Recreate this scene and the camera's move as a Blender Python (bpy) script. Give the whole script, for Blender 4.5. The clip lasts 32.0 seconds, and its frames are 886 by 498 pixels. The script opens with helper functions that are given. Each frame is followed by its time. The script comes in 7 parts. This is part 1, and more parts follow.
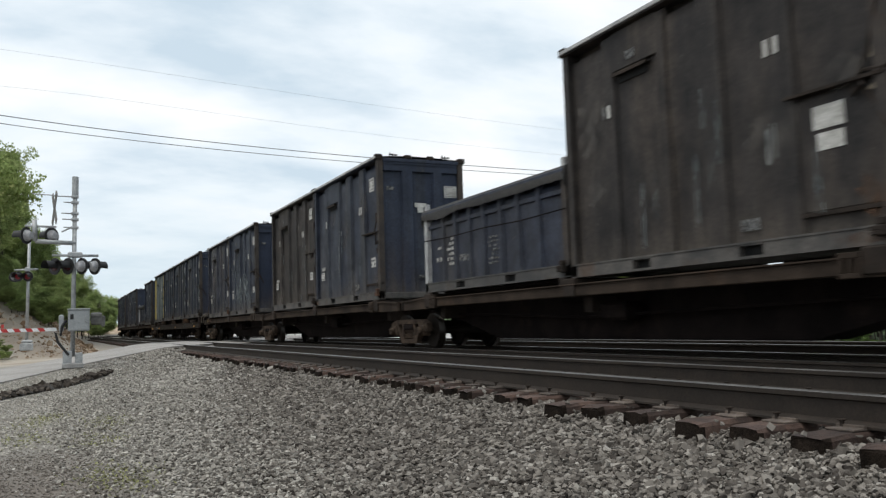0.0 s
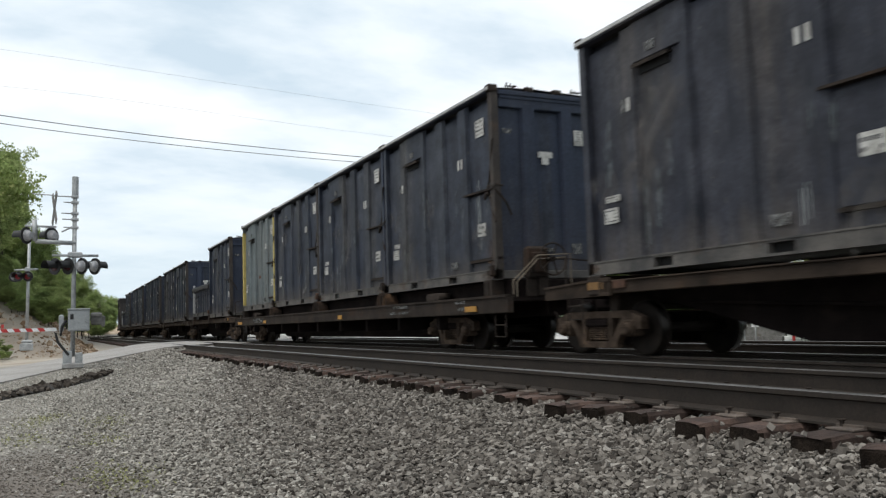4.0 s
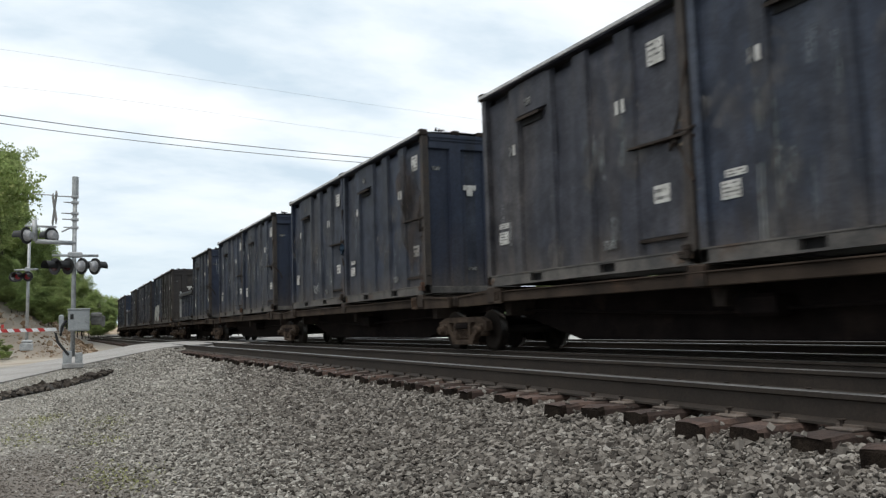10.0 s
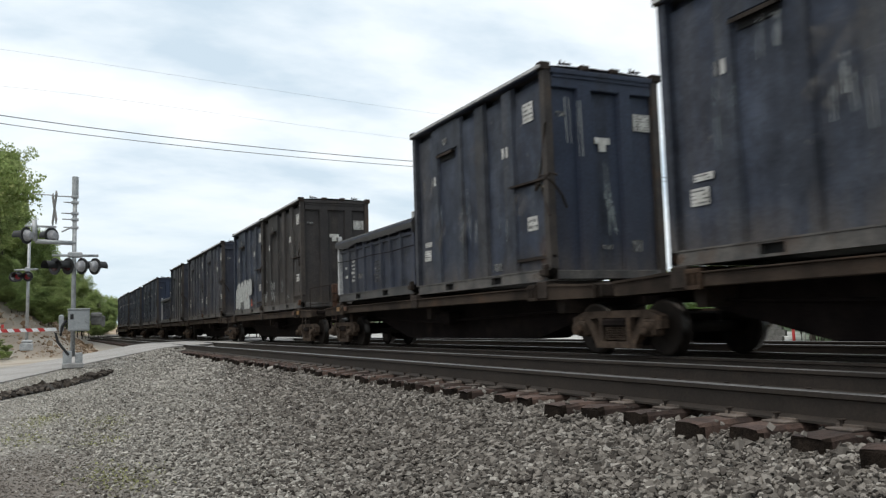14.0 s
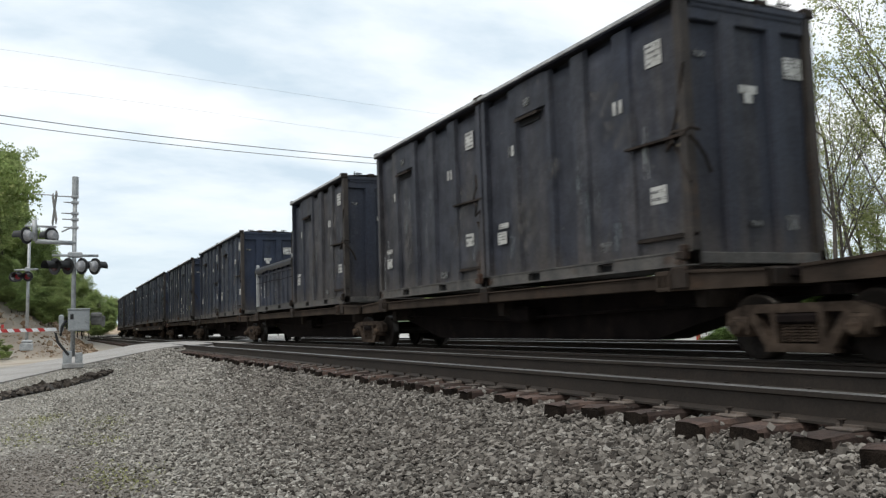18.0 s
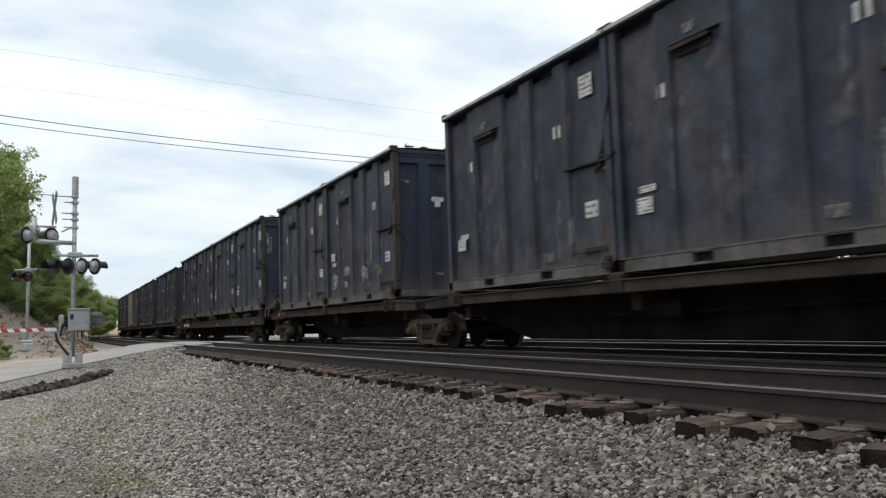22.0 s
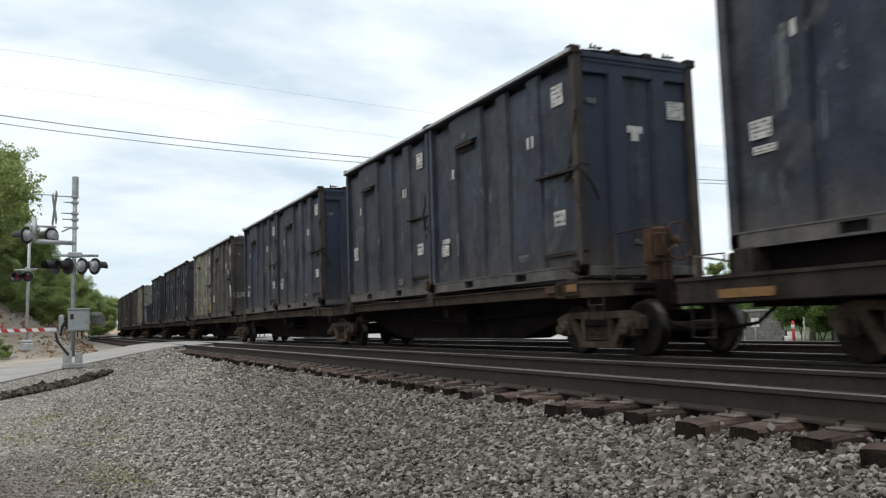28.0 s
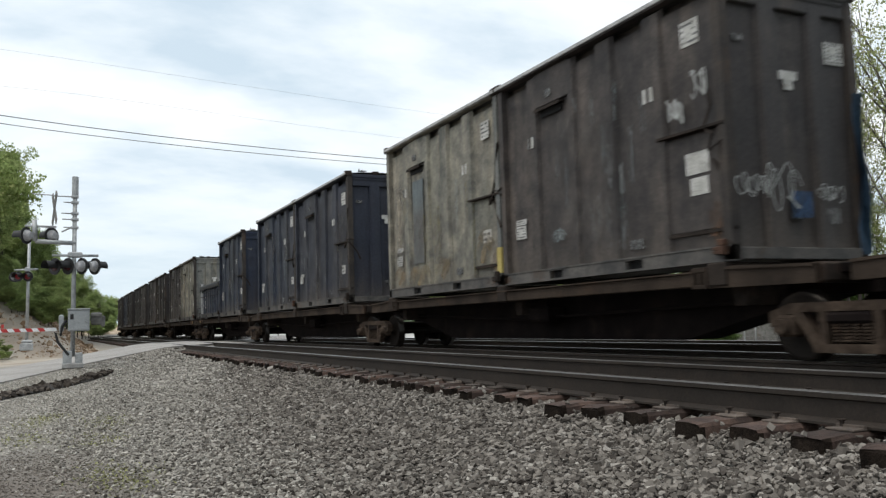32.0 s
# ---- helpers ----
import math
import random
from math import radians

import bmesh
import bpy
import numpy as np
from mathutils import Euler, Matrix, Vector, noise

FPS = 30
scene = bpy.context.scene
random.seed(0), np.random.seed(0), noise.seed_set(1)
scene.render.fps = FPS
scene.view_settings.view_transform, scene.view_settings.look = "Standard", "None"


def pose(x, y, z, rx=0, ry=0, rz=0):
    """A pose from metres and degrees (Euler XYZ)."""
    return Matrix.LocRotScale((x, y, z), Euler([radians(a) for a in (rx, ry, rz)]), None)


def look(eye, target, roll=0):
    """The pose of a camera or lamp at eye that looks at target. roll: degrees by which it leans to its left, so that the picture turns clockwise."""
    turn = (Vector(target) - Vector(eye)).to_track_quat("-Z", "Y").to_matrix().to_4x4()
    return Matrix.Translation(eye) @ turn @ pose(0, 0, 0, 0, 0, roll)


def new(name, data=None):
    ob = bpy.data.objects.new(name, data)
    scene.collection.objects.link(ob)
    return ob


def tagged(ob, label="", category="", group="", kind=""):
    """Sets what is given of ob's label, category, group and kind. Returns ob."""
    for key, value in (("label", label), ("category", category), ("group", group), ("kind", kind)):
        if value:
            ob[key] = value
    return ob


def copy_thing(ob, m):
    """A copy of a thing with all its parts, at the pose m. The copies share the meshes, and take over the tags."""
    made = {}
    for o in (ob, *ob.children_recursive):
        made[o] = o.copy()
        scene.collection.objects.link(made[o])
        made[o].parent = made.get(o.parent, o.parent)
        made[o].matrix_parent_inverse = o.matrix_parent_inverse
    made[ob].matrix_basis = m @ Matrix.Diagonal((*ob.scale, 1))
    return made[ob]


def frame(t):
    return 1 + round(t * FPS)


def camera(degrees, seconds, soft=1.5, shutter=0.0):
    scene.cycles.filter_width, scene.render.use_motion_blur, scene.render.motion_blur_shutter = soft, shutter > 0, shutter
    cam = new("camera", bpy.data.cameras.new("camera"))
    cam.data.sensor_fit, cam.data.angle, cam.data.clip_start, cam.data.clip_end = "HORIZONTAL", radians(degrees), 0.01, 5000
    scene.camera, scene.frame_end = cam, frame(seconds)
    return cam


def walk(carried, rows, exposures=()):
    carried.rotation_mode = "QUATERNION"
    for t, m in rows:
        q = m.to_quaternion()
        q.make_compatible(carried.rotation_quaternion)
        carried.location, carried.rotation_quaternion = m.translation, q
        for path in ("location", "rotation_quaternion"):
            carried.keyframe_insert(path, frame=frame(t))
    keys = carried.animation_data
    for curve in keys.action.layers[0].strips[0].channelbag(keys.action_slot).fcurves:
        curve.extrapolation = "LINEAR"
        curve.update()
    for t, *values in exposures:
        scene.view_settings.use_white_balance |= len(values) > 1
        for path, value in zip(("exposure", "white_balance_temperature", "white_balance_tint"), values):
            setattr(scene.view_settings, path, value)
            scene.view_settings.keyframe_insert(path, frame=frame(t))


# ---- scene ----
import itertools

# The camera stands on a tripod beside a double-track main line; +y runs along the rails, towards the oncoming train.
EYE = Vector((0.0, 0.0, 0.488))
YAW, PITCH, ROLL, FOV = 0.4408, 0.0888, -1.805, 56.33
AIM = Vector((math.cos(PITCH) * math.sin(YAW), math.cos(PITCH) * math.cos(YAW), math.sin(PITCH)))
cam = camera(FOV, 32.0, soft=1.3, shutter=0.32)
walk(cam, [(0.0, look(EYE, EYE + AIM, ROLL)), (32.0, look(EYE, EYE + AIM, ROLL))],
     [(0.0, 0.05), (1.2, 0.02), (2.0, 0.12), (7.8, 0.12), (8.6, 0.04), (9.2, 0.04), (10.0, 0.12), (14.5, 0.12), (16.5, 0.07), (17.5, 0.13), (19.8, 0.12), (20.8, 0.04), (21.3, 0.04), (22.2, 0.12), (32.0, 0.13)])

# ---- world, sun and exposure: bright overcast ----
world = bpy.data.worlds.new("overcast_sky")
scene.world = world
world.use_nodes = True
SUN_EL, SUN_AZ = radians(66), radians(250)


def build_sky():
    nt = world.node_tree
    nt.nodes.clear()
    n, l = nt.nodes.new, nt.links.new
    out = n("ShaderNodeOutputWorld")
    bg = n("ShaderNodeBackground")
    sky = n("ShaderNodeTexSky")
    sky.sky_type, sky.sun_disc, sky.sun_elevation, sky.sun_rotation = "NISHITA", False, SUN_EL, SUN_AZ
    sky.air_density, sky.dust_density = 1.0, 2.0
    dim = n("ShaderNodeVectorMath")
    dim.operation = "SCALE"
    dim.inputs["Scale"].default_value = 0.085
    l(sky.outputs[0], dim.inputs[0])
    co = n("ShaderNodeTexCoord")
    # clouds on a flat layer: direction divided by its height
    sep = n("ShaderNodeSeparateXYZ")
    l(co.outputs["Generated"], sep.inputs[0])
    up = n("ShaderNodeMath")
    up.operation = "MAXIMUM"
    up.inputs[1].default_value = 0.0
    l(sep.outputs[2], up.inputs[0])
    lift = n("ShaderNodeMath")
    lift.operation = "ADD"
    lift.inputs[1].default_value = 0.30
    l(up.outputs[0], lift.inputs[0])
    flat = n("ShaderNodeVectorMath")
    flat.operation = "DIVIDE"
    comb = n("ShaderNodeCombineXYZ")
    for i in range(3):
        l(lift.outputs[0], comb.inputs[i])
    l(co.outputs["Generated"], flat.inputs[0])
    l(comb.outputs[0], flat.inputs[1])
    stretch = n("ShaderNodeMapping")
    stretch.inputs["Rotation"].default_value = (0, 0, radians(35))
    stretch.inputs["Scale"].default_value = (0.8, 1.35, 1.0)
    l(flat.outputs[0], stretch.inputs[0])
    big = n("ShaderNodeTexNoise")
    big.inputs["Scale"].default_value, big.inputs["Detail"].default_value = 2.3, 8
    big.inputs["Roughness"].default_value = 0.52
    l(stretch.outputs[0], big.inputs["Vector"])
    ramp = n("ShaderNodeValToRGB")
    e = ramp.color_ramp.elements
    e[0].position, e[0].color = 0.34, (0.585, 0.70, 0.795, 1)
    e[1].position, e[1].color = 0.66, (0.98, 0.99, 0.995, 1)
    mid = e.new(0.5)
    mid.color = (0.83, 0.902, 0.955, 1)
    l(big.outputs[0], ramp.inputs[0])
    mix = n("ShaderNodeMix")
    mix.data_type = "RGBA"
    mix.inputs[0].default_value = 0.93
    l(dim.outputs[0], mix.inputs[6])
    l(ramp.outputs[0], mix.inputs[7])
    low = n("ShaderNodeMapRange")
    low.inputs[1].default_value, low.inputs[2].default_value = 0.19, 0.04
    low.inputs[3].default_value, low.inputs[4].default_value = 0.0, 0.6
    l(sep.outputs[2], low.inputs[0])
    haze = n("ShaderNodeMix")
    haze.data_type = "RGBA"
    haze.inputs[7].default_value = (0.60, 0.715, 0.785, 1)
    l(low.outputs[0], haze.inputs[0])
    l(mix.outputs[2], haze.inputs[6])
    l(haze.outputs[2], bg.inputs[0])
    bg.inputs[1].default_value = 1.08
    l(bg.outputs[0], out.inputs[0])


build_sky()
sun = new("sun", bpy.data.lights.new("sun", "SUN"))
sun.data.energy, sun.data.angle, sun.data.color = 1.5, radians(40), (1.0, 0.95, 0.87)
sun.matrix_world = look((0, 0, 40), Vector((0, 0, 40)) - Vector((math.sin(SUN_AZ) * math.cos(SUN_EL), math.cos(SUN_AZ) * math.cos(SUN_EL), math.sin(SUN_EL))))


# ---- materials ----
def mat(name, a, b, rough=0.8, metal=0.0, scale=3.0, detail=6.0, low=0.35, high=0.65, bump=0.2, fine=40.0, c=None, streak=0.0, rand=0.0, coords="Object", spec=0.4, dust=1.5, end_tone=(0.020, 0.028, 0.050), mottle=1.0):
    """Two colours over a broad noise, a fine grain in value and bump, optional third colour in patches and vertical streaks."""
    m = bpy.data.materials.new(name)
    m.use_nodes = True
    nt = m.node_tree
    n, l = nt.nodes.new, nt.links.new
    p = nt.nodes["Principled BSDF"]
    co = n("ShaderNodeTexCoord")
    info = n("ShaderNodeObjectInfo")
    shift = n("ShaderNodeVectorMath")
    shift.operation = "SCALE"
    shift.inputs[0].default_value = (37.0, 17.0, 53.0)
    if streak:
        l(info.outputs["Color"], shift.inputs[0])
        shift.inputs["Scale"].default_value = 60.0
    else:
        l(info.outputs["Random"], shift.inputs["Scale"])
    vec = n("ShaderNodeVectorMath")
    l(co.outputs[coords], vec.inputs[0])
    if coords == "Object":
        l(shift.outputs[0], vec.inputs[1])
    mp = n("ShaderNodeMapping")
    mp.inputs["Scale"].default_value = (1, 1, 0.18) if streak else (1, 1, 1)
    l(vec.outputs[0], mp.inputs[0])

    def tex(s, d, r=0.6, src=mp):
        t = n("ShaderNodeTexNoise")
        t.inputs["Scale"].default_value, t.inputs["Detail"].default_value, t.inputs["Roughness"].default_value = s, d, r
        l(src.outputs[0], t.inputs["Vector"])
        return t

    def ramp(src, lo, hi, ca, cb):
        r = n("ShaderNodeValToRGB")
        r.color_ramp.elements[0].position, r.color_ramp.elements[1].position = lo, hi
        r.color_ramp.elements[0].color, r.color_ramp.elements[1].color = (*ca, 1), (*cb, 1)
        l(src.outputs[0], r.inputs[0])
        return r

    t1, t2 = tex(scale, detail), tex(fine, 4.0, 0.6, vec)
    col = ramp(t1, low, high, a, b)
    last = col.outputs[0]
    if c is not None:
        t3 = tex(scale * 0.6, 7.0, 0.7)
        mask = ramp(t3, 0.50 if streak else 0.56, 0.66 if streak else 0.72, (0, 0, 0), (0.6, 0.6, 0.6) if streak else (0.85, 0.85, 0.85))
        mx = n("ShaderNodeMix")
        mx.data_type = "RGBA"
        l(mask.outputs[0], mx.inputs[0])
        l(last, mx.inputs[6])
        mx.inputs[7].default_value = (*c, 1)
        last = mx.outputs[2]
    if streak:
        mp2 = n("ShaderNodeMapping")
        mp2.inputs["Scale"].default_value = (1, 1, 0.05)
        l(vec.outputs[0], mp2.inputs[0])
        t4 = tex(2.2, 6.0, 0.72, mp2)
        lines = ramp(t4, 0.35, 0.75, (0.68, 0.68, 0.70), (1.45, 1.40, 1.33))
        ml = n("ShaderNodeMix")
        ml.data_type, ml.blend_type = "RGBA", "MULTIPLY"
        ml.inputs[0].default_value = 1.0
        l(last, ml.inputs[6])
        l(lines.outputs[0], ml.inputs[7])
        last = ml.outputs[2]
        smudge = ramp(tex(2.1, 8.0, 0.68, vec), 0.34, 0.68, (0.54, 0.56, 0.60), (1.72, 1.69, 1.64))
        ms = n("ShaderNodeMix")
        ms.data_type, ms.blend_type = "RGBA", "MULTIPLY"
        ms.inputs[0].default_value = mottle
        l(last, ms.inputs[6])
        l(smudge.outputs[0], ms.inputs[7])
        last = ms.outputs[2]
        scr = tex(5.0, 8.0, 0.8, vec)
        chips = ramp(scr, 0.62, 0.66, (0, 0, 0), (0.6, 0.6, 0.6))
        mc = n("ShaderNodeMix")
        mc.data_type = "RGBA"
        l(chips.outputs[0], mc.inputs[0])
        l(last, mc.inputs[6])
        mc.inputs[7].default_value = (0.11, 0.10, 0.09, 1)
        last = mc.outputs[2]
        # dust thrown up from the ballast, ragged at its upper edge
        sp = n("ShaderNodeSeparateXYZ")
        l(co.outputs["Object"], sp.inputs[0])
        up = n("ShaderNodeMapRange")
        up.inputs[1].default_value, up.inputs[2].default_value = dust, 0.0
        up.inputs[3].default_value, up.inputs[4].default_value = 0.0, 1.0
        l(sp.outputs[2], up.inputs[0])
        t5 = tex(2.4, 8.0, 0.75)
        md = n("ShaderNodeMath")
        md.operation = "MULTIPLY"
        l(up.outputs[0], md.inputs[0])
        l(t5.outputs[0], md.inputs[1])
        # brown run-off round the end that leads
        ax = n("ShaderNodeMath")
        ax.operation = "ABSOLUTE"
        l(sp.outputs[0], ax.inputs[0])
        out_x = n("ShaderNodeMapRange")
        out_x.inputs[1].default_value, out_x.inputs[2].default_value = 0.10, 0.14
        l(ax.outputs[0], out_x.inputs[0])
        end_y = n("ShaderNodeMapRange")
        end_y.inputs[1].default_value, end_y.inputs[2].default_value = 0.75, 0.05
        l(sp.outputs[1], end_y.inputs[0])
        low_z = n("ShaderNodeMapRange")
        low_z.inputs[1].default_value, low_z.inputs[2].default_value = 2.6, 0.1
        l(sp.outputs[2], low_z.inputs[0])
        t6 = tex(3.0, 6.0, 0.7, mp)
        prod = None
        for q in (out_x, end_y, low_z, t6):
            if prod is None:
                prod = q
                continue
            mm = n("ShaderNodeMath")
            mm.operation = "MULTIPLY"
            l(prod.outputs[0], mm.inputs[0])
            l(q.outputs[0], mm.inputs[1])
            prod = mm
        stain = ramp(prod, 0.16, 0.55, (0, 0, 0), (0.8, 0.8, 0.8))
        mst = n("ShaderNodeMix")
        mst.data_type = "RGBA"
        l(stain.outputs[0], mst.inputs[0])
        l(last, mst.inputs[6])
        mst.inputs[7].default_value = (0.082, 0.062, 0.046, 1)
        last = mst.outputs[2]
        # patches of end_tone over the face of the end that leads
        face = n("ShaderNodeMapRange")
        face.inputs[1].default_value, face.inputs[2].default_value = 0.20, 0.10
        l(sp.outputs[1], face.inputs[0])
        prod = None
        for q in (out_x, face, tex(1.3, 7.0, 0.7)):
            if prod is None:
                prod = q
                continue
            mm = n("ShaderNodeMath")
            mm.operation = "MULTIPLY"
            l(prod.outputs[0], mm.inputs[0])
            l(q.outputs[0], mm.inputs[1])
            prod = mm
        end_face_mask = ramp(prod, 0.24, 0.56, (0, 0, 0), (0.75, 0.75, 0.75))
        mfl = n("ShaderNodeMix")
        mfl.data_type = "RGBA"
        l(end_face_mask.outputs[0], mfl.inputs[0])
        l(last, mfl.inputs[6])
        mfl.inputs[7].default_value = tuple(1.15 * q for q in end_tone) + (1,)
        last = mfl.outputs[2]
        dust = ramp(md, 0.27, 0.66, (0, 0, 0), (0.85, 0.85, 0.85))
        mdx = n("ShaderNodeMix")
        mdx.data_type = "RGBA"
        l(dust.outputs[0], mdx.inputs[0])
        l(last, mdx.inputs[6])
        mdx.inputs[7].default_value = (0.105, 0.088, 0.072, 1)
        last = mdx.outputs[2]
    grain = ramp(t2, 0.3, 0.7, (0.72, 0.72, 0.72), (1.2, 1.2, 1.2))
    mul = n("ShaderNodeMix")
    mul.data_type, mul.blend_type = "RGBA", "MULTIPLY"
    mul.inputs[0].default_value = 1.0
    l(last, mul.inputs[6])
    l(grain.outputs[0], mul.inputs[7])
    last = mul.outputs[2]
    if rand:
        hsv = n("ShaderNodeHueSaturation")
        mr = n("ShaderNodeMapRange")
        mr.inputs[3].default_value, mr.inputs[4].default_value = 1 - rand, 1 + rand
        l(info.outputs["Random"], mr.inputs[0])
        l(mr.outputs[0], hsv.inputs["Value"])
        l(last, hsv.inputs["Color"])
        last = hsv.outputs[0]
    l(last, p.inputs["Base Color"])
    rr = n("ShaderNodeMapRange")
    rr.inputs[3].default_value, rr.inputs[4].default_value = max(0.05, rough - 0.12), min(1.0, rough + 0.12)
    l(t1.outputs[0], rr.inputs[0])
    l(rr.outputs[0], p.inputs["Roughness"])
    p.inputs["Metallic"].default_value = metal
    p.inputs["Specular IOR Level"].default_value = spec
    if bump:
        bp = n("ShaderNodeBump")
        bp.inputs["Strength"].default_value, bp.inputs["Distance"].default_value = bump, 0.02
        l(t2.outputs[0], bp.inputs["Height"])
        l(bp.outputs[0], p.inputs["Normal"])
    return m


def island_mat(name, a, b, rough=0.9, bump=0.3, c=None, trans=0.0, patch=0.0):
    """Pieces joined in one mesh: a colour of its own for each piece."""
    m = bpy.data.materials.new(name)
    m.use_nodes = True
    nt = m.node_tree
    n, l = nt.nodes.new, nt.links.new
    p = nt.nodes["Principled BSDF"]
    geo = n("ShaderNodeNewGeometry")
    r = n("ShaderNodeValToRGB")
    r.color_ramp.elements[0].color, r.color_ramp.elements[1].color = (*a, 1), (*b, 1)
    if c is not None:
        r.color_ramp.elements.new(0.9).color = (*b, 1)
        r.color_ramp.elements[2].color = (*c, 1)
    l(geo.outputs["Random Per Island"], r.inputs[0])
    co = n("ShaderNodeTexCoord")
    t = n("ShaderNodeTexNoise")
    t.inputs["Scale"].default_value, t.inputs["Detail"].default_value = 30.0, 4.0
    l(co.outputs["Object"], t.inputs["Vector"])
    mr = n("ShaderNodeMapRange")
    mr.inputs[3].default_value, mr.inputs[4].default_value = 0.7, 1.25
    l(t.outputs[0], mr.inputs[0])
    mul = n("ShaderNodeVectorMath")
    mul.operation = "SCALE"
    l(r.outputs[0], mul.inputs[0])
    l(mr.outputs[0], mul.inputs["Scale"])
    if patch:
        # whole sprays of leaves lighter or darker than their neighbours
        t2 = n("ShaderNodeTexNoise")
        t2.inputs["Scale"].default_value, t2.inputs["Detail"].default_value = patch, 3.0
        l(co.outputs["Object"], t2.inputs["Vector"])
        m2 = n("ShaderNodeMapRange")
        m2.inputs[1].default_value, m2.inputs[2].default_value = 0.34, 0.66
        m2.inputs[3].default_value, m2.inputs[4].default_value = 0.78, 1.45
        l(t2.outputs[0], m2.inputs[0])
        mul2 = n("ShaderNodeVectorMath")
        mul2.operation = "SCALE"
        l(mul.outputs[0], mul2.inputs[0])
        l(m2.outputs[0], mul2.inputs["Scale"])
        mul = mul2
    l(mul.outputs[0], p.inputs["Base Color"])
    p.inputs["Roughness"].default_value = rough
    p.inputs["Specular IOR Level"].default_value = 0.25
    if trans:
        tr = n("ShaderNodeBsdfTranslucent")
        l(mul.outputs[0], tr.inputs[0])
        ms = n("ShaderNodeMixShader")
        ms.inputs[0].default_value = trans
        out = nt.nodes["Material Output"]
        l(p.outputs[0], ms.inputs[1])
        l(tr.outputs[0], ms.inputs[2])
        l(ms.outputs[0], out.inputs[0])
    if bump:
        bp = n("ShaderNodeBump")
        bp.inputs["Strength"].default_value, bp.inputs["Distance"].default_value = bump, 0.01
        l(t.outputs[0], bp.inputs["Height"])
        l(bp.outputs[0], p.inputs["Normal"])
    return m


def glow(name, colour, strength):
    m = bpy.data.materials.new(name)
    m.use_nodes = True
    p = m.node_tree.nodes["Principled BSDF"]
    p.inputs["Base Color"].default_value = (*colour, 1)
    p.inputs["Emission Color"].default_value = (*colour, 1)
    p.inputs["Emission Strength"].default_value = strength
    return m


NAVY = mat("navy_paint_dirty", (0.0132, 0.0190, 0.0345), (0.0312, 0.0370, 0.0505), 0.62, scale=0.9, c=(0.052, 0.049, 0.047), streak=1, bump=0.12, fine=22, spec=0.30, dust=1.5)
NAVY_LOW = mat("navy_paint_under_tarpaulin", (0.0120, 0.0165, 0.031), (0.027, 0.032, 0.046), 0.62, scale=0.9, c=(0.05, 0.047, 0.044), streak=1, bump=0.12, fine=22, dust=0.55)
NAVY_RIB = mat("navy_paint_rubbed_brown", (0.0138, 0.0192, 0.0330), (0.0310, 0.0368, 0.0490), 0.62, scale=0.9, c=(0.050, 0.047, 0.043), streak=1, bump=0.14, fine=22, spec=0.30, dust=1.5)
BLUE = mat("blue_paint_dirty", (0.0150, 0.0218, 0.0410), (0.0315, 0.0385, 0.0530), 0.62, scale=0.8, c=(0.056, 0.051, 0.047), streak=1, bump=0.12, fine=22, spec=0.30, dust=1.5)
BLACK = mat("charcoal_paint_dirty", (0.0168, 0.0200, 0.0318), (0.0365, 0.0385, 0.0470), 0.62, scale=0.9, c=(0.066, 0.056, 0.047), streak=1, bump=0.12, fine=22, end_tone=(0.024, 0.029, 0.044), spec=0.30, dust=1.5)
BROWN = mat("brown_dusted_paint", (0.028, 0.0245, 0.0242), (0.058, 0.050, 0.046), 0.7, scale=0.9, c=(0.092, 0.076, 0.062), streak=1, bump=0.15, fine=22, end_tone=(0.034, 0.031, 0.031))
DUSK = mat("dark_brown_black_paint", (0.0172, 0.0155, 0.0152), (0.034, 0.030, 0.0278), 0.7, scale=0.9, c=(0.058, 0.047, 0.038), streak=1, bump=0.15, fine=22, spec=0.28, end_tone=(0.034, 0.031, 0.031))
GREY = mat("light_grey_paint_weathered", (0.092, 0.117, 0.126), (0.128, 0.152, 0.159), 0.65, scale=0.8, c=(0.135, 0.138, 0.126), streak=1, bump=0.12, fine=20, end_tone=(0.11, 0.12, 0.12), mottle=0.25)
OLIVE = mat("grey_green_paint_weathered", (0.135, 0.134, 0.112), (0.215, 0.203, 0.168), 0.7, scale=0.8, c=(0.22, 0.17, 0.115), streak=1, bump=0.15, fine=20, end_tone=(0.11, 0.12, 0.12))
RAIL_DUST = mat("dusty_bottom_rail", (0.046, 0.044, 0.043), (0.118, 0.108, 0.097), 0.75, scale=2.3, c=(0.072, 0.043, 0.028), bump=0.2, fine=25)
LOW_RAIL = mat("dark_dusty_bottom_rail", (0.045, 0.044, 0.044), (0.085, 0.08, 0.074), 0.75, scale=1.6, c=(0.055, 0.04, 0.03), bump=0.2, fine=25)
RIM = mat("worn_light_rim", (0.27, 0.27, 0.27), (0.46, 0.46, 0.45), 0.6, scale=2.5, bump=0.15)
# grime colour pulled near black, with the shade under the wagons painted in
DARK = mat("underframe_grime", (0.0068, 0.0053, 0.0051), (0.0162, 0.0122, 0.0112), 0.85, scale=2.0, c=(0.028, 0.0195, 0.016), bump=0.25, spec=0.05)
FRAME = mat("dusty_brown_underframe", (0.01875, 0.015, 0.0125), (0.04625, 0.03625, 0.03), 0.8, scale=2.0, c=(0.05625, 0.0325, 0.02125), bump=0.25, spec=0.12)
PEDESTAL = mat("rust_stained_pedestal", (0.014, 0.011, 0.009), (0.04, 0.025, 0.017), 0.85, scale=3.0, c=(0.11, 0.062, 0.032), bump=0.3, spec=0.1)
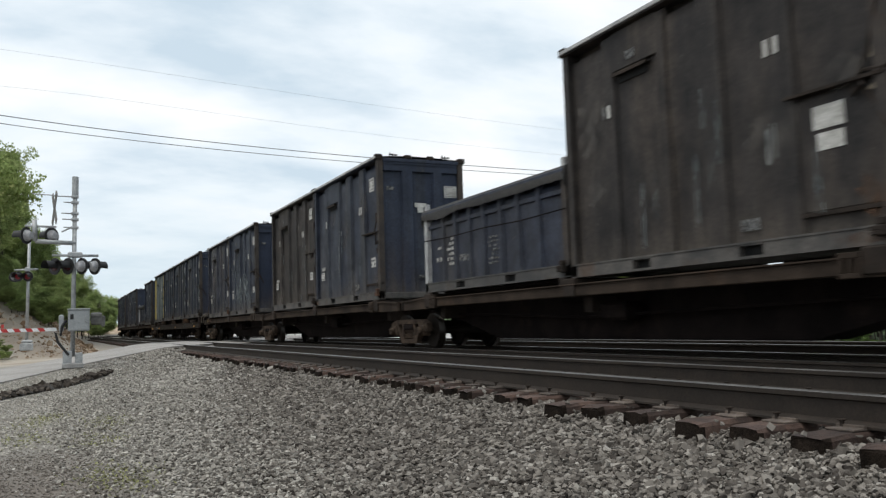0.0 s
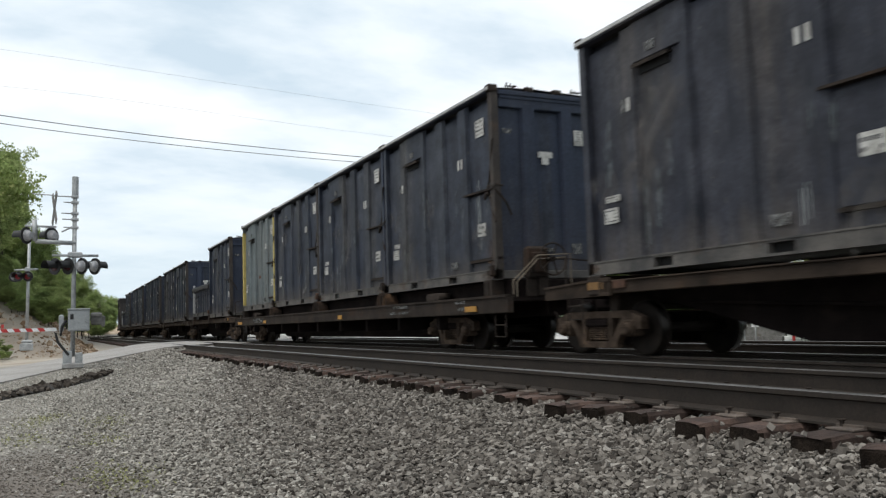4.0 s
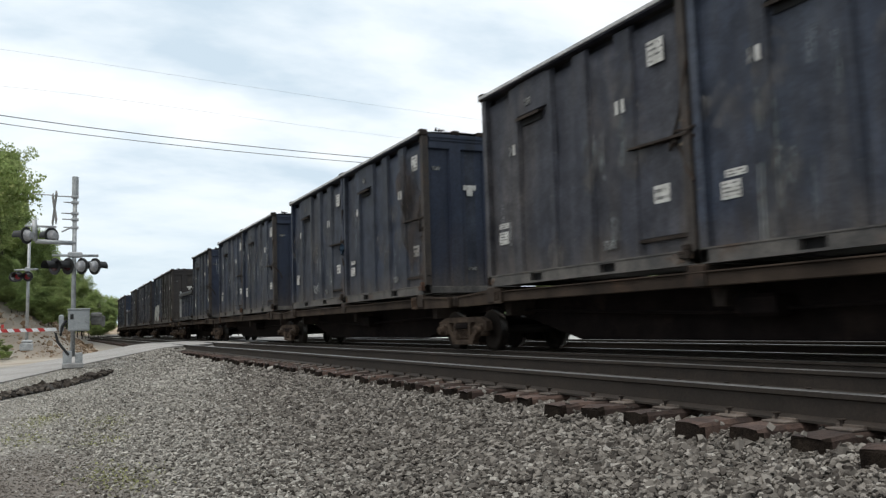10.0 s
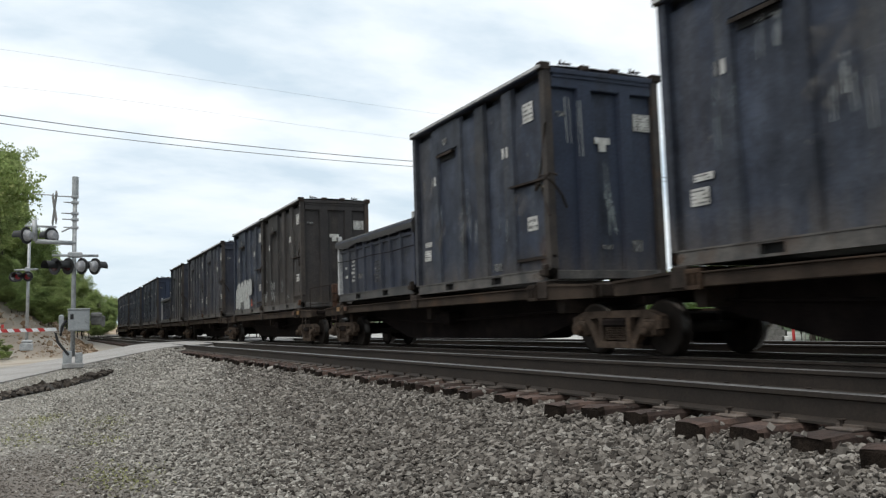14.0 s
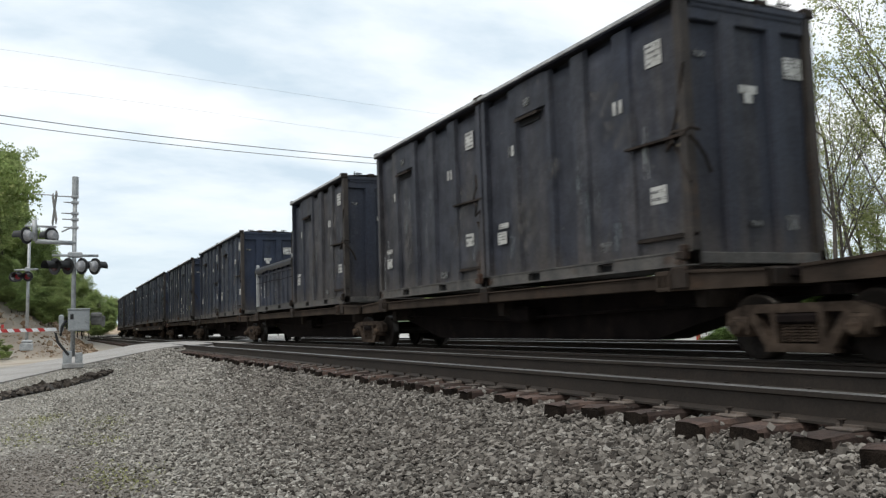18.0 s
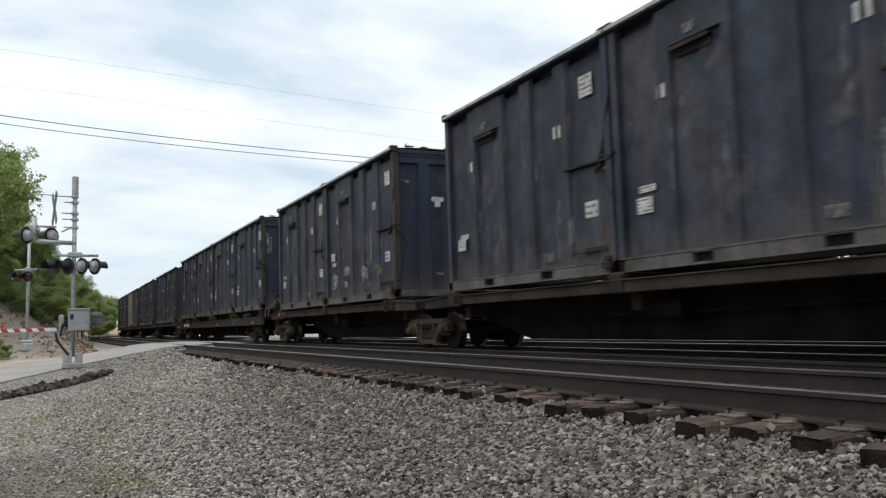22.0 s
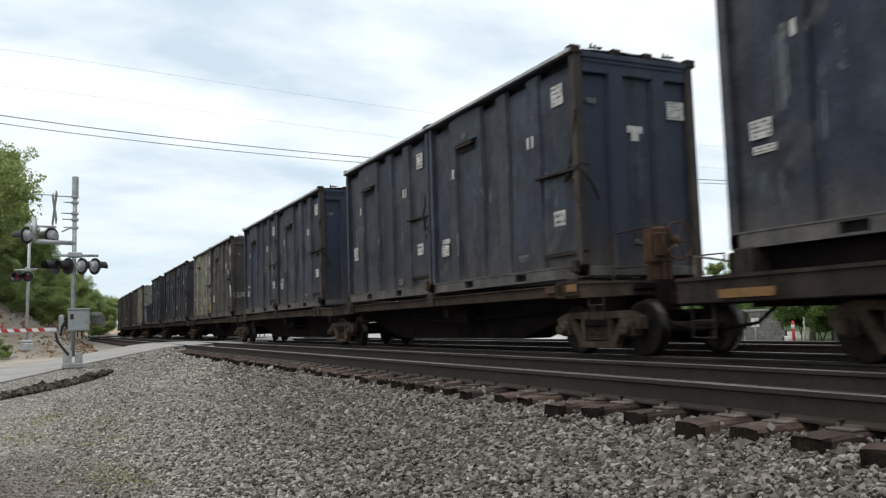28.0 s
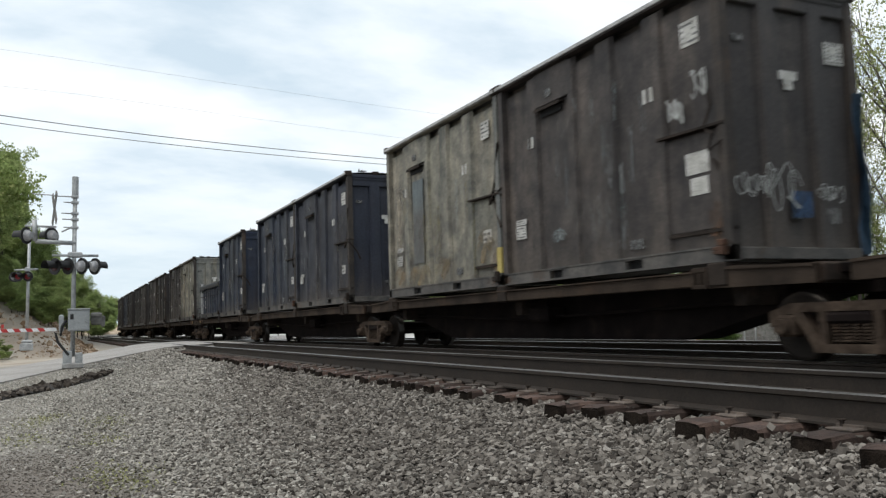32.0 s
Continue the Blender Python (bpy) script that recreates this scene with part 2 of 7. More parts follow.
SILL = mat("dusty_brown_side_sill", (0.0225, 0.0172, 0.0138), (0.060, 0.0445, 0.034), 0.85, scale=1.2, c=(0.092, 0.056, 0.036), bump=0.25, spec=0.1)
SILL_RED = mat("dark_red_brown_sill", (0.030, 0.0125, 0.0095), (0.066, 0.027, 0.019), 0.85, scale=2.0, c=(0.045, 0.030, 0.022), bump=0.25, spec=0.1)
RUST = mat("rusty_steel", (0.045, 0.022, 0.013), (0.095, 0.046, 0.027), 0.85, scale=4.0, c=(0.04, 0.03, 0.026), bump=0.3)
TRUCK = mat("truck_casting_dust", (0.02875, 0.02063, 0.01562), (0.075, 0.055, 0.04125), 0.9, scale=5.0, c=(0.1187, 0.07875, 0.05375), bump=0.4, fine=18, spec=0.1)
WHEEL = mat("wheel_steel", (0.01, 0.008, 0.007), (0.022, 0.018, 0.015), 0.75, metal=0.0, scale=4.0, bump=0.15, spec=0.1)
TREAD = mat("polished_tread", (0.012, 0.011, 0.01), (0.026, 0.024, 0.022), 0.3, metal=1.0, scale=8.0, bump=0.02)
TARP = mat("black_tarpaulin", (0.020, 0.019, 0.019), (0.040, 0.037, 0.034), 0.75, scale=1.5, c=(0.055, 0.050, 0.045), bump=0.35, fine=12)
PLATE = mat("dirty_white_placard", (0.36, 0.35, 0.32), (0.58, 0.57, 0.54), 0.7, scale=6.0, bump=0.05)
PLATE_DIM = mat("grimy_white_marking", (0.11, 0.11, 0.107), (0.21, 0.21, 0.205), 0.75, scale=6.0, bump=0.05)
PRINT = mat("grey_print", (0.06, 0.06, 0.06), (0.11, 0.11, 0.11), 0.7, scale=6.0, bump=0.0)
CHALK = mat("spray_paint_pale", (0.10, 0.12, 0.125), (0.26, 0.29, 0.29), 0.8, scale=5.0, bump=0.0)
CHALK_Y = mat("spray_paint_yellow", (0.16, 0.14, 0.05), (0.28, 0.24, 0.10), 0.8, scale=5.0, bump=0.0)
SILVER = mat("spray_paint_silver", (0.27, 0.275, 0.265), (0.44, 0.45, 0.43), 0.7, scale=4.0, bump=0.0)
PAINT_R = mat("spray_paint_red", (0.30, 0.05, 0.03), (0.42, 0.09, 0.05), 0.8, scale=5.0, bump=0.0)
PAINT_B = mat("bright_blue_patch", (0.022, 0.055, 0.12), (0.035, 0.075, 0.155), 0.7, scale=5.0, bump=0.0)
YELLOW = mat("yellow_paint_worn", (0.38, 0.30, 0.085), (0.50, 0.40, 0.14), 0.7, scale=4.0, c=(0.16, 0.12, 0.06), bump=0.1)
AMBER_CLEAN = mat("clean_amber_reflector_tape", (0.36, 0.18, 0.035), (0.46, 0.24, 0.05), 0.5, scale=8.0, bump=0.0)
AMBER = mat("amber_reflector_tape", (0.13, 0.068, 0.02), (0.21, 0.11, 0.032), 0.5, scale=8.0, bump=0.0)
# flat near-black that stands in for the shade inside recesses
RECESS_SHADE = mat("pocket_shadow", (0.006, 0.006, 0.006), (0.010, 0.010, 0.010), 0.9, bump=0.0)
RAILSTEEL = mat("rail_side_grime", (0.0185, 0.0136, 0.0102), (0.035, 0.0265, 0.0205), 0.7, metal=0.2, scale=3.0, c=(0.044, 0.030, 0.021), bump=0.15)
RAILTOP = mat("rail_head_polished", (0.15, 0.14, 0.13), (0.225, 0.213, 0.20), 0.42, metal=0.9, scale=2.0, bump=0.03)
TIE = mat("creosoted_timber", (0.034, 0.022, 0.018), (0.092, 0.058, 0.045), 0.9, scale=5.0, c=(0.135, 0.079, 0.058), bump=0.5, fine=35, rand=0.35)
TIE_END = mat("creosote_dark_end_grain", (0.008, 0.0062, 0.005), (0.024, 0.018, 0.014), 0.95, scale=9.0, bump=0.6, fine=50, spec=0.05)
TIEPLATE = mat("dusty_tie_plate", (0.070, 0.055, 0.045), (0.128, 0.102, 0.084), 0.85, scale=8.0, c=(0.12, 0.075, 0.055), bump=0.3, rand=0.3)
ASPHALT = mat("worn_asphalt", (0.265, 0.250, 0.235), (0.37, 0.350, 0.328), 0.92, scale=0.6, c=(0.32, 0.297, 0.268), bump=0.3, fine=90)
DIRTPATCH = mat("dark_damp_asphalt_edge", (0.022, 0.019, 0.017), (0.048, 0.042, 0.036), 0.9, scale=3.0, bump=0.4, fine=60)
GALV = mat("galvanised_steel", (0.30, 0.31, 0.31), (0.44, 0.45, 0.45), 0.55, metal=0.5, scale=6.0, bump=0.05)
CABINET = mat("grey_cabinet_paint", (0.27, 0.285, 0.29), (0.36, 0.375, 0.375), 0.55, scale=3.0, bump=0.05)
BLACKPAINT = mat("black_signal_paint", (0.012, 0.012, 0.012), (0.022, 0.022, 0.022), 0.55, scale=6.0, bump=0.05)
LENS_GREY = mat("signal_back_grey", (0.30, 0.30, 0.31), (0.42, 0.42, 0.43), 0.5, scale=6.0, bump=0.03)
LENS_DARK = mat("unlit_red_lens", (0.030, 0.006, 0.006), (0.05, 0.010, 0.010), 0.25, scale=9.0, bump=0.0)
LENS_RED = glow("lit_red_lens", (0.15, 0.006, 0.010), 0.07)
WEIGHT = mat("weathered_cast_weight", (0.11, 0.108, 0.10), (0.20, 0.195, 0.185), 0.8, scale=5.0, c=(0.12, 0.09, 0.06), bump=0.2)
RED = mat("red_gate_stripe", (0.42, 0.03, 0.03), (0.52, 0.05, 0.045), 0.55, scale=6.0, bump=0.03)
WHITE = mat("white_gate_stripe", (0.70, 0.70, 0.70), (0.80, 0.80, 0.80), 0.55, scale=6.0, bump=0.03)
CONCRETE = mat("concrete_foundation", (0.26, 0.255, 0.245), (0.36, 0.355, 0.34), 0.9, scale=4.0, bump=0.3)
WIRE = mat("overhead_wire", (0.075, 0.08, 0.085), (0.10, 0.105, 0.11), 0.6, bump=0.0)
BARK = mat("grey_brown_bark", (0.060, 0.050, 0.042), (0.13, 0.11, 0.095), 0.95, scale=6.0, bump=0.8, fine=25)
LEAF = island_mat("spring_leaves", (0.225, 0.29, 0.105), (0.32, 0.375, 0.15), 0.7, 0.0, trans=0.6, c=(0.41, 0.43, 0.20), patch=0.9)
LEAF_FAR = island_mat("mid_green_leaves", (0.20, 0.27, 0.105), (0.31, 0.375, 0.15), 0.75, 0.0, trans=0.6, c=(0.36, 0.41, 0.15), patch=0.9)
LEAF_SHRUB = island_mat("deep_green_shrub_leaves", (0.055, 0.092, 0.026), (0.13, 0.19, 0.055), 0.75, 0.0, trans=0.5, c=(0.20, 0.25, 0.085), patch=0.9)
LEAF_PALE = island_mat("young_pale_leaves", (0.23, 0.27, 0.10), (0.42, 0.44, 0.20), 0.7, 0.0, trans=0.62, c=(0.56, 0.52, 0.38))
BLOSSOM = island_mat("pale_blossom", (0.45, 0.40, 0.38), (0.62, 0.56, 0.53), 0.7, 0.0, trans=0.5)
STONE = island_mat("crushed_ballast", (0.044, 0.0365, 0.031), (0.228, 0.205, 0.179), 0.92, 0.35, c=(0.31, 0.286, 0.256))
STONE_FINE = island_mat("fine_grey_gravel", (0.215, 0.197, 0.170), (0.43, 0.405, 0.356), 0.92, 0.3, c=(0.49, 0.47, 0.43))
STONE_PALE = island_mat("dusty_pale_ballast", (0.125, 0.113, 0.098), (0.390, 0.364, 0.322), 0.92, 0.35, c=(0.45, 0.42, 0.375))
GRIT = island_mat("brown_grit", (0.055, 0.046, 0.039), (0.20, 0.175, 0.15), 0.95, 0.3, c=(0.36, 0.33, 0.295))
CRUMB = island_mat("dark_asphalt_crumbs", (0.030, 0.024, 0.020), (0.085, 0.070, 0.057), 0.95, 0.3, c=(0.15, 0.13, 0.11))
RUBBLE = island_mat("brown_broken_rock", (0.18, 0.115, 0.07), (0.38, 0.285, 0.20), 0.95, 0.3, c=(0.52, 0.45, 0.37))
WEED = island_mat("sparse_weeds", (0.14, 0.145, 0.055), (0.26, 0.26, 0.11), 0.8, 0.0)



def faded(m, scale, lo, hi, most=0.9):
    """Worn thin: the paint lets what is under it show in patches."""
    nt = m.node_tree
    n, l = nt.nodes.new, nt.links.new
    co = n("ShaderNodeTexCoord")
    t = n("ShaderNodeTexNoise")
    t.inputs["Scale"].default_value, t.inputs["Detail"].default_value, t.inputs["Roughness"].default_value = scale, 6.0, 0.65
    l(co.outputs["Object"], t.inputs["Vector"])
    r = n("ShaderNodeMapRange")
    r.inputs[1].default_value, r.inputs[2].default_value, r.inputs[4].default_value = lo, hi, most
    l(t.outputs[0], r.inputs[0])
    l(r.outputs[0], nt.nodes["Principled BSDF"].inputs["Alpha"])
    return m


for worn in (CHALK, CHALK_Y, PAINT_R, PAINT_B):
    faded(worn, 4.0, 0.28, 0.55, 0.8)
faded(PLATE, 9.0, 0.26, 0.42, 1.0)
faded(PLATE_DIM, 9.0, 0.30, 0.60, 0.8)
faded(SILVER, 5.0, 0.22, 0.42, 0.95)
SCUFF = faded(mat("rubbed_pale_dust", (0.11, 0.10, 0.09), (0.19, 0.175, 0.155), 0.85, scale=3.0, bump=0.0), 3.5, 0.40, 0.80, 0.50)
BLEACH = faded(mat("bleached_worn_paint", (0.22, 0.205, 0.175), (0.36, 0.34, 0.30), 0.85, scale=3.0, bump=0.0), 5.0, 0.36, 0.62, 0.85)
RUN_PALE = faded(mat("pale_run_down_paint", (0.19, 0.205, 0.205), (0.36, 0.38, 0.375), 0.8, scale=5.0, bump=0.0), 4.0, 0.28, 0.48, 0.9)
SHADE_GREY = faded(mat("spray_paint_dark_grey", (0.085, 0.088, 0.088), (0.14, 0.145, 0.145), 0.7, scale=4.0, bump=0.0), 8.0, 0.28, 0.5, 0.9)
WASH = faded(mat("brown_rust_wash", (0.030, 0.0225, 0.018), (0.058, 0.042, 0.033), 0.85, scale=2.0, bump=0.1), 1.6, 0.30, 0.62, 0.75)
OCHRE = faded(mat("ochre_rust_smear", (0.17, 0.11, 0.045), (0.26, 0.18, 0.085), 0.85, scale=4.0, bump=0.0), 3.0, 0.40, 0.70, 0.75)
POST_GRIME = mat("rusty_grime_on_post", (0.026, 0.022, 0.020), (0.054, 0.044, 0.037), 0.8, scale=2.5, c=(0.075, 0.045, 0.028), streak=0, bump=0.3)
RUST_RUN = faded(mat("orange_rust_run", (0.10, 0.05, 0.026), (0.17, 0.092, 0.05), 0.9, scale=5.0, bump=0.2), 4.0, 0.38, 0.68, 0.6)
CLOTH = mat("blue_tarp_cloth", (0.022, 0.055, 0.10), (0.04, 0.085, 0.14), 0.7, scale=3.0, c=(0.06, 0.09, 0.13), bump=0.3, fine=14)
TAN = mat("tan_torn_canvas", (0.11, 0.088, 0.064), (0.20, 0.165, 0.125), 0.9, scale=5.0, bump=0.3)

# ---- builders ----
def part(name, bm, material, parent, label=""):
    """Link a bmesh (or a ready mesh) as one mesh object under parent."""
    if isinstance(bm, bmesh.types.BMesh):
        me = bpy.data.meshes.new(name)
        bm.to_mesh(me)
        bm.free()
    else:
        me = bm
    for m in (material if isinstance(material, (list, tuple)) else [material]):
        if m is not None and m.name not in [x.name for x in me.materials]:
            me.materials.append(m)
    ob = new(name, me)
    ob.parent = parent
    if label:
        ob["label"] = label
    return ob


def box(bm, x0, x1, y0, y1, z0, z1, slot=0, bevel=0.0):
    if bevel:
        pts = []
        b = bevel
        for z, i in ((z0, b), (z0 + b, 0), (z1 - b, 0), (z1, b)):
            ring = [(x0 + i, y0 + i), (x1 - i, y0 + i), (x1 - i, y1 - i), (x0 + i, y1 - i)]
            pts.append([bm.verts.new((x, y, z)) for x, y in ring])
        fs = [bm.faces.new(pts[0][::-1]), bm.faces.new(pts[-1])]
        for lo, hi in zip(pts, pts[1:]):
            for k in range(4):
                fs.append(bm.faces.new((lo[k], lo[(k + 1) % 4], hi[(k + 1) % 4], hi[k])))
    else:
        v = [bm.verts.new((x, y, z)) for z in (z0, z1) for x, y in ((x0, y0), (x1, y0), (x1, y1), (x0, y1))]
        fs = [bm.faces.new([v[i] for i in q]) for q in ((3, 2, 1, 0), (4, 5, 6, 7), (0, 1, 5, 4), (1, 2, 6, 5), (2, 3, 7, 6), (3, 0, 4, 7))]
    for f in fs:
        f.material_index = slot
    return fs


def tube(bm, a, b, r, r2=None, seg=8, slot=0, cap=True):
    """A round bar from a to b."""
    a, b = Vector(a), Vector(b)
    r2 = r if r2 is None else r2
    d = (b - a).normalized()
    u = d.orthogonal().normalized()
    w = d.cross(u)
    rings = []
    for p, rr in ((a, r), (b, r2)):
        rings.append([bm.verts.new(p + (u * math.cos(2 * math.pi * k / seg) + w * math.sin(2 * math.pi * k / seg)) * rr) for k in range(seg)])
    fs = []
    for k in range(seg):
        fs.append(bm.faces.new((rings[0][k], rings[0][(k + 1) % seg], rings[1][(k + 1) % seg], rings[1][k])))
    for f in fs:
        f.smooth = seg > 6
    if cap:
        fs += [bm.faces.new(rings[0][::-1]), bm.faces.new(rings[1])]
    for f in fs:
        f.material_index = slot
    return fs


def path_tube(bm, pts, r, seg=6, slot=0):
    """One round bar bent through all the points."""
    pts = [Vector(p) for p in pts]
    rings, u = [], None
    for i, p in enumerate(pts):
        d = (pts[min(i + 1, len(pts) - 1)] - pts[max(i - 1, 0)]).normalized()
        u = d.orthogonal().normalized() if u is None else (u - d * u.dot(d)).normalized()
        w = d.cross(u)
        rings.append([bm.verts.new(p + (u * math.cos(2 * math.pi * k / seg) + w * math.sin(2 * math.pi * k / seg)) * r) for k in range(seg)])
    fs = [bm.faces.new(rings[0][::-1]), bm.faces.new(rings[-1])]
    for a, q in zip(rings, rings[1:]):
        for k in range(seg):
            fs.append(bm.faces.new((a[k], a[(k + 1) % seg], q[(k + 1) % seg], q[k])))
    for f in fs:
        f.material_index = slot


def extrude_poly(bm, poly, x0, x1, slot=0):
    """A flat outline in (y, z), given thickness along x."""
    a = [bm.verts.new((x0, y, z)) for y, z in poly]
    b = [bm.verts.new((x1, y, z)) for y, z in poly]
    fs = [bm.faces.new(a[::-1]), bm.faces.new(b)]
    n = len(poly)
    for k in range(n):
        fs.append(bm.faces.new((a[k], a[(k + 1) % n], b[(k + 1) % n], b[k])))
    for f in fs:
        f.material_index = slot
    return fs


def lathe(bm, profile, axis_x, cy, cz, seg=24, slots=None):
    """Turn a profile of (x, radius) about the x axis through (cy, cz)."""
    rings = []
    for x, r in profile:
        rings.append([bm.verts.new((axis_x + x, cy + r * math.cos(2 * math.pi * k / seg), cz + r * math.sin(2 * math.pi * k / seg))) for k in range(seg)])
    for i, (p, q) in enumerate(zip(rings, rings[1:])):
        for k in range(seg):
            f = bm.faces.new((p[k], q[k], q[(k + 1) % seg], p[(k + 1) % seg]))
            f.material_index = slots[i] if slots else 0
            f.smooth = True
    bm.faces.new(rings[0])
    bm.faces.new(rings[-1][::-1])


CACHE = {}


def shared(key, make):
    """One mesh for all alike pieces."""
    if key not in CACHE:
        bm = bmesh.new()
        make(bm)
        bmesh.ops.recalc_face_normals(bm, faces=bm.faces[:])
        me = bpy.data.meshes.new(key.split("|")[0])
        bm.to_mesh(me)
        bm.free()
        CACHE[key] = me
    return CACHE[key]


def piece(name, key, make, material, parent, at=(0, 0, 0), turn=(0, 0, 0), label=""):
    mats = material if isinstance(material, (list, tuple)) else [material]
    me = shared(name + "|" + key + "|" + "+".join(m.name for m in mats), make)
    ob = part(name, me, mats, parent, label)
    ob.location, ob.rotation_euler = at, [radians(a) for a in turn]
    if name in ("streak_mark", "lettering"):
        ob["kind"] = "stuff"
    return ob


def thing(name, at, label, category, group="", kind=""):
    ob = new(name)
    ob.empty_display_size = 0.3
    ob.location = at
    return tagged(ob, label, category, group, kind)


def tidy(bm):
    bmesh.ops.recalc_face_normals(bm, faces=bm.faces[:])
    return bm


# ---- plan ----
XN = 4.261            # near rail of the near track
GAUGE = 1.51          # rail centre to rail centre
XT = 9.03             # middle of the train's track
ZT = -0.11            # its rail top
X3 = 13.25            # middle of the third track
Z3 = -0.12
S_BEND, K_BEND = 112.0, 0.004
STRIP_A, STRIP_B = (-1.15, 16.3), (1.24, 22.3)   # dark strip beside the road


def along(s, x):
    """The place at arc length s and offset x from the near curve's base line: straight, then bending right."""
    u = max(s - S_BEND, 0.0)
    a = K_BEND * u
    return Vector(((1 - math.cos(a)) / K_BEND + x * math.cos(a), min(s, S_BEND) + math.sin(a) / K_BEND - x * math.sin(a), 0.0)), a


ROAD_NEAR = ((-9.0, 3.0), (-4.0, 12.5), (-1.0, 20.5), (0.6, 25.3), (2.6, 29.0), (4.3, 31.0), (8.0, 38.0), (14.0, 50.0), (30.0, 82.0), (60.0, 140.0))
ROAD_WIDE = 10.5      # along y


def road_y(x):
    return float(np.interp(x, [p[0] for p in ROAD_NEAR], [p[1] for p in ROAD_NEAR]))


def road_z(x):
    return np.interp(x, (-40, -9, -4, -1.0, 0.6, 2.6, 3.6, 6.2, 7.8, 16, 22, 60), (-0.9, -0.72, -0.62, -0.50, -0.38, -0.17, -0.05, -0.05, -0.165, -0.175, -0.25, -0.4))


def smooth(x):
    x = np.clip(x, 0, 1)
    return x * x * (3 - 2 * x)


def ground_z(x, y):
    x, y = np.asarray(x, float), np.asarray(y, float)
    u = np.maximum(y - S_BEND, 0)
    bend = u * u * K_BEND * 0.5
    lx = x - bend
    z = np.interp(lx, (-60, -20, -6, 0.2, 1.4, 2.4, 3.1, 3.72, 3.92, 4.3, 5.7, 6.6, 14.8, 16.0, 18.0, 40, 120),
                  (-1.4, -1.1, -0.85, -0.66, -0.60, -0.55, -0.45, -0.335, -0.285, -0.275, -0.265, -0.40, -0.42, -0.55, -0.62, -0.75, -1.2))
    # towards the crossing the shoulder rises to the road
    near = np.interp(x, [p[0] for p in ROAD_NEAR], [p[1] for p in ROAD_NEAR])
    d = np.maximum(near - y, y - (near + ROAD_WIDE))
    w = smooth(1 - d / 7.0)
    z = np.where(x < 3.6, z * (1 - w) + (road_z(x) - 0.03) * w, np.where((d < 0.4), road_z(x) - 0.06, z))
    # cut bank on the far side of the road
    foot = 0.03 * y + 0.1 + bend
    bank = np.clip((foot - x) * 0.95, 0, 7.5 + 0.02 * y) * smooth((y - 45) / 9.0) * (1 - 0.72 * smooth((y - 85) / 80.0))
    far = np.clip((x - 45 - bend) * 0.12, 0, 8) * smooth((y - 10) / 30)
    return z + bank + far


def grid_sheet(name, xs, ys, zf, material):
    X, Y = np.meshgrid(xs, ys)
    Z = zf(X, Y)
    co = np.stack([X, Y, Z], -1).reshape(-1, 3)
    nx, ny = len(xs), len(ys)
    i = (np.arange(ny - 1)[:, None] * nx + np.arange(nx - 1)[None, :]).reshape(-1)
    faces = np.stack([i, i + 1, i + nx + 1, i + nx], 1)
    me = bpy.data.meshes.new(name)
    me.from_pydata(co.tolist(), [], faces.tolist())
    me.materials.append(material)
    me.polygons.foreach_set("use_smooth", [True] * len(me.polygons))
    me.update()
    return new(name, me)


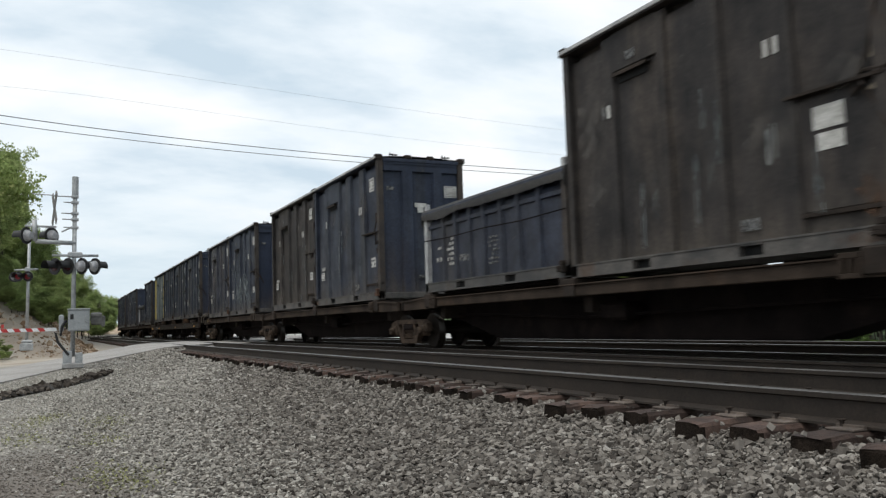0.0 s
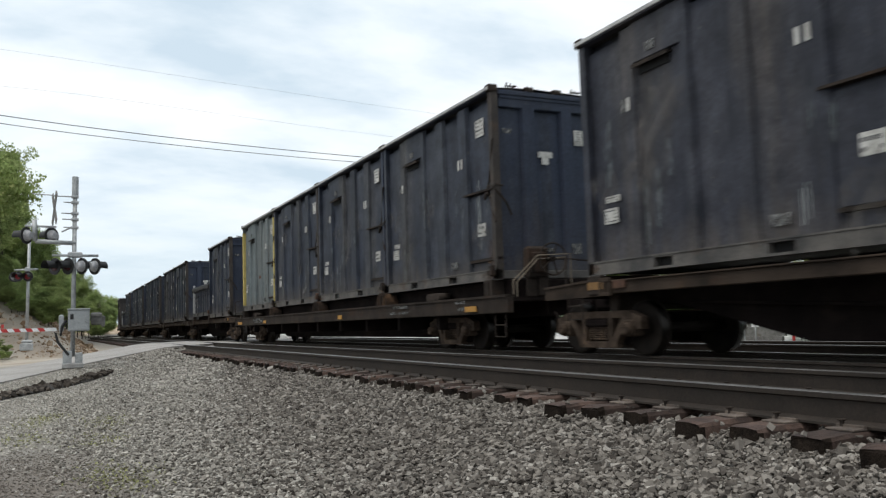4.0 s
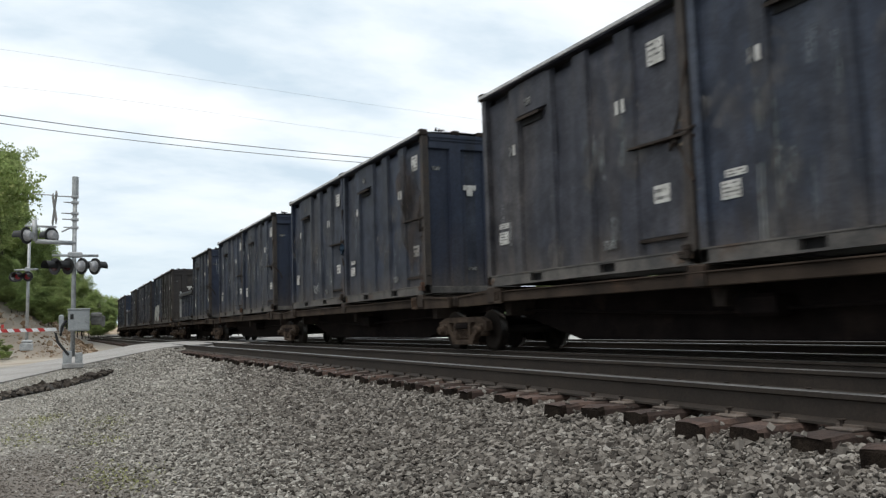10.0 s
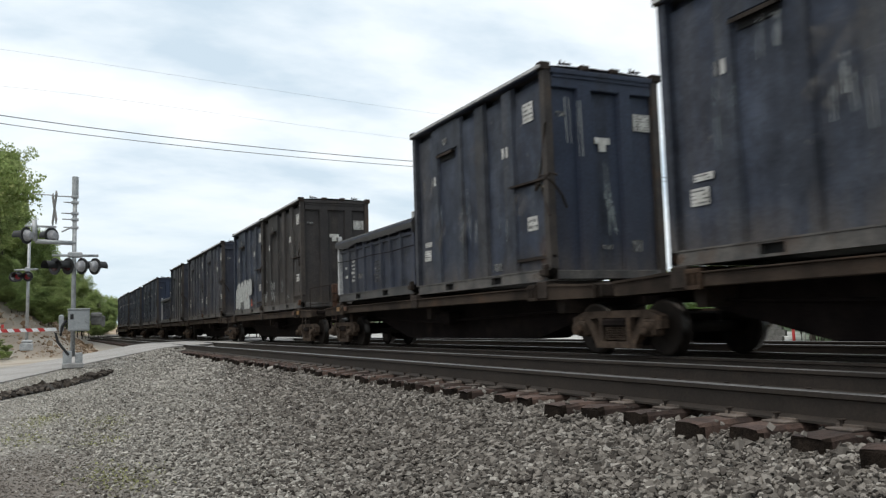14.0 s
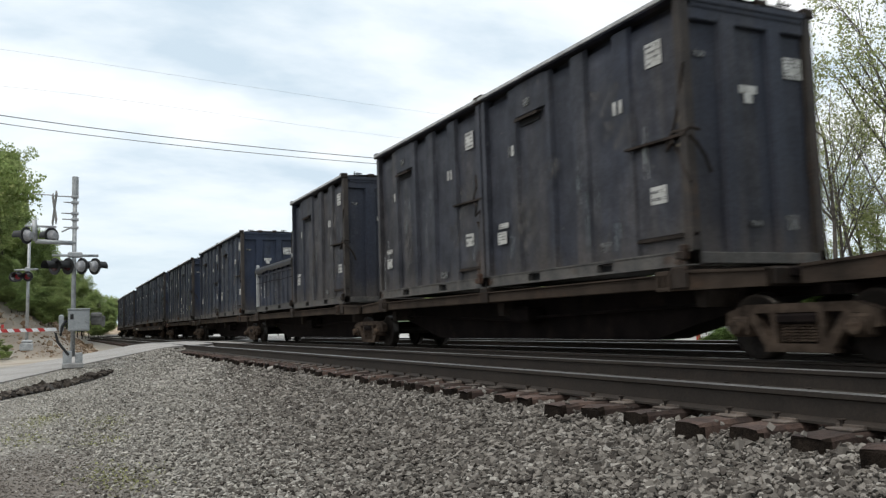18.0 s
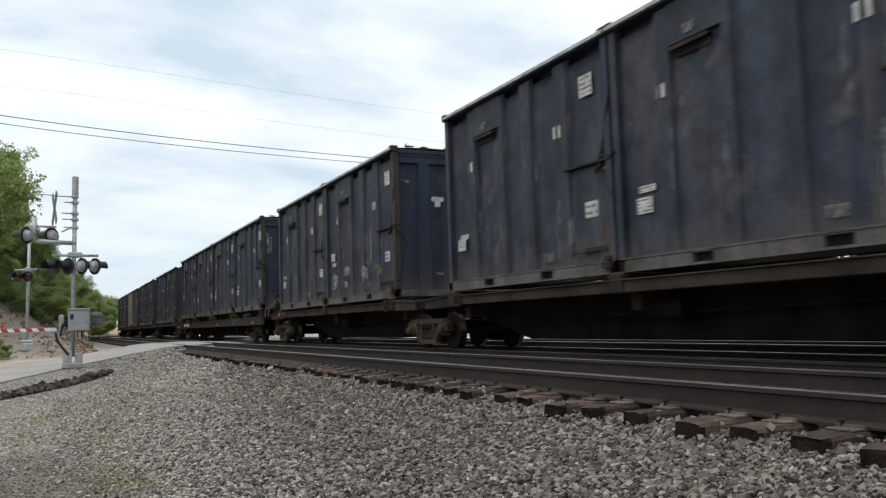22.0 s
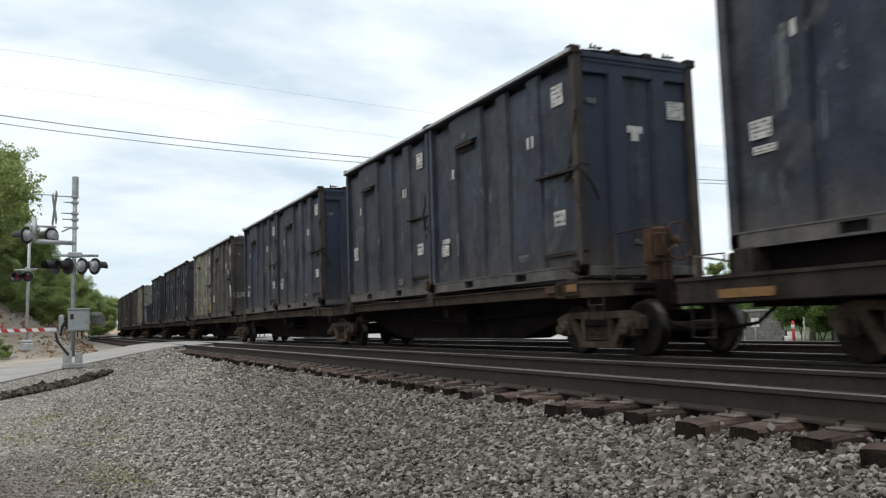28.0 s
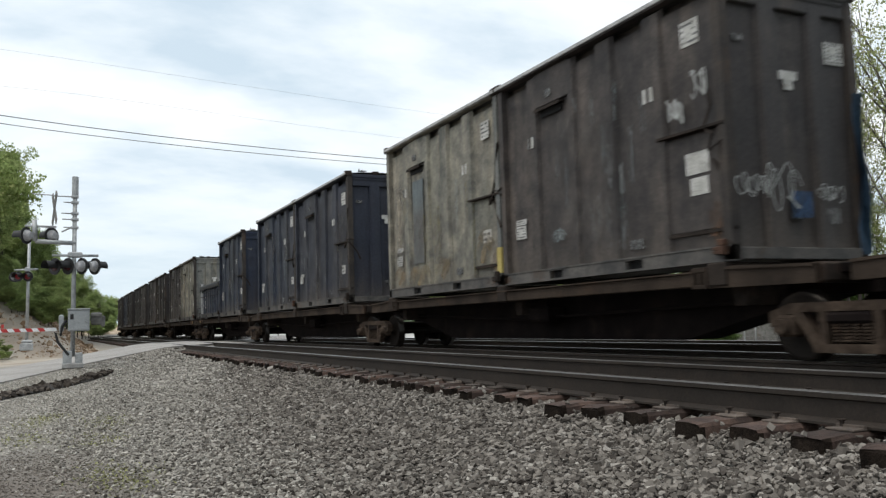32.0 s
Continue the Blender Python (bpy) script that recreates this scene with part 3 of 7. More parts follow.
def ground_material():
    """Gravel by the line, painted shade under the ballast, dirt and thin weeds beside it, brown earth on the bank,
    grass beyond.
    """
    m = mat("gravel_and_earth", (0.19, 0.175, 0.152), (0.29, 0.272, 0.243), 0.95, scale=1.4, bump=0.9, fine=34, c=(0.24, 0.212, 0.175))
    nt = m.node_tree
    n, l = nt.nodes.new, nt.links.new
    p = nt.nodes["Principled BSDF"]
    src = p.inputs["Base Color"].links[0].from_socket
    geo = n("ShaderNodeNewGeometry")
    sep = n("ShaderNodeSeparateXYZ")
    l(geo.outputs["Position"], sep.inputs[0])
    t = n("ShaderNodeTexNoise")
    t.inputs["Scale"].default_value, t.inputs["Detail"].default_value = 0.35, 8
    l(geo.outputs["Position"], t.inputs["Vector"])

    def band(sock, lo, hi):
        r = n("ShaderNodeMapRange")
        r.inputs[1].default_value, r.inputs[2].default_value = lo, hi
        l(sock, r.inputs[0])
        return r.outputs[0]

    def times(a, b):
        q = n("ShaderNodeMath")
        q.operation = "MULTIPLY"
        l(a, q.inputs[0])
        l(b, q.inputs[1])
        return q.outputs[0]

    def over(col, mask, new_col):
        mx = n("ShaderNodeMix")
        mx.data_type = "RGBA"
        l(mask, mx.inputs[0])
        l(col, mx.inputs[6])
        l(new_col, mx.inputs[7])
        return mx.outputs[2]

    def tone(a, b):
        r = n("ShaderNodeValToRGB")
        r.color_ramp.elements[0].position, r.color_ramp.elements[1].position = 0.4, 0.6
        r.color_ramp.elements[0].color, r.color_ramp.elements[1].color = (*a, 1), (*b, 1)
        l(t.outputs[0], r.inputs[0])
        return r.outputs[0]

    earth = over(src, band(sep.outputs[2], 0.1, 0.5), tone((0.38, 0.26, 0.165), (0.53, 0.425, 0.31)))
    green = over(earth, times(band(sep.outputs[2], 2.0, 4.5), band(t.outputs[0], 0.42, 0.56)), tone((0.04, 0.075, 0.018), (0.09, 0.14, 0.035)))
    grass = over(green, band(sep.outputs[0], 15.6, 17.5), tone((0.026, 0.046, 0.012), (0.055, 0.085, 0.024)))
    slant = n("ShaderNodeMath")
    slant.operation = "MULTIPLY_ADD"
    slant.inputs[1].default_value = -1.12
    l(sep.outputs[1], slant.inputs[0])
    l(sep.outputs[0], slant.inputs[2])
    pale = over(grass, times(band(sep.outputs[0], 16.2, 17.0), times(band(slant.outputs[0], 1.0, -1.0), band(sep.outputs[0], 44.0, 40.0))), tone((0.34, 0.33, 0.31), (0.46, 0.45, 0.43)))
    dirt = over(pale, times(band(sep.outputs[0], 0.9, 0.1), band(sep.outputs[1], 10.0, 7.0)), tone((0.130, 0.110, 0.093), (0.195, 0.170, 0.145)))
    # dark brown under the ballast paints the shade in the gaps between stones
    gap_shade = over(dirt, times(times(band(sep.outputs[0], 0.3, 1.3), band(sep.outputs[0], 8.0, 7.5)), band(sep.outputs[1], 27.0, 20.0)), tone((0.035, 0.030, 0.026), (0.07, 0.060, 0.051)))
    gap_shade = over(gap_shade, times(band(sep.outputs[1], 36.0, 40.0), band(sep.outputs[0], 3.6, 2.2)), tone((0.33, 0.275, 0.22), (0.45, 0.40, 0.335)))
    l(gap_shade, p.inputs["Base Color"])
    return m


def spread(lo, hi, n):
    return np.linspace(lo, hi, n)


GX = np.concatenate([[-400, -250, -150, -90, -60], spread(-45, -8, 20), spread(-7, 18, 126), spread(19, 60, 30), [75, 100, 150, 250, 400, 700]])
GY = np.concatenate([[-200, -100, -40, -15], spread(-6, 30, 145), spread(30.8, 120, 112), spread(125, 260, 28), [300, 380, 500, 750, 1200, 2500]])
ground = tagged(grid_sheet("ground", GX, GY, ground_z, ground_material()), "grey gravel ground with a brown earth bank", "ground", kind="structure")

# ---- road over the crossing ----
def build_road():
    xs = np.concatenate([spread(-9, 4, 53), spread(4.4, 60, 60)])
    ws = spread(0, 1, 9)
    co, faces = [], []
    for x in xs:
        y0 = road_y(x)
        for w in ws:
            crown = 0.03 * (1 - (2 * w - 1) ** 2)
            wob = 0.12 * noise.noise(Vector((x * 0.6, w * 9.0, 3.0))) if w in (0.0, 1.0) else 0.0
            co.append((x, y0 + w * ROAD_WIDE + wob, float(road_z(x)) + crown + 0.01))
    k = len(ws)
    for i in range(len(xs) - 1):
        for j in range(k - 1):
            a = i * k + j
            faces.append((a, a + k, a + k + 1, a + 1))
    n0 = len(co)
    co += [(x, y, z - 0.08) for x, y, z in co]
    faces += [tuple(n0 + q for q in f[::-1]) for f in faces]
    for i in range(len(xs) - 1):
        for j in (0, k - 1):
            a = i * k + j
            faces.append((a, a + k, n0 + a + k, n0 + a) if j else (a + k, a, n0 + a, n0 + a + k))
    me = bpy.data.meshes.new("road")
    me.from_pydata(co, [], faces)
    me.materials.append(ASPHALT)
    tagged(new("road", me), "pale worn asphalt road rising to the crossing", "road", kind="structure")


build_road()


# ---- tracks ----
RAIL_OUT = ((-0.037, 0.0), (-0.037, -0.030), (-0.014, -0.042), (-0.011, -0.150), (-0.075, -0.172), (-0.075, -0.186), (0.075, -0.186), (0.075, -0.172), (0.011, -0.150), (0.014, -0.042), (0.037, -0.030), (0.037, 0.0), (0.026, 0.006), (-0.026, 0.006))


def build_rail(name, x, z, parent):
    ss = np.concatenate([spread(-30, S_BEND, 30), spread(S_BEND + 4, 300, 48)])
    bm = bmesh.new()
    rings = []
    for s in ss:
        ring = []
        for dx, dz in RAIL_OUT:
            p, _ = along(float(s), x + dx)
            ring.append(bm.verts.new((p.x, p.y, z - 0.006 + dz)))
        rings.append(ring)
    n = len(RAIL_OUT)
    for a, b in zip(rings, rings[1:]):
        for k in range(n):
            f = bm.faces.new((a[k], b[k], b[(k + 1) % n], a[(k + 1) % n]))
            f.material_index = 1 if k in (11, 12) or k == n - 1 else 0
    return part(name, tidy(bm), [RAILSTEEL, RAILTOP], parent, "steel rail with a polished head")


def tie_shape(v):
    r = random.Random(v)

    def make(bm):
        xs = (-1.31, -1.26, -1.1, -0.8, -0.4, 0.4, 0.8, 1.1, 1.26, 1.31)
        w = 0.115 + r.uniform(0, 0.01)
        rings = []
        for k, x in enumerate(xs):
            e = 0.010 if k in (0, len(xs) - 1) else 0.0
            worn = 0.012 * r.random() if abs(x) > 1.2 else 0.004
            prof = ((-w + e, -0.18), (-w + e, -0.02 - worn), (-w + 0.016, -e - worn * r.random()), (-0.02, -0.004 * r.random() - e * r.random() * 1.5), (w - 0.016, -e - worn * r.random()), (w - e, -0.02 - worn), (w - e, -0.18))
            dx = r.uniform(-0.015, 0.015)
            rings.append([bm.verts.new((x + dx + (r.uniform(-0.012, 0.012) if e else 0.0), y + r.uniform(-0.004, 0.004), z + r.uniform(-0.003, 0.003))) for y, z in prof])
        bm.faces.new(rings[0])
        bm.faces.new(rings[-1][::-1])
        for a, b in zip(rings, rings[1:]):
            for k in range(7):
                bm.faces.new((a[k], b[k], b[(k + 1) % 7], a[(k + 1) % 7]))
        bmesh.ops.recalc_face_normals(bm, faces=bm.faces[:])
        bm.normal_update()
        for f in bm.faces:
            if abs(f.calc_center_median().x) > 1.25 and abs(f.normal.z) < 0.5:
                f.material_index = 1
    return make


def plate_shape(bm):
    box(bm, -0.19, 0.19, -0.095, 0.095, 0.0, 0.014, bevel=0.004)
    box(bm, -0.10, -0.076, -0.095, 0.095, 0.014, 0.028)
    box(bm, 0.076, 0.10, -0.095, 0.095, 0.014, 0.028)


def spike_shape(bm):
    box(bm, -0.009, 0.009, -0.009, 0.009, 0.0, 0.036)
    box(bm, -0.020, 0.026, -0.016, 0.016, 0.034, 0.046, bevel=0.004)


TIE_SHIFT = (0.0, -0.03, -0.07, -0.18, -0.03, -0.03, -0.14, 0.01, -0.13, 0.0, 0.0, -0.04)          # how far the nearest ties lie off their even spacing
TIE_ENDS = (0.03, 0.11, 0.10, 0.02, 0.09, 0.10, 0.01, 0.13, 0.10, 0.05, 0.10, 0.07)


def build_track(name, xc, z, y_fine, y_end, label, spiked):
    track = thing(name, (0, 0, 0), label, "railway track", kind="structure")
    build_rail("rail", xc - GAUGE / 2, z, track)
    build_rail("rail", xc + GAUGE / 2, z, track)
    r = random.Random(int(xc * 10))
    y, far, count = -7.45, bmesh.new(), 0
    while y < y_end:
        yy, turn = y + r.uniform(-0.10, 0.03), r.uniform(-1.6, 1.6)
        near = count - 20
        count += 1
        if spiked and 0 <= near < 12:
            yy = y + TIE_SHIFT[near]
        if not (road_y(xc) - 0.2 < yy < road_y(xc) + ROAD_WIDE + 0.2):
            dx = TIE_ENDS[near] if spiked and 0 <= near < 12 else r.uniform(0.01, 0.14)
            if yy < y_fine:
                v = r.randrange(6)
                tie = piece("tie", "tie%d" % v, tie_shape(v), [TIE, TIE_END], track, (xc + dx, yy, z - 0.200), (0, 0, turn))
                for side in ((-1, 1) if spiked and yy < 16 else (-1,) if spiked else ()):
                    piece("tie_plate", "plate", plate_shape, TIEPLATE, tie, (side * GAUGE / 2 - dx, 0, 0.0), (0, 0, -turn))
                    if yy < 14:
                        for sx, sy in ((-0.095, 0.055), (0.095, -0.055)):
                            piece("spike", "spike", spike_shape, FRAME, tie, (side * GAUGE / 2 - dx + sx, sy, 0.012), (0, 0, 0 if sx < 0 else 180))
            else:
                p, _ = along(yy, xc)
                box(far, p.x - 1.3, p.x + 1.3, p.y - 0.115, p.y + 0.115, z - 0.37, z - 0.200)
        y += 0.518
    if far.verts:
        ob = part("far_ties", far, TIE, track, "weathered timber ties in ballast")
        ob["kind"] = "stuff"
    else:
        far.free()
    return track


build_track("track_near", XN + GAUGE / 2, 0.0, 30.5, 110.0, "empty near track of steel rails on creosoted timber ties", True)
build_track("track_middle", XT, ZT, 24.0, 110.0, "middle track of steel rails under the train", False)
build_track("track_far", X3, Z3, 6.0, 110.0, "far track of steel rails behind the train", False)


# ---- ballast: loose crushed stone ----
def stone_templates(count, seed):
    """Angular chips: blocks with every corner pushed about and some corners cut off."""
    r = np.random.RandomState(seed)
    g = (1 + 5 ** 0.5) / 2
    v = np.array([(a * i, b * j, 0) for a in (1,) for b in (g,) for i in (-1, 1) for j in (-1, 1)], float)
    v = np.concatenate([v, v[:, [2, 0, 1]], v[:, [1, 2, 0]]]) / math.sqrt(1 + g * g)
    f = [(i, j, k) for i, j, k in itertools.combinations(range(12), 3) if max(np.linalg.norm(v[i] - v[j]), np.linalg.norm(v[j] - v[k]), np.linalg.norm(v[i] - v[k])) < 1.1]
    f = np.array([q if np.dot(np.cross(v[q[1]] - v[q[0]], v[q[2]] - v[q[0]]), v[q[0]]) > 0 else q[::-1] for q in f])
    out = []
    for _ in range(count):
        w = np.sign(v) * np.abs(v) ** 0.6 * r.uniform(0.66, 1.14, (12, 1)) + r.uniform(-0.22, 0.22, (12, 3))
        out.append(w * np.array([1.38, 0.98, 0.66]) * r.uniform(0.8, 1.2, (1, 3)))
    return out, f


def block_templates(count, seed):
    """Split chips with flat faces: leaning, tapered blocks."""
    r = np.random.RandomState(seed + 50)
    v = np.array([(x, y, z) for z in (-1, 1) for y in (-1, 1) for x in (-1, 1)], float)
    f = np.array([(0, 2, 3), (0, 3, 1), (4, 5, 7), (4, 7, 6), (0, 1, 5), (0, 5, 4), (2, 6, 7), (2, 7, 3), (0, 4, 6), (0, 6, 2), (1, 3, 7), (1, 7, 5)])
    out = []
    for _ in range(count):
        w = v.copy()
        top = w[:, 2] > 0
        w[top, 0] = w[top, 0] * r.uniform(0.35, 0.9) + r.uniform(-0.35, 0.35)
        w[top, 1] = w[top, 1] * r.uniform(0.35, 0.9) + r.uniform(-0.35, 0.35)
        w[:, 0] += w[:, 1] * r.uniform(-0.5, 0.5)
        w[:, 2] += w[:, 0] * r.uniform(-0.3, 0.3)
        out.append((w + r.uniform(-0.07, 0.07, (8, 3))) * np.array([0.98, 0.76, 0.52]) * r.uniform(0.85, 1.2, (1, 3)))
    return out, f


def scatter(name, places, sizes, material, seed, label, squash=0.75):
    r = np.random.RandomState(seed)
    flat = r.uniform(size=len(places)) < 0.62
    VV, FF, base = [], [], 0
    for (temps, f), sel in ((stone_templates(24, seed), ~flat), (block_templates(40, seed), flat)):
        at, size = places[sel], sizes[sel]
        n = len(at)
        V = np.stack(temps)[r.randint(0, len(temps), n)]
        ang = r.uniform(0, 2 * np.pi, (n, 3))
        c, s = np.cos(ang), np.sin(ang)
        x, y, z = V[..., 0], V[..., 1], V[..., 2]
        x, y = x * c[:, :1] - y * s[:, :1], x * s[:, :1] + y * c[:, :1]
        y, z = y * c[:, 1:2] - z * s[:, 1:2], y * s[:, 1:2] + z * c[:, 1:2]
        x, z = x * c[:, 2:] - z * s[:, 2:], x * s[:, 2:] + z * c[:, 2:]
        V = np.stack([x, y, z * squash], -1) * size[:, None, None] + at[:, None, :]
        FF.append((f[None] + (np.arange(n) * V.shape[1])[:, None, None]).reshape(-1, 3) + base)
        VV.append(V.reshape(-1, 3))
        base += n * V.shape[1]
    V, F = np.concatenate(VV), np.concatenate(FF)
    me = bpy.data.meshes.new(name)
    V = V.reshape(-1, 3)
    me.vertices.add(len(V))
    me.vertices.foreach_set("co", V.reshape(-1).astype(np.float32))
    me.loops.add(F.size)
    me.loops.foreach_set("vertex_index", F.reshape(-1).astype(np.int32))
    me.polygons.add(len(F))
    me.polygons.foreach_set("loop_start", np.arange(0, F.size, 3, dtype=np.int32))
    me.polygons.foreach_set("use_smooth", np.zeros(len(F), dtype=bool))
    me.materials.append(material)
    me.update(calc_edges=True)
    return tagged(new(name, me), label, "ballast", kind="stuff")


def build_ballast():
    r = np.random.RandomState(5)
    P, S = [], []

    def fill(x0, x1, y0, y1, step, size, layers=1, thin=True):
        nx, ny = int((x1 - x0) / step), int((y1 - y0) / step)
        for k in range(layers):
            gx, gy = np.meshgrid(np.arange(nx), np.arange(ny))
            x = x0 + (gx.ravel() + r.uniform(0, 1, gx.size)) * step
            y = y0 + (gy.ravel() + r.uniform(0, 1, gx.size)) * step
            z = ground_z(x, y) + r.uniform(-0.018, 0.020, x.size) + 0.012 * k
            keep = r.uniform(size=x.size) < np.clip(1.0 if not thin else 0.35 + (x - 0.2 - 0.1 * np.maximum(y - 10, 0)) * 0.6, 0.30, 1.0)
            keep &= ~((np.hypot((x + 0.55) / 1.25, (y - 5.6) / 4.0) < 1) & (r.uniform(size=x.size) < 0.75))
            near = np.interp(x, [p[0] for p in ROAD_NEAR], [p[1] for p in ROAD_NEAR])
            keep &= (y < near - 0.1) | (y > near + ROAD_WIDE + 0.1)
            keep &= np.abs(y - (STRIP_A[1] + (x - STRIP_A[0]) * (STRIP_B[1] - STRIP_A[1]) / (STRIP_B[0] - STRIP_A[0]))) > np.where(x < STRIP_B[0], 0.7, 0.0)
            P.append(np.stack([x, y, z], 1)[keep])
            S.append((size * np.exp(r.normal(0, 0.28, x.size)))[keep])
    fill(-3.0, 4.05, -7.0, -3.0, 0.085, 0.030, 1)
    fill(-3.0, 4.05, -3.0, 2.2, 0.055, 0.026, 1)
    fill(3.95, 7.6, -7.0, 1.5, 0.10, 0.036, 1)
    fill(0.0, 4.05, 2.2, 8.0, 0.031, 0.0172, 2)
    fill(0.0, 4.1, 8.0, 16.0, 0.036, 0.0180, 2)
    fill(0.6, 4.15, 16.0, 30.5, 0.055, 0.024, 1)
    fill(3.95, 5.9, 1.0, 12.0, 0.075, 0.034, 1)
    fill(5.9, 7.6, 2.0, 16.0, 0.11, 0.042, 1)
    # loose stones lying on the tie ends and between the ties
    n = 150
    x, y = 3.62 + np.abs(r.normal(0, 0.22, n)), r.uniform(1.5, 18.0, n)
    P.append(np.stack([x, y, np.full(n, -0.195) + r.uniform(-0.012, 0.008, n) - 0.10 * (x < 3.74)], 1))
    S.append(0.018 * np.exp(r.normal(0, 0.3, n)))
    A, B = np.concatenate(P), np.concatenate(S)
    B *= np.interp(A[:, 0], (0.3, 1.2, 2.8), (0.64, 0.80, 1.04))
    dusty = r.uniform(size=len(A)) < np.clip((1.35 + 0.125 * A[:, 1] + 0.12 * np.maximum(A[:, 1] - 13, 0) - A[:, 0]) / 1.6, 0.04, 0.92)
    scatter("ballast", A[~dusty], B[~dusty], STONE, 7, "grey crushed-stone ballast heaped along the track")
    scatter("shoulder_stone", A[dusty], B[dusty], STONE_PALE, 8, "pale dusty crushed stone on the ballast shoulder")
    P.clear(), S.clear()
    fill(-5.0, -1.0, -6.0, 20.0, 0.095, 0.018, 1, False)
    fill(-1.4, 1.8, 2.6, 9.0, 0.034, 0.0115, 1, False)
    fill(-1.8, 2.6, 9.0, 25.0, 0.043, 0.0145, 1, False)
    A, B = np.concatenate(P), np.concatenate(S)
    bare = np.hypot((A[:, 0] + 0.55) / 1.35, (A[:, 1] - 5.6) / 4.2)
    keep = r.uniform(size=len(A)) < np.clip(0.22 + 1.6 * (bare - 0.6), 0.22, 1.0)
    A, B = A[keep], B[keep]
    n = 20000
    x, y = r.uniform(-1.6, 1.1, n), r.uniform(4.0, 9.5, n)
    grit = np.hypot((x + 0.55) / 1.5, (y - 5.8) / 4.0) < r.uniform(0.7, 1.15, n)
    x, y = x[grit], y[grit]
    scatter("grit", np.stack([x, y, ground_z(x, y) + 0.002], 1), 0.0062 * np.exp(r.normal(0, 0.4, len(x))), GRIT, 10, "brown grit trodden into the dirt", 0.6)
    scatter("gravel", A, B, STONE_FINE, 9, "fine grey gravel spread beside the road", 0.6)


build_ballast()


# ---- train ----
V0, W0 = 8.6464, -0.0154


def travel(t):
    """Metres that the train has gone at t seconds; it slows a little."""
    return V0 * t + W0 * (t - 16) ** 2 - W0 * 256


MOVERS = []          # (thing, place along the line at 0 s, half its base, height)
ROLLERS = []         # (wheelset, place along the line at 0 s)
C_LEN, C_HALF, C_TALL = 5.93, 1.27, 3.85
RIBS = ((1.41, 0.36), (2.57, 0.36), (3.51, 0.14), (4.75, 0.26))          # place and width

END_RIBS = ((-0.41, 0.34), (0.50, 0.30))


def hat_rib(h, w, d):
    """A pressed hat-section rib, flat on the wall at x = 0, proud towards -x."""
    def make(bm):
        pts = ((0, -w / 2 - 0.04), (-d, -w / 2), (-d, w / 2), (0, w / 2 + 0.04))
        lo = [bm.verts.new((x, y, 0)) for x, y in pts]
        hi = [bm.verts.new((x, y, h)) for x, y in pts]
        hi[1].co.z -= 0.05
        hi[2].co.z -= 0.05
        for k in range(4):
            bm.faces.new((lo[k], lo[(k + 1) % 4], hi[(k + 1) % 4], hi[k]))
        bm.faces.new(lo[::-1])
        bm.faces.new(hi)
    return make


def dented_body(h, seed):
    def make(bm):
        x0, x1, y0, y1, z0, z1 = -C_HALF + 0.105, C_HALF - 0.105, 0.09, C_LEN - 0.09, 0.10, h - 0.06
        ny, nz = 24, 14
        levels = [*np.linspace(z0, z1 - 0.18, nz), z1 - 0.155, z1]          # the wall steps back in a slot under the top rail

        def dent(y, z):
            d = 0.048 * noise.noise(Vector((y * 0.9 + seed * 7.1, z * 0.8, seed * 3.3))) + 0.016 * noise.noise(Vector((y * 2.6, z * 2.2 + seed, 5.0)))
            e = min(1.0, (y - y0) * 4, (y1 - y) * 4, (z - z0) * 4, (z1 - z) * 4)
            return d * max(e, 0.0)
        for side, x in ((-1, x0), (1, x1)):
            g = [[bm.verts.new((x + side * (dent(y, z) - (0.14 if z > z1 - 0.16 else 0.0)), y, z)) for y in np.linspace(y0, y1, ny)] for z in levels]
            for i in range(len(levels) - 1):
                for j in range(ny - 1):
                    f = bm.faces.new((g[i][j], g[i][j + 1], g[i + 1][j + 1], g[i + 1][j]))
                    f.smooth = True
        for y in (y0, y1):
            g = [[bm.verts.new((x, y + (0.6 if y == y0 else -0.6) * dent(x + 3, z), z)) for x in np.linspace(x0, x1, 10)] for z in np.linspace(z0, z1, nz)]
            for i in range(nz - 1):
                for j in range(9):
                    f = bm.faces.new((g[i][j], g[i][j + 1], g[i + 1][j + 1], g[i + 1][j]))
                    f.smooth = True
        for z in (z0, z1):
            bm.faces.new([bm.verts.new(q) for q in ((x0, y0, z), (x1, y0, z), (x1, y1, z), (x0, y1, z))])
    return make


def bottom_rail(bm):
    """Side rail with two fork pockets, outer face at x = 0."""
    cuts = ((1.80, 2.20), (3.92, 4.32))
    edges = [0.0, cuts[0][0], cuts[0][1], cuts[1][0], cuts[1][1], C_LEN]
    for a, b in ((0, 1), (2, 3), (4, 5)):
        box(bm, 0.0, 0.12, edges[a], edges[b], 0.0, 0.215)
    for a, b in cuts:
        box(bm, 0.0, 0.12, a, b, 0.0, 0.035)
        box(bm, 0.0, 0.12, a, b, 0.165, 0.215)
    box(bm, -0.012, 0.0, 0.02, C_LEN - 0.02, 0.19, 0.207)


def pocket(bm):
    # back panel whose black colour paints the shade inside the pocket
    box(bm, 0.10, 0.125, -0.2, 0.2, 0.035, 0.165)


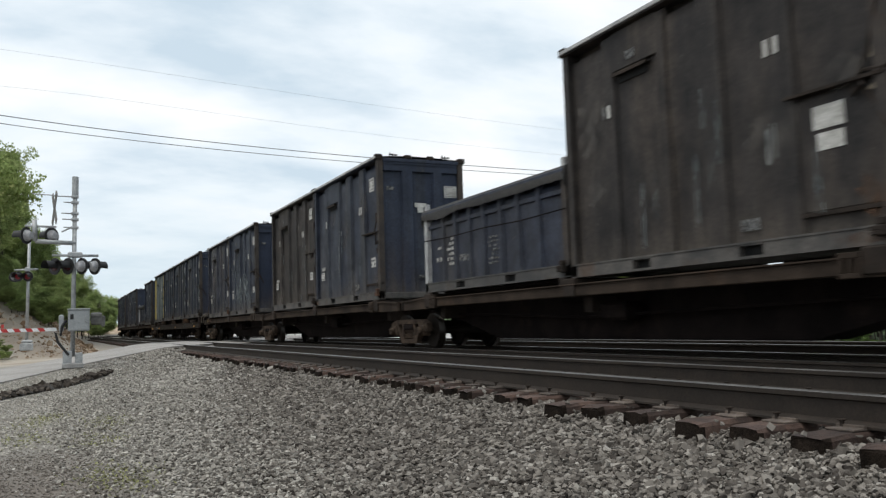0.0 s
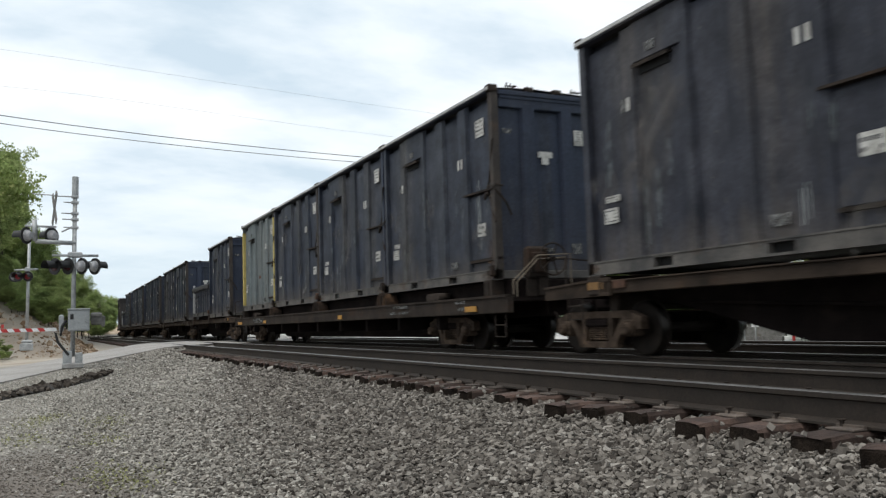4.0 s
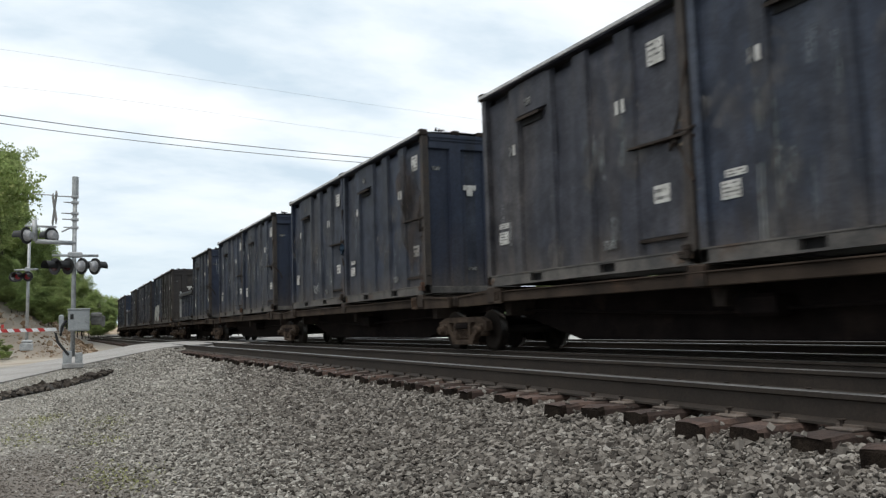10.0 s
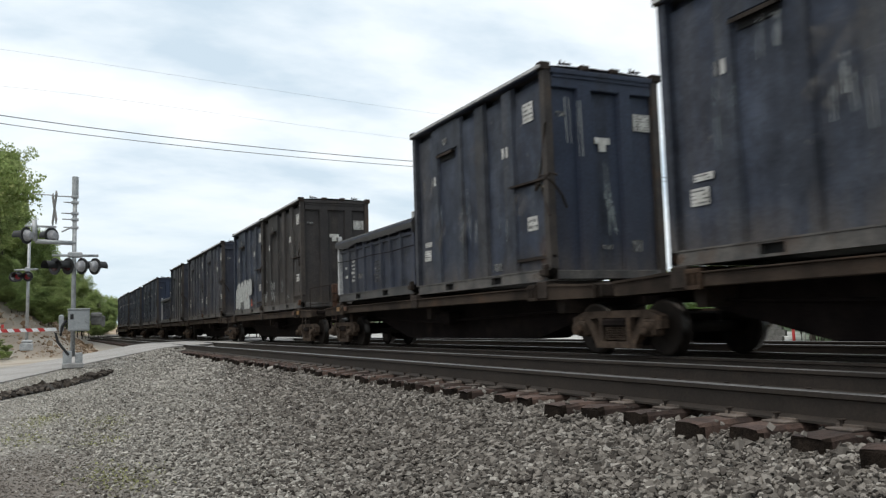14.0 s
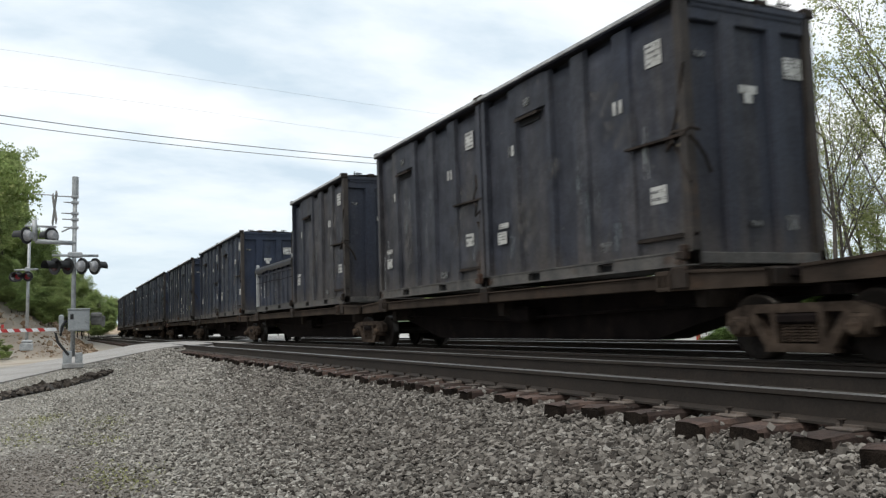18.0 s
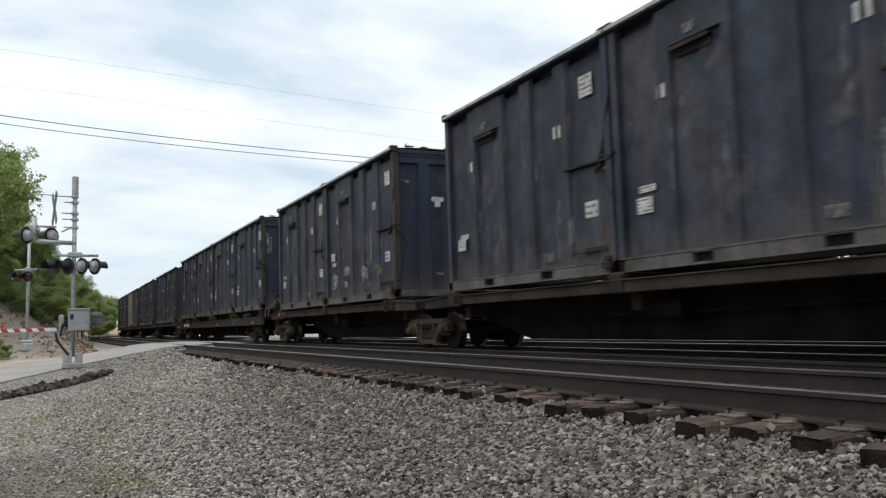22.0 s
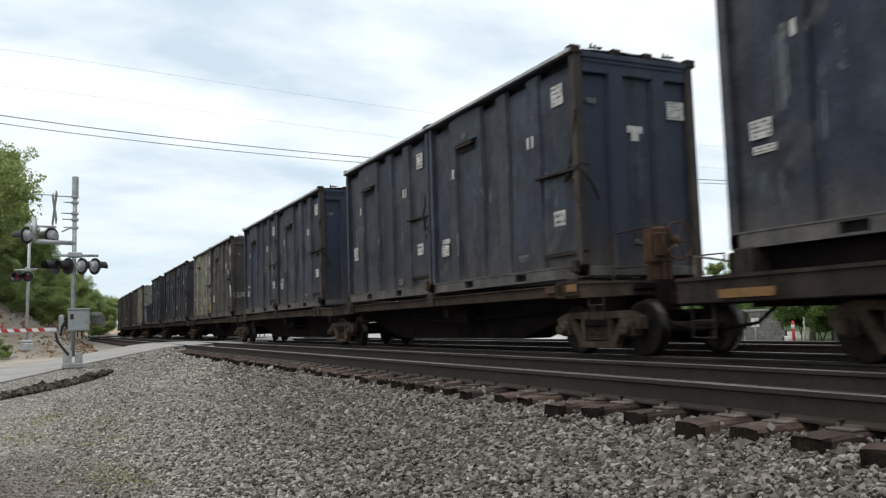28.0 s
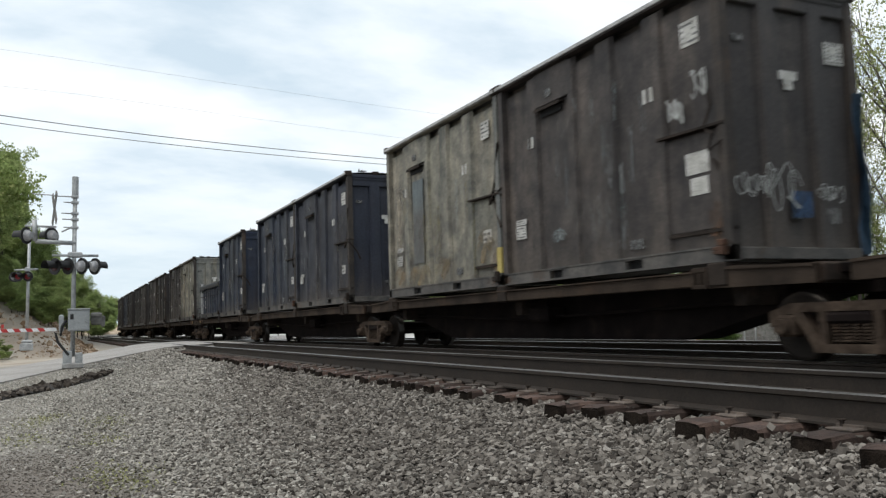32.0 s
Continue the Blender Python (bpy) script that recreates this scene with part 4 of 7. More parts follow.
def placard(w, h, bars, seed):
    """A plate flush on the wall, outer face at -x, with rows of unreadable print."""
    r = random.Random(seed)

    def make(bm):
        box(bm, -0.006, 0.004, -w / 2, w / 2, -h / 2, h / 2, 0)
        for k in range(bars * 2):
            z = h * (0.5 - (k + 0.7) / (bars * 2 + 0.4))
            y = -w * 0.44
            while y < w * 0.36:
                d = r.uniform(0.05, 0.16) * w
                if r.random() < 0.7:
                    box(bm, -0.0085, -0.006, y, min(y + d, w * 0.44), z - h * 0.11 / bars, z + h * 0.08 / bars, 1)
                y += d + 0.035 * w
    return make


def lettering(w, h, rows, seed):
    """Bars in place of painted words, no plate behind them."""
    r = random.Random(seed)

    def make(bm):
        for k in range(rows):
            z0 = h / 2 - (k + 1) * h / rows
            y, stop = -w / 2, w / 2 - r.uniform(0, 0.35) * w
            while y < stop - 0.03:
                d = r.uniform(0.035, 0.07)
                if r.random() < 0.85:
                    box(bm, -0.005, 0.004, y, y + d, z0 + 0.2 * h / rows, z0 + r.uniform(0.6, 0.85) * h / rows)
                y += d + r.uniform(0.015, 0.045)
    return make


def scrawl(w, h, seed, loops, thick):
    """One unbroken looping spray stroke without letters, laid on the wall."""
    r = random.Random(seed)

    def make(bm):
        pts = []
        for k in range(loops):
            cy = w * (0.42 - 0.84 * (k + 0.5) / loops) + r.uniform(-0.06, 0.06) * w
            cz = r.uniform(-0.14, 0.14) * h
            ry, rz = w * r.uniform(0.35, 0.75) / loops, h * r.uniform(0.22, 0.46)
            a0, span, lean = r.uniform(0, 6.3), r.choice((-1, 1)) * r.uniform(3.2, 6.6), r.uniform(-0.1, 0.35)
            for i in range(14):
                a = a0 + span * i / 13
                z = rz * math.sin(a)
                pts.append((cy + ry * math.cos(a) + lean * z, cz + z))
        pairs = []
        for i, (y, z) in enumerate(pts):
            (ya, za), (yb, zb) = pts[max(i - 1, 0)], pts[min(i + 1, len(pts) - 1)]
            dy, dz = yb - ya, zb - za
            m = math.hypot(dy, dz) or 1.0
            oy, oz = -dz / m * thick / 2, dy / m * thick / 2
            x = -0.005 - 0.00006 * i
            pairs.append((bm.verts.new((x, y + oy, z + oz)), bm.verts.new((x, y - oy, z - oz))))
        for (p, q), (u, v) in zip(pairs, pairs[1:]):
            bm.faces.new((p, q, v, u))
    return make


def blob(w, h, seed):
    """One fat rounded shape of a spray-paint piece, with a bite out of it; no letter."""
    r = random.Random(seed)

    def make(bm):
        n = 26
        ring = []
        for i in range(n):
            a = 2 * math.pi * i / n
            k = 6.0 if a > math.pi else 2.6
            q = (abs(math.cos(a)) ** k + abs(math.sin(a)) ** k) ** (-1 / k) * r.uniform(0.97, 1.03)
            ring.append(bm.verts.new((-0.005, w / 2 * q * math.cos(a), h / 2 * q * math.sin(a))))
        bm.faces.new(ring)
    return make


def lid_shape(bm):
    n = 9
    g = [[bm.verts.new((x, y, 0.05 * (1 - (x / C_HALF) ** 2) + 0.018 * noise.noise(Vector((x * 2, y * 1.3, 2.2))))) for x in np.linspace(-C_HALF + 0.03, C_HALF - 0.03, n)] for y in np.linspace(0.03, C_LEN - 0.03, 14)]
    for i in range(13):
        for j in range(n - 1):
            bm.faces.new((g[i][j], g[i][j + 1], g[i + 1][j + 1], g[i + 1][j])).smooth = True
    ring = [bm.verts.new((x, y, -0.06)) for x, y in ((-C_HALF + 0.03, 0.03), (C_HALF - 0.03, 0.03), (C_HALF - 0.03, C_LEN - 0.03), (-C_HALF + 0.03, C_LEN - 0.03))]
    bm.faces.new(ring)


def top_rail(bm):
    box(bm, -0.055, 0.10, 0.0, C_LEN, -0.075, 0.0, bevel=0.012)


def rim_strip(bm):
    box(bm, -0.074, -0.02, 0.0, C_LEN, -0.052, 0.012, bevel=0.006)


def ledge(a, b, d, h=0.035):
    def make(bm):
        box(bm, -d, 0.01, a, b, 0, h)
    return make


def hood(bm):
    box(bm, -0.10, 0.01, -0.40, 0.40, 0.0, 0.02)
    box(bm, -0.11, -0.09, -0.40, 0.40, -0.035, 0.02)
    # strip below the hood in the same painted shade colour
    box(bm, -0.012, 0.004, -0.34, 0.34, -0.13, -0.01, 1)


def latch_shape(bm):
    box(bm, -0.09, 0.09, -0.05, 0.06, -0.09, 0.05, bevel=0.012)
    box(bm, -0.05, 0.05, -0.08, -0.05, -0.05, 0.02, bevel=0.006)


def hook_shape(bm):
    for k in range(3):
        tube(bm, (-0.08 + 0.07 * k, 0, 0), (-0.10 + 0.09 * k, -0.03, 0.085 - 0.02 * k), 0.022, 0.016, 5)
    tube(bm, (-0.12, 0, 0.02), (0.14, -0.01, 0.03), 0.016, 0.016, 5)


def casting(bm):
    box(bm, -0.06, 0.13, -0.03, 0.14, -0.10, 0.045, bevel=0.015)


def end_header(w):
    def make(bm):
        box(bm, -w / 2, w / 2, -0.055, 0.01, -0.10, 0.0, bevel=0.012)
        box(bm, -w / 2 + 0.04, w / 2 - 0.04, -0.03, 0.01, -0.16, -0.10)
        box(bm, -w / 2 + 0.02, w / 2 - 0.02, -0.008, 0.085, -0.35, -0.10, bevel=0.02)
        for x in (-0.86, 0.07, 0.89):
            box(bm, x - 0.12, x + 0.12, -0.02, 0.01, -0.335, -0.315)
    return make


def streaks(w, h, seed, count):
    """Thin pale run-down lines, in pairs."""
    r = random.Random(seed)

    def make(bm):
        for k in range(count):
            y, z1, lean = r.uniform(-0.5, 0.5) * w, r.uniform(0.1, 0.5) * h, r.uniform(-0.03, 0.03)
            z0 = z1 - r.uniform(0.3, 0.75) * h
            for q in (0.0, r.uniform(0.05, 0.09)):
                d = r.uniform(0.004, 0.009)
                bm.faces.new([bm.verts.new((-0.003, a, z)) for a, z in ((y + q - d, z0), (y + q + d, z0), (y + q + lean + d, z1), (y + q + lean - d, z1))])
    return make


def smear(w, h, seed):
    """A soft-edged rubbed patch of uneven outline."""
    r = random.Random(seed)

    def make(bm):
        n = 18
        lean = r.uniform(-0.25, 0.25)
        ring = []
        for i in range(n):
            a = 2 * math.pi * i / n
            q = r.uniform(0.6, 1.05)
            z = h / 2 * q * math.sin(a)
            ring.append(bm.verts.new((-0.002, w / 2 * q * math.cos(a) + lean * z, z)))
        bm.faces.new(ring)
    return make


def strap_x(bm):
    """Bent strap round the end corner: up to the post, down to the post, and on over the end face."""
    for pts in ([(0, 0.42, 0.02), (-0.03, 0.24, 0.30), (-0.06, 0.12, 0.62), (-0.10, -0.04, 1.0)], [(0, 0.40, 0.0), (-0.03, 0.22, -0.22), (-0.07, 0.08, -0.48), (-0.10, -0.06, -0.66)],
                [(-0.10, -0.07, -0.02), (0.0, -0.10, -0.12), (0.16, -0.08, -0.30), (0.26, -0.07, -0.52)], [(0, 0.45, 0.04), (-0.05, 0.30, 0.10), (-0.06, 0.05, 0.06), (-0.10, -0.10, 0.08), (0.05, -0.11, 0.05)]):
        path_tube(bm, pts, 0.024, 5)
    path_tube(bm, [(-0.02, 0.36, 0.10), (-0.07, 0.30, -0.06), (-0.06, 0.42, -0.14), (-0.02, 0.46, 0.02)], 0.03, 5)


def flap(bm):
    """Torn wedge of canvas caught in the strap."""
    for a in (((-0.01, 0.02, 0.15), (-0.05, 0.20, 0.22), (-0.05, 0.13, 0.52), (-0.03, 0.05, 0.44)), ((-0.02, 0.30, -0.10), (-0.06, 0.05, -0.02), (-0.07, 0.10, -0.16))):
        bm.faces.new([bm.verts.new(p) for p in a])
        bm.faces.new([bm.verts.new((p[0] + 0.012, p[1], p[2])) for p in a][::-1])


def crumpled(bm):
    path_tube(bm, [(-0.02, 0.10, 0.55), (-0.05, 0.02, 0.30), (-0.06, 0.16, 0.02), (-0.09, -0.02, -0.10), (-0.05, 0.10, -0.30), (-0.08, -0.16, -0.22), (-0.05, -0.10, -0.55), (-0.04, 0.05, -0.42), (-0.05, -0.22, -0.80)], 0.020, 5)


def chunk(bm):
    r = random.Random(8)
    for k in range(5):
        y, z = r.uniform(-0.2, 0.15), r.uniform(-0.04, 0.08)
        box(bm, -0.10 - r.uniform(0, 0.04), 0.0, y, y + r.uniform(0.05, 0.14), z, z + r.uniform(0.05, 0.13), bevel=0.012)


def moved(make, m):
    """The same shape, laid out in its thing's own space."""
    def out(bm):
        make(bm)
        bmesh.ops.transform(bm, matrix=m, verts=bm.verts[:])
    return out


def make_container(s_near, paint, look_words, low=0.0, seed=0, extras=(), lift=1.16):
    """A steel waste container; local y runs from the end that leads to the one that trails, -x is the side by the camera."""
    h = low or C_TALL
    r = random.Random(seed)
    base = thing("waste_container", (0, 0, 0), look_words, "freight container", "containers on the train")
    wall = -C_HALF + 0.105
    rails = LOW_RAIL if low else RAIL_DUST
    tint = (r.random(), r.random(), r.random(), 1)

    def panel(name, key, make, at=(0, 0, 0), turn=0, label="", material=paint):
        m = Matrix.Translation(at) @ Matrix.Rotation(radians(turn), 4, "Z")
        ob = piece(name, key + "%.2f %.2f %.2f" % tuple(at), moved(make, m), material, base, label=label)
        ob.color = tint
        return ob
    panel("body", "%s%.2f %d" % ("low" if low else "tall", h, seed % 6), dented_body(h, seed % 6))
    rib_h = h - 0.30
    places = RIBS if not low else [(u, 0.11) for u in (0.98, 1.72, 2.40, 3.10, 3.72, 4.40, 5.02)]
    worn = NAVY_RIB if paint in (NAVY, BLUE) else paint
    for u, wide in places:
        panel("rib", "r%.2f%.2f" % (rib_h, wide), hat_rib(rib_h, wide, 0.078), (wall + 0.004, u, 0.2), material=worn)
        panel("rib", "r%.2f%.2f" % (rib_h, wide), hat_rib(rib_h, wide, 0.078), (-wall - 0.004, u, 0.2), 180, material=worn)
    if not low:
        panel("hood_panel", "hpan", lambda bm: box(bm, -0.074, 0.0, 3.56, 4.64, 3.12, h - 0.11, bevel=0.01), (wall + 0.004, 0, 0), material=worn)
    for x in (-1, 1):
        for y in (0, 1):
            def post(bm):
                box(bm, -0.075, 0.075, -0.075, 0.075, 0, h - 0.02, bevel=0.015)
            panel("corner_post", "post%.2f" % h, post, (x * (C_HALF - 0.075), 0.075 + y * (C_LEN - 0.15), 0), 0, "", RIM if low and y else POST_GRIME if not y and seed % 4 else paint)
        br = piece("bottom_rail", "brail", bottom_rail, rails, base, (x * C_HALF, 0 if x < 0 else C_LEN, 0.0), (0, 0, 0 if x < 0 else 180), "dusty grey bottom rail")
        panel("top_rail", "trail", top_rail, (x * C_HALF, 0 if x < 0 else C_LEN, h - 0.02), 0 if x < 0 else 180)
        if x < 0:
            if not low:
                for q, (u, z, w, hh) in enumerate(((0.34, 0.10, 0.62, 0.17), (0.30, 0.52, 0.36, 0.6), (5.75, 0.10, 0.30, 0.15))):
                    if (seed + q) % 3:
                        piece("rust_run", "rr%d%d" % (q, seed % 4), smear(w, hh, seed % 4 + 60 + q), RUST_RUN, base, (-C_HALF - 0.0135 if z < 0.2 else wall - 0.055, u, z), label="orange rust run by the corner")
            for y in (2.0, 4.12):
                piece("fork_pocket", "pocket", pocket, RECESS_SHADE, br, (0, y, 0), (0, 0, 0), "near-black back painted as shade in the fork pocket")
    piece("end_sill", "esill", lambda bm: box(bm, -C_HALF + 0.15, C_HALF - 0.15, 0, 0.1, 0.0, 0.16, bevel=0.01), rails, base, (0, 0.005, 0.02))
    piece("end_sill", "esill", lambda bm: box(bm, -C_HALF + 0.15, C_HALF - 0.15, 0, 0.1, 0.0, 0.16, bevel=0.01), rails, base, (0, C_LEN - 0.105, 0.02))
    piece("corner_foot", "chunk", chunk, RUST if seed % 3 == 0 else FRAME, base, (-C_HALF + 0.03, 0.2, 0.12), label="knobbly rusted corner lock")
    for y, back in ((0.092, 1), (C_LEN - 0.092, -1)):
        for x, wide in END_RIBS:
            panel("end_rib", "er%.2f%.2f" % (h, wide), hat_rib(h - 0.42, wide - 0.06, 0.085), (x, y, 0.18), 90 if back > 0 else -90)
    if not low:
        piece("lid", "lid", lid_shape, TARP, base, (0, 0, h - 0.02), label="crowned dark cover")
        for x in (-1, 1):
            piece("rim", "rim", rim_strip, RIM, base, (x * C_HALF, 0 if x < 0 else C_LEN, h - 0.018), (0, 0, 0 if x < 0 else 180), "pale worn top edge")
            for y in (0.0, C_LEN - 0.11):
                piece("top_casting", "cast", casting, FRAME, base, (x * (C_HALF - 0.035) - 0.035, y, h + 0.0))
        panel("end_header", "header", end_header(C_HALF * 2 - 0.3), (0, 0.02, h - 0.05))
        for x in (-0.38, 0.29):
            piece("latch", "latch", latch_shape, FRAME, base, (x, 0.03, h + 0.01), label="lid latch")
        for x in (-0.81, 0.74):
            piece("hook", "hook", hook_shape, DARK, base, (x, 0.02, h + 0.02), label="bent tie-down hooks")
        piece("vent_hood", "hood", hood, [FRAME, RECESS_SHADE], base, (wall - 0.02, 4.18, 3.06), label="small ventilation hood")
        piece("ledge", "ledB", ledge(0.02, 1.34, 0.13), FRAME, base, (wall + 0.005, 0, 1.79), (1.0, 0, 0), "bent folded door ledge")
        piece("ledge", "ledC", ledge(0.0, 1.38, 0.07, 0.05), FRAME, base, (wall + 0.005, 0.0, 0.40), label="lower door ledge")
        strap = piece("tie_strap", "strapx" if seed % 3 else "crump", strap_x if seed % 3 else crumpled, FRAME, base, (wall - 0.03, 0.0 if seed % 3 else 0.25, 1.79), (0, 0, 0), "tangled rusty strap")
        if seed % 3:
            piece("flap", "flap", flap, TAN, strap, label="torn tan canvas scrap")
        for k in range(5):
            u, z = r.uniform(0.3, 5.4), r.uniform(0.6, 2.2)
            v = r.randrange(8)
            piece("streak_mark", "st%d" % v, streaks(0.5, 1.3, v, 2), RUN_PALE if k < 1 else CHALK, base, (wall - 0.083, u, z), label="faded pale run-down lines")
        for k in range(5):
            v = r.randrange(10)
            piece("rubbed_patch", "sm%d" % v, smear(0.55 + 0.06 * v, 0.5 + 0.09 * ((v * 7) % 10), v), SCUFF, base, (wall - 0.0785, r.uniform(0.4, 5.5), r.uniform(0.4, 2.8)), label="rubbed dusty patch")
        panel("side_door", "sdoor", lambda bm: box(bm, -0.012, 0.006, 0.12, 1.24, 0.46, 1.77, bevel=0.004), (wall - 0.02, 0, 0))
        marks = [("placard", 0.66, 3.17, 0.35, 0.36, 2, PLATE), ("placard", 4.17, 3.31, 0.22, 0.14, 1, PLATE_DIM),
                 ("placard", 0.70, 1.06, 0.34, 0.26, 1, PLATE), ("placard", 2.02, 0.42, 0.32, 0.15, 1, PLATE_DIM),
                 ("placard", 5.36, 0.92, 0.34, 0.24, 2, PLATE), ("placard", 5.30, 1.15, 0.36, 0.10, 1, PLATE),
                 ("number_mark", 1.44, 2.54, 0.065, 0.21, 0, PLATE), ("number_mark", 1.59, 2.54, 0.065, 0.21, 0, PLATE),
                 ("number_mark", 4.75, 2.53, 0.07, 0.20, 0, PLATE), ("number_mark", 4.88, 2.53, 0.07, 0.20, 0, PLATE_DIM)]
        raised = next((e[2] for e in extras if e[0] == "mark5"), 0.0)
        for k, (nm, u, z, w, hh, bars, m) in enumerate(marks):
            if u > 5 and any(e[0] == "bare5" for e in extras):
                continue
            if z == 1.06 and any(e[0] == "patch" and e[5] is PLATE for e in extras):
                continue
            if r.random() < (0.9 if m is PLATE_DIM else 1.0):
                j = 0.0 if nm == "number_mark" else 1.0
                u2, z2 = u + j * r.uniform(-0.04, 0.04), z + j * r.uniform(-0.05, 0.05) + ((raised - (0.45 if hh < 0.12 and raised > 0.3 else 0.0)) if u > 5 else 0.0)
                piece(nm, "m%.2f%.2f%d%d" % (w, hh, bars, seed % 3), placard(w, hh, bars, seed % 3), [m, PRINT] if bars else m, base, (wall - (0.082 if any(abs(u2 - q) < w / 2 + e / 2 + 0.03 for q, e in RIBS) or z2 > 3.2 and 3.6 < u2 < 4.6 else 0.030), u2, z2),
                      label="white placard with grey print" if bars else "pale painted number")
        ends = [(0.90, 2.95, 0.38, 0.32, 3, PLATE), (-0.02, 2.55, 0.34, 0.12, 0, PLATE), (-0.02, 2.42, 0.16, 0.14, 0, PLATE), (-0.90, 2.99, 0.20, 0.09, 0, PLATE_DIM), (0.0, 0.60, 0.24, 0.08, 1, PLATE_DIM)]
        if seed % 2:
            ends.append((0.62, 0.62, 0.24, 0.22, 0, PLATE_DIM))
        for k, (x, z, w, hh, bars, m) in enumerate(ends):
            on = any(abs(x - q) < w / 2 + 0.18 for q, _ in END_RIBS)
            piece("placard" if bars else "end_mark", "e%.2f%.2f%d%d" % (w, hh, bars, seed % 3), placard(w, hh, bars, seed % 3), [m, PRINT] if bars else m, base, (x, 0.003 if on else 0.070, z), (0, 0, 90), "white end placard" if bars else "pale painted mark")
    else:
        def tarp(bm):
            n = 60
            over = 0.05
            top = []
            for i in range(n + 1):
                y = -0.03 + (C_LEN + 0.06) * i / n
                sag = 0.05 * math.sin(i * 0.55) * noise.noise(Vector((i * 0.21, 1.0, seed)))
                drop = 0.22 + 0.10 * noise.noise(Vector((i * 0.09, 4.0, seed))) + 0.02 * noise.noise(Vector((i * 0.6, 7.0, seed)))
                row = [(-C_HALF - over, -drop), (-C_HALF - over - 0.012, -0.10), (-C_HALF - 0.02, 0.02), (-0.75, 0.075 + sag), (0, 0.10 + sag), (0.75, 0.075 + sag), (C_HALF + 0.02, 0.02), (C_HALF + over, -drop)]
                top.append([bm.verts.new((x, y, z)) for x, z in row])
            for a, b in zip(top, top[1:]):
                for k in range(7):
                    bm.faces.new((a[k], a[k + 1], b[k + 1], b[k])).smooth = True
            for end in (top[0], top[-1]):
                x = [bm.verts.new((v.co.x, v.co.y, -0.34)) for v in end]
                for k in range(7):
                    bm.faces.new((end[k], end[k + 1], x[k + 1], x[k]))
        piece("tarpaulin", "tarp%d" % (seed % 3), tarp, TARP, base, (0, 0, h), label="black tarpaulin sagging over the rim")
        for y in (0.08, C_LEN - 0.08):
            piece("roof_post", "rp", lambda bm: box(bm, -0.05, 0.05, -0.05, 0.05, 0, 0.30, bevel=0.01), RIM, base, (-C_HALF + 0.06, y, h - 0.12), label="pale corner post")
        piece("lettering", "l1%d" % seed, lettering(0.46, 0.13, 1, seed), PLATE, base, (wall - 0.03, 5.32, 0.98), label="pale painted lettering")
        piece("lettering", "l4%d" % seed, lettering(0.40, 0.16, 1, seed + 1), PLATE, base, (wall - 0.03, 5.34, 0.72), label="pale painted lettering")
        piece("lettering", "l2%d" % seed, lettering(0.40, 0.66, 6, seed + 3), PLATE, base, (wall - 0.03, 4.70, 0.86), label="pale painted lettering")
        piece("lettering", "l3%d" % seed, lettering(0.48, 0.60, 7, seed + 5), PLATE_DIM, base, (wall - 0.03, 2.75, 0.72), label="pale painted lettering")
        piece("rubbed_patch", "lp%d" % (seed % 3), smear(0.62, 0.20, seed % 3 + 80), PLATE_DIM, base, (wall - 0.03, 4.05, 0.66), label="pale scraped patch")
        piece("rope", "rope", lambda bm: path_tube(bm, [(0, 0.02, 1.16), (-0.02, 1.5, 1.13), (-0.02, 3.0, 1.17), (-0.02, 4.5, 1.15), (0, C_LEN - 0.02, 1.19)], 0.012, 5), DARK, base, (-C_HALF - 0.005, 0, 0), label="dark tie-down rope along the side")
        panel("side_rail", "srail", lambda bm: box(bm, -0.03, 0.06, 0.1, C_LEN - 0.1, 0.0, 0.09, bevel=0.01), (wall - 0.03, 0, 1.44))
    for k, (kind, u, z, w, hh, m, *rest) in enumerate(extras):
        deep = wall - 0.084
        if kind == "scrawl":
            piece("graffiti", "g%d%d" % (seed, k), scrawl(w, hh, seed * 10 + k, rest[0], rest[1]), m, base, (deep, u, z), label="looping spray-paint strokes")
        elif kind == "cloth":
            def scrap(bm):
                g = [[bm.verts.new((-0.03 - 0.05 * math.sin(2.2 * i + j), w * (i / 5 - 0.5) + 0.04 * math.sin(j * 1.7), hh * (j / 6 - 0.5) + 0.03 * math.sin(i * 2.4))) for i in range(6)] for j in range(7)]
                for a, b in zip(g, g[1:]):
                    for q in range(5):
                        bm.faces.new((a[q], a[q + 1], b[q + 1], b[q])).smooth = True
                bmesh.ops.solidify(bm, geom=bm.faces[:], thickness=0.012)
            end_on = rest[0] if rest else 0
            piece("tarp_scrap", "cl%d%d" % (seed, k), scrap, m, base, (u, 0.0, z) if end_on else (wall - 0.09, u, z), (0, 0, 90 if end_on else 0), "crumpled blue tarp scrap")
        elif kind == "diamond":
            def rhomb(bm):
                for cy, cz in ((0, 0.13), (0, -0.13), (0.11, 0), (-0.11, 0)):
                    bm.faces.new([bm.verts.new((-0.004, cy + a * 0.10, cz * w + b * 0.09 * w)) for a, b in ((-1, 0), (0, -1.4), (1, 0), (0, 1.4))])
            piece("painted_diamond", "dia", rhomb, m, base, (wall - 0.03, u, z), label="white painted diamond shape")
        elif kind == "shade":
            piece("graffiti", "d%d%d" % (seed, k + 1), blob(w * 1.16, hh * 1.06, seed * 10 + k + 1), m, base, (deep + 0.004, u - 0.06, z + 0.02), label="grey drop shadow of a spray-painted shape")
        elif kind == "blob":
            piece("graffiti", "b%d%d" % (seed, k), blob(w, hh, seed * 10 + k), m, base, (deep, u, z), label="fat spray-painted shape")
        elif kind == "cut":
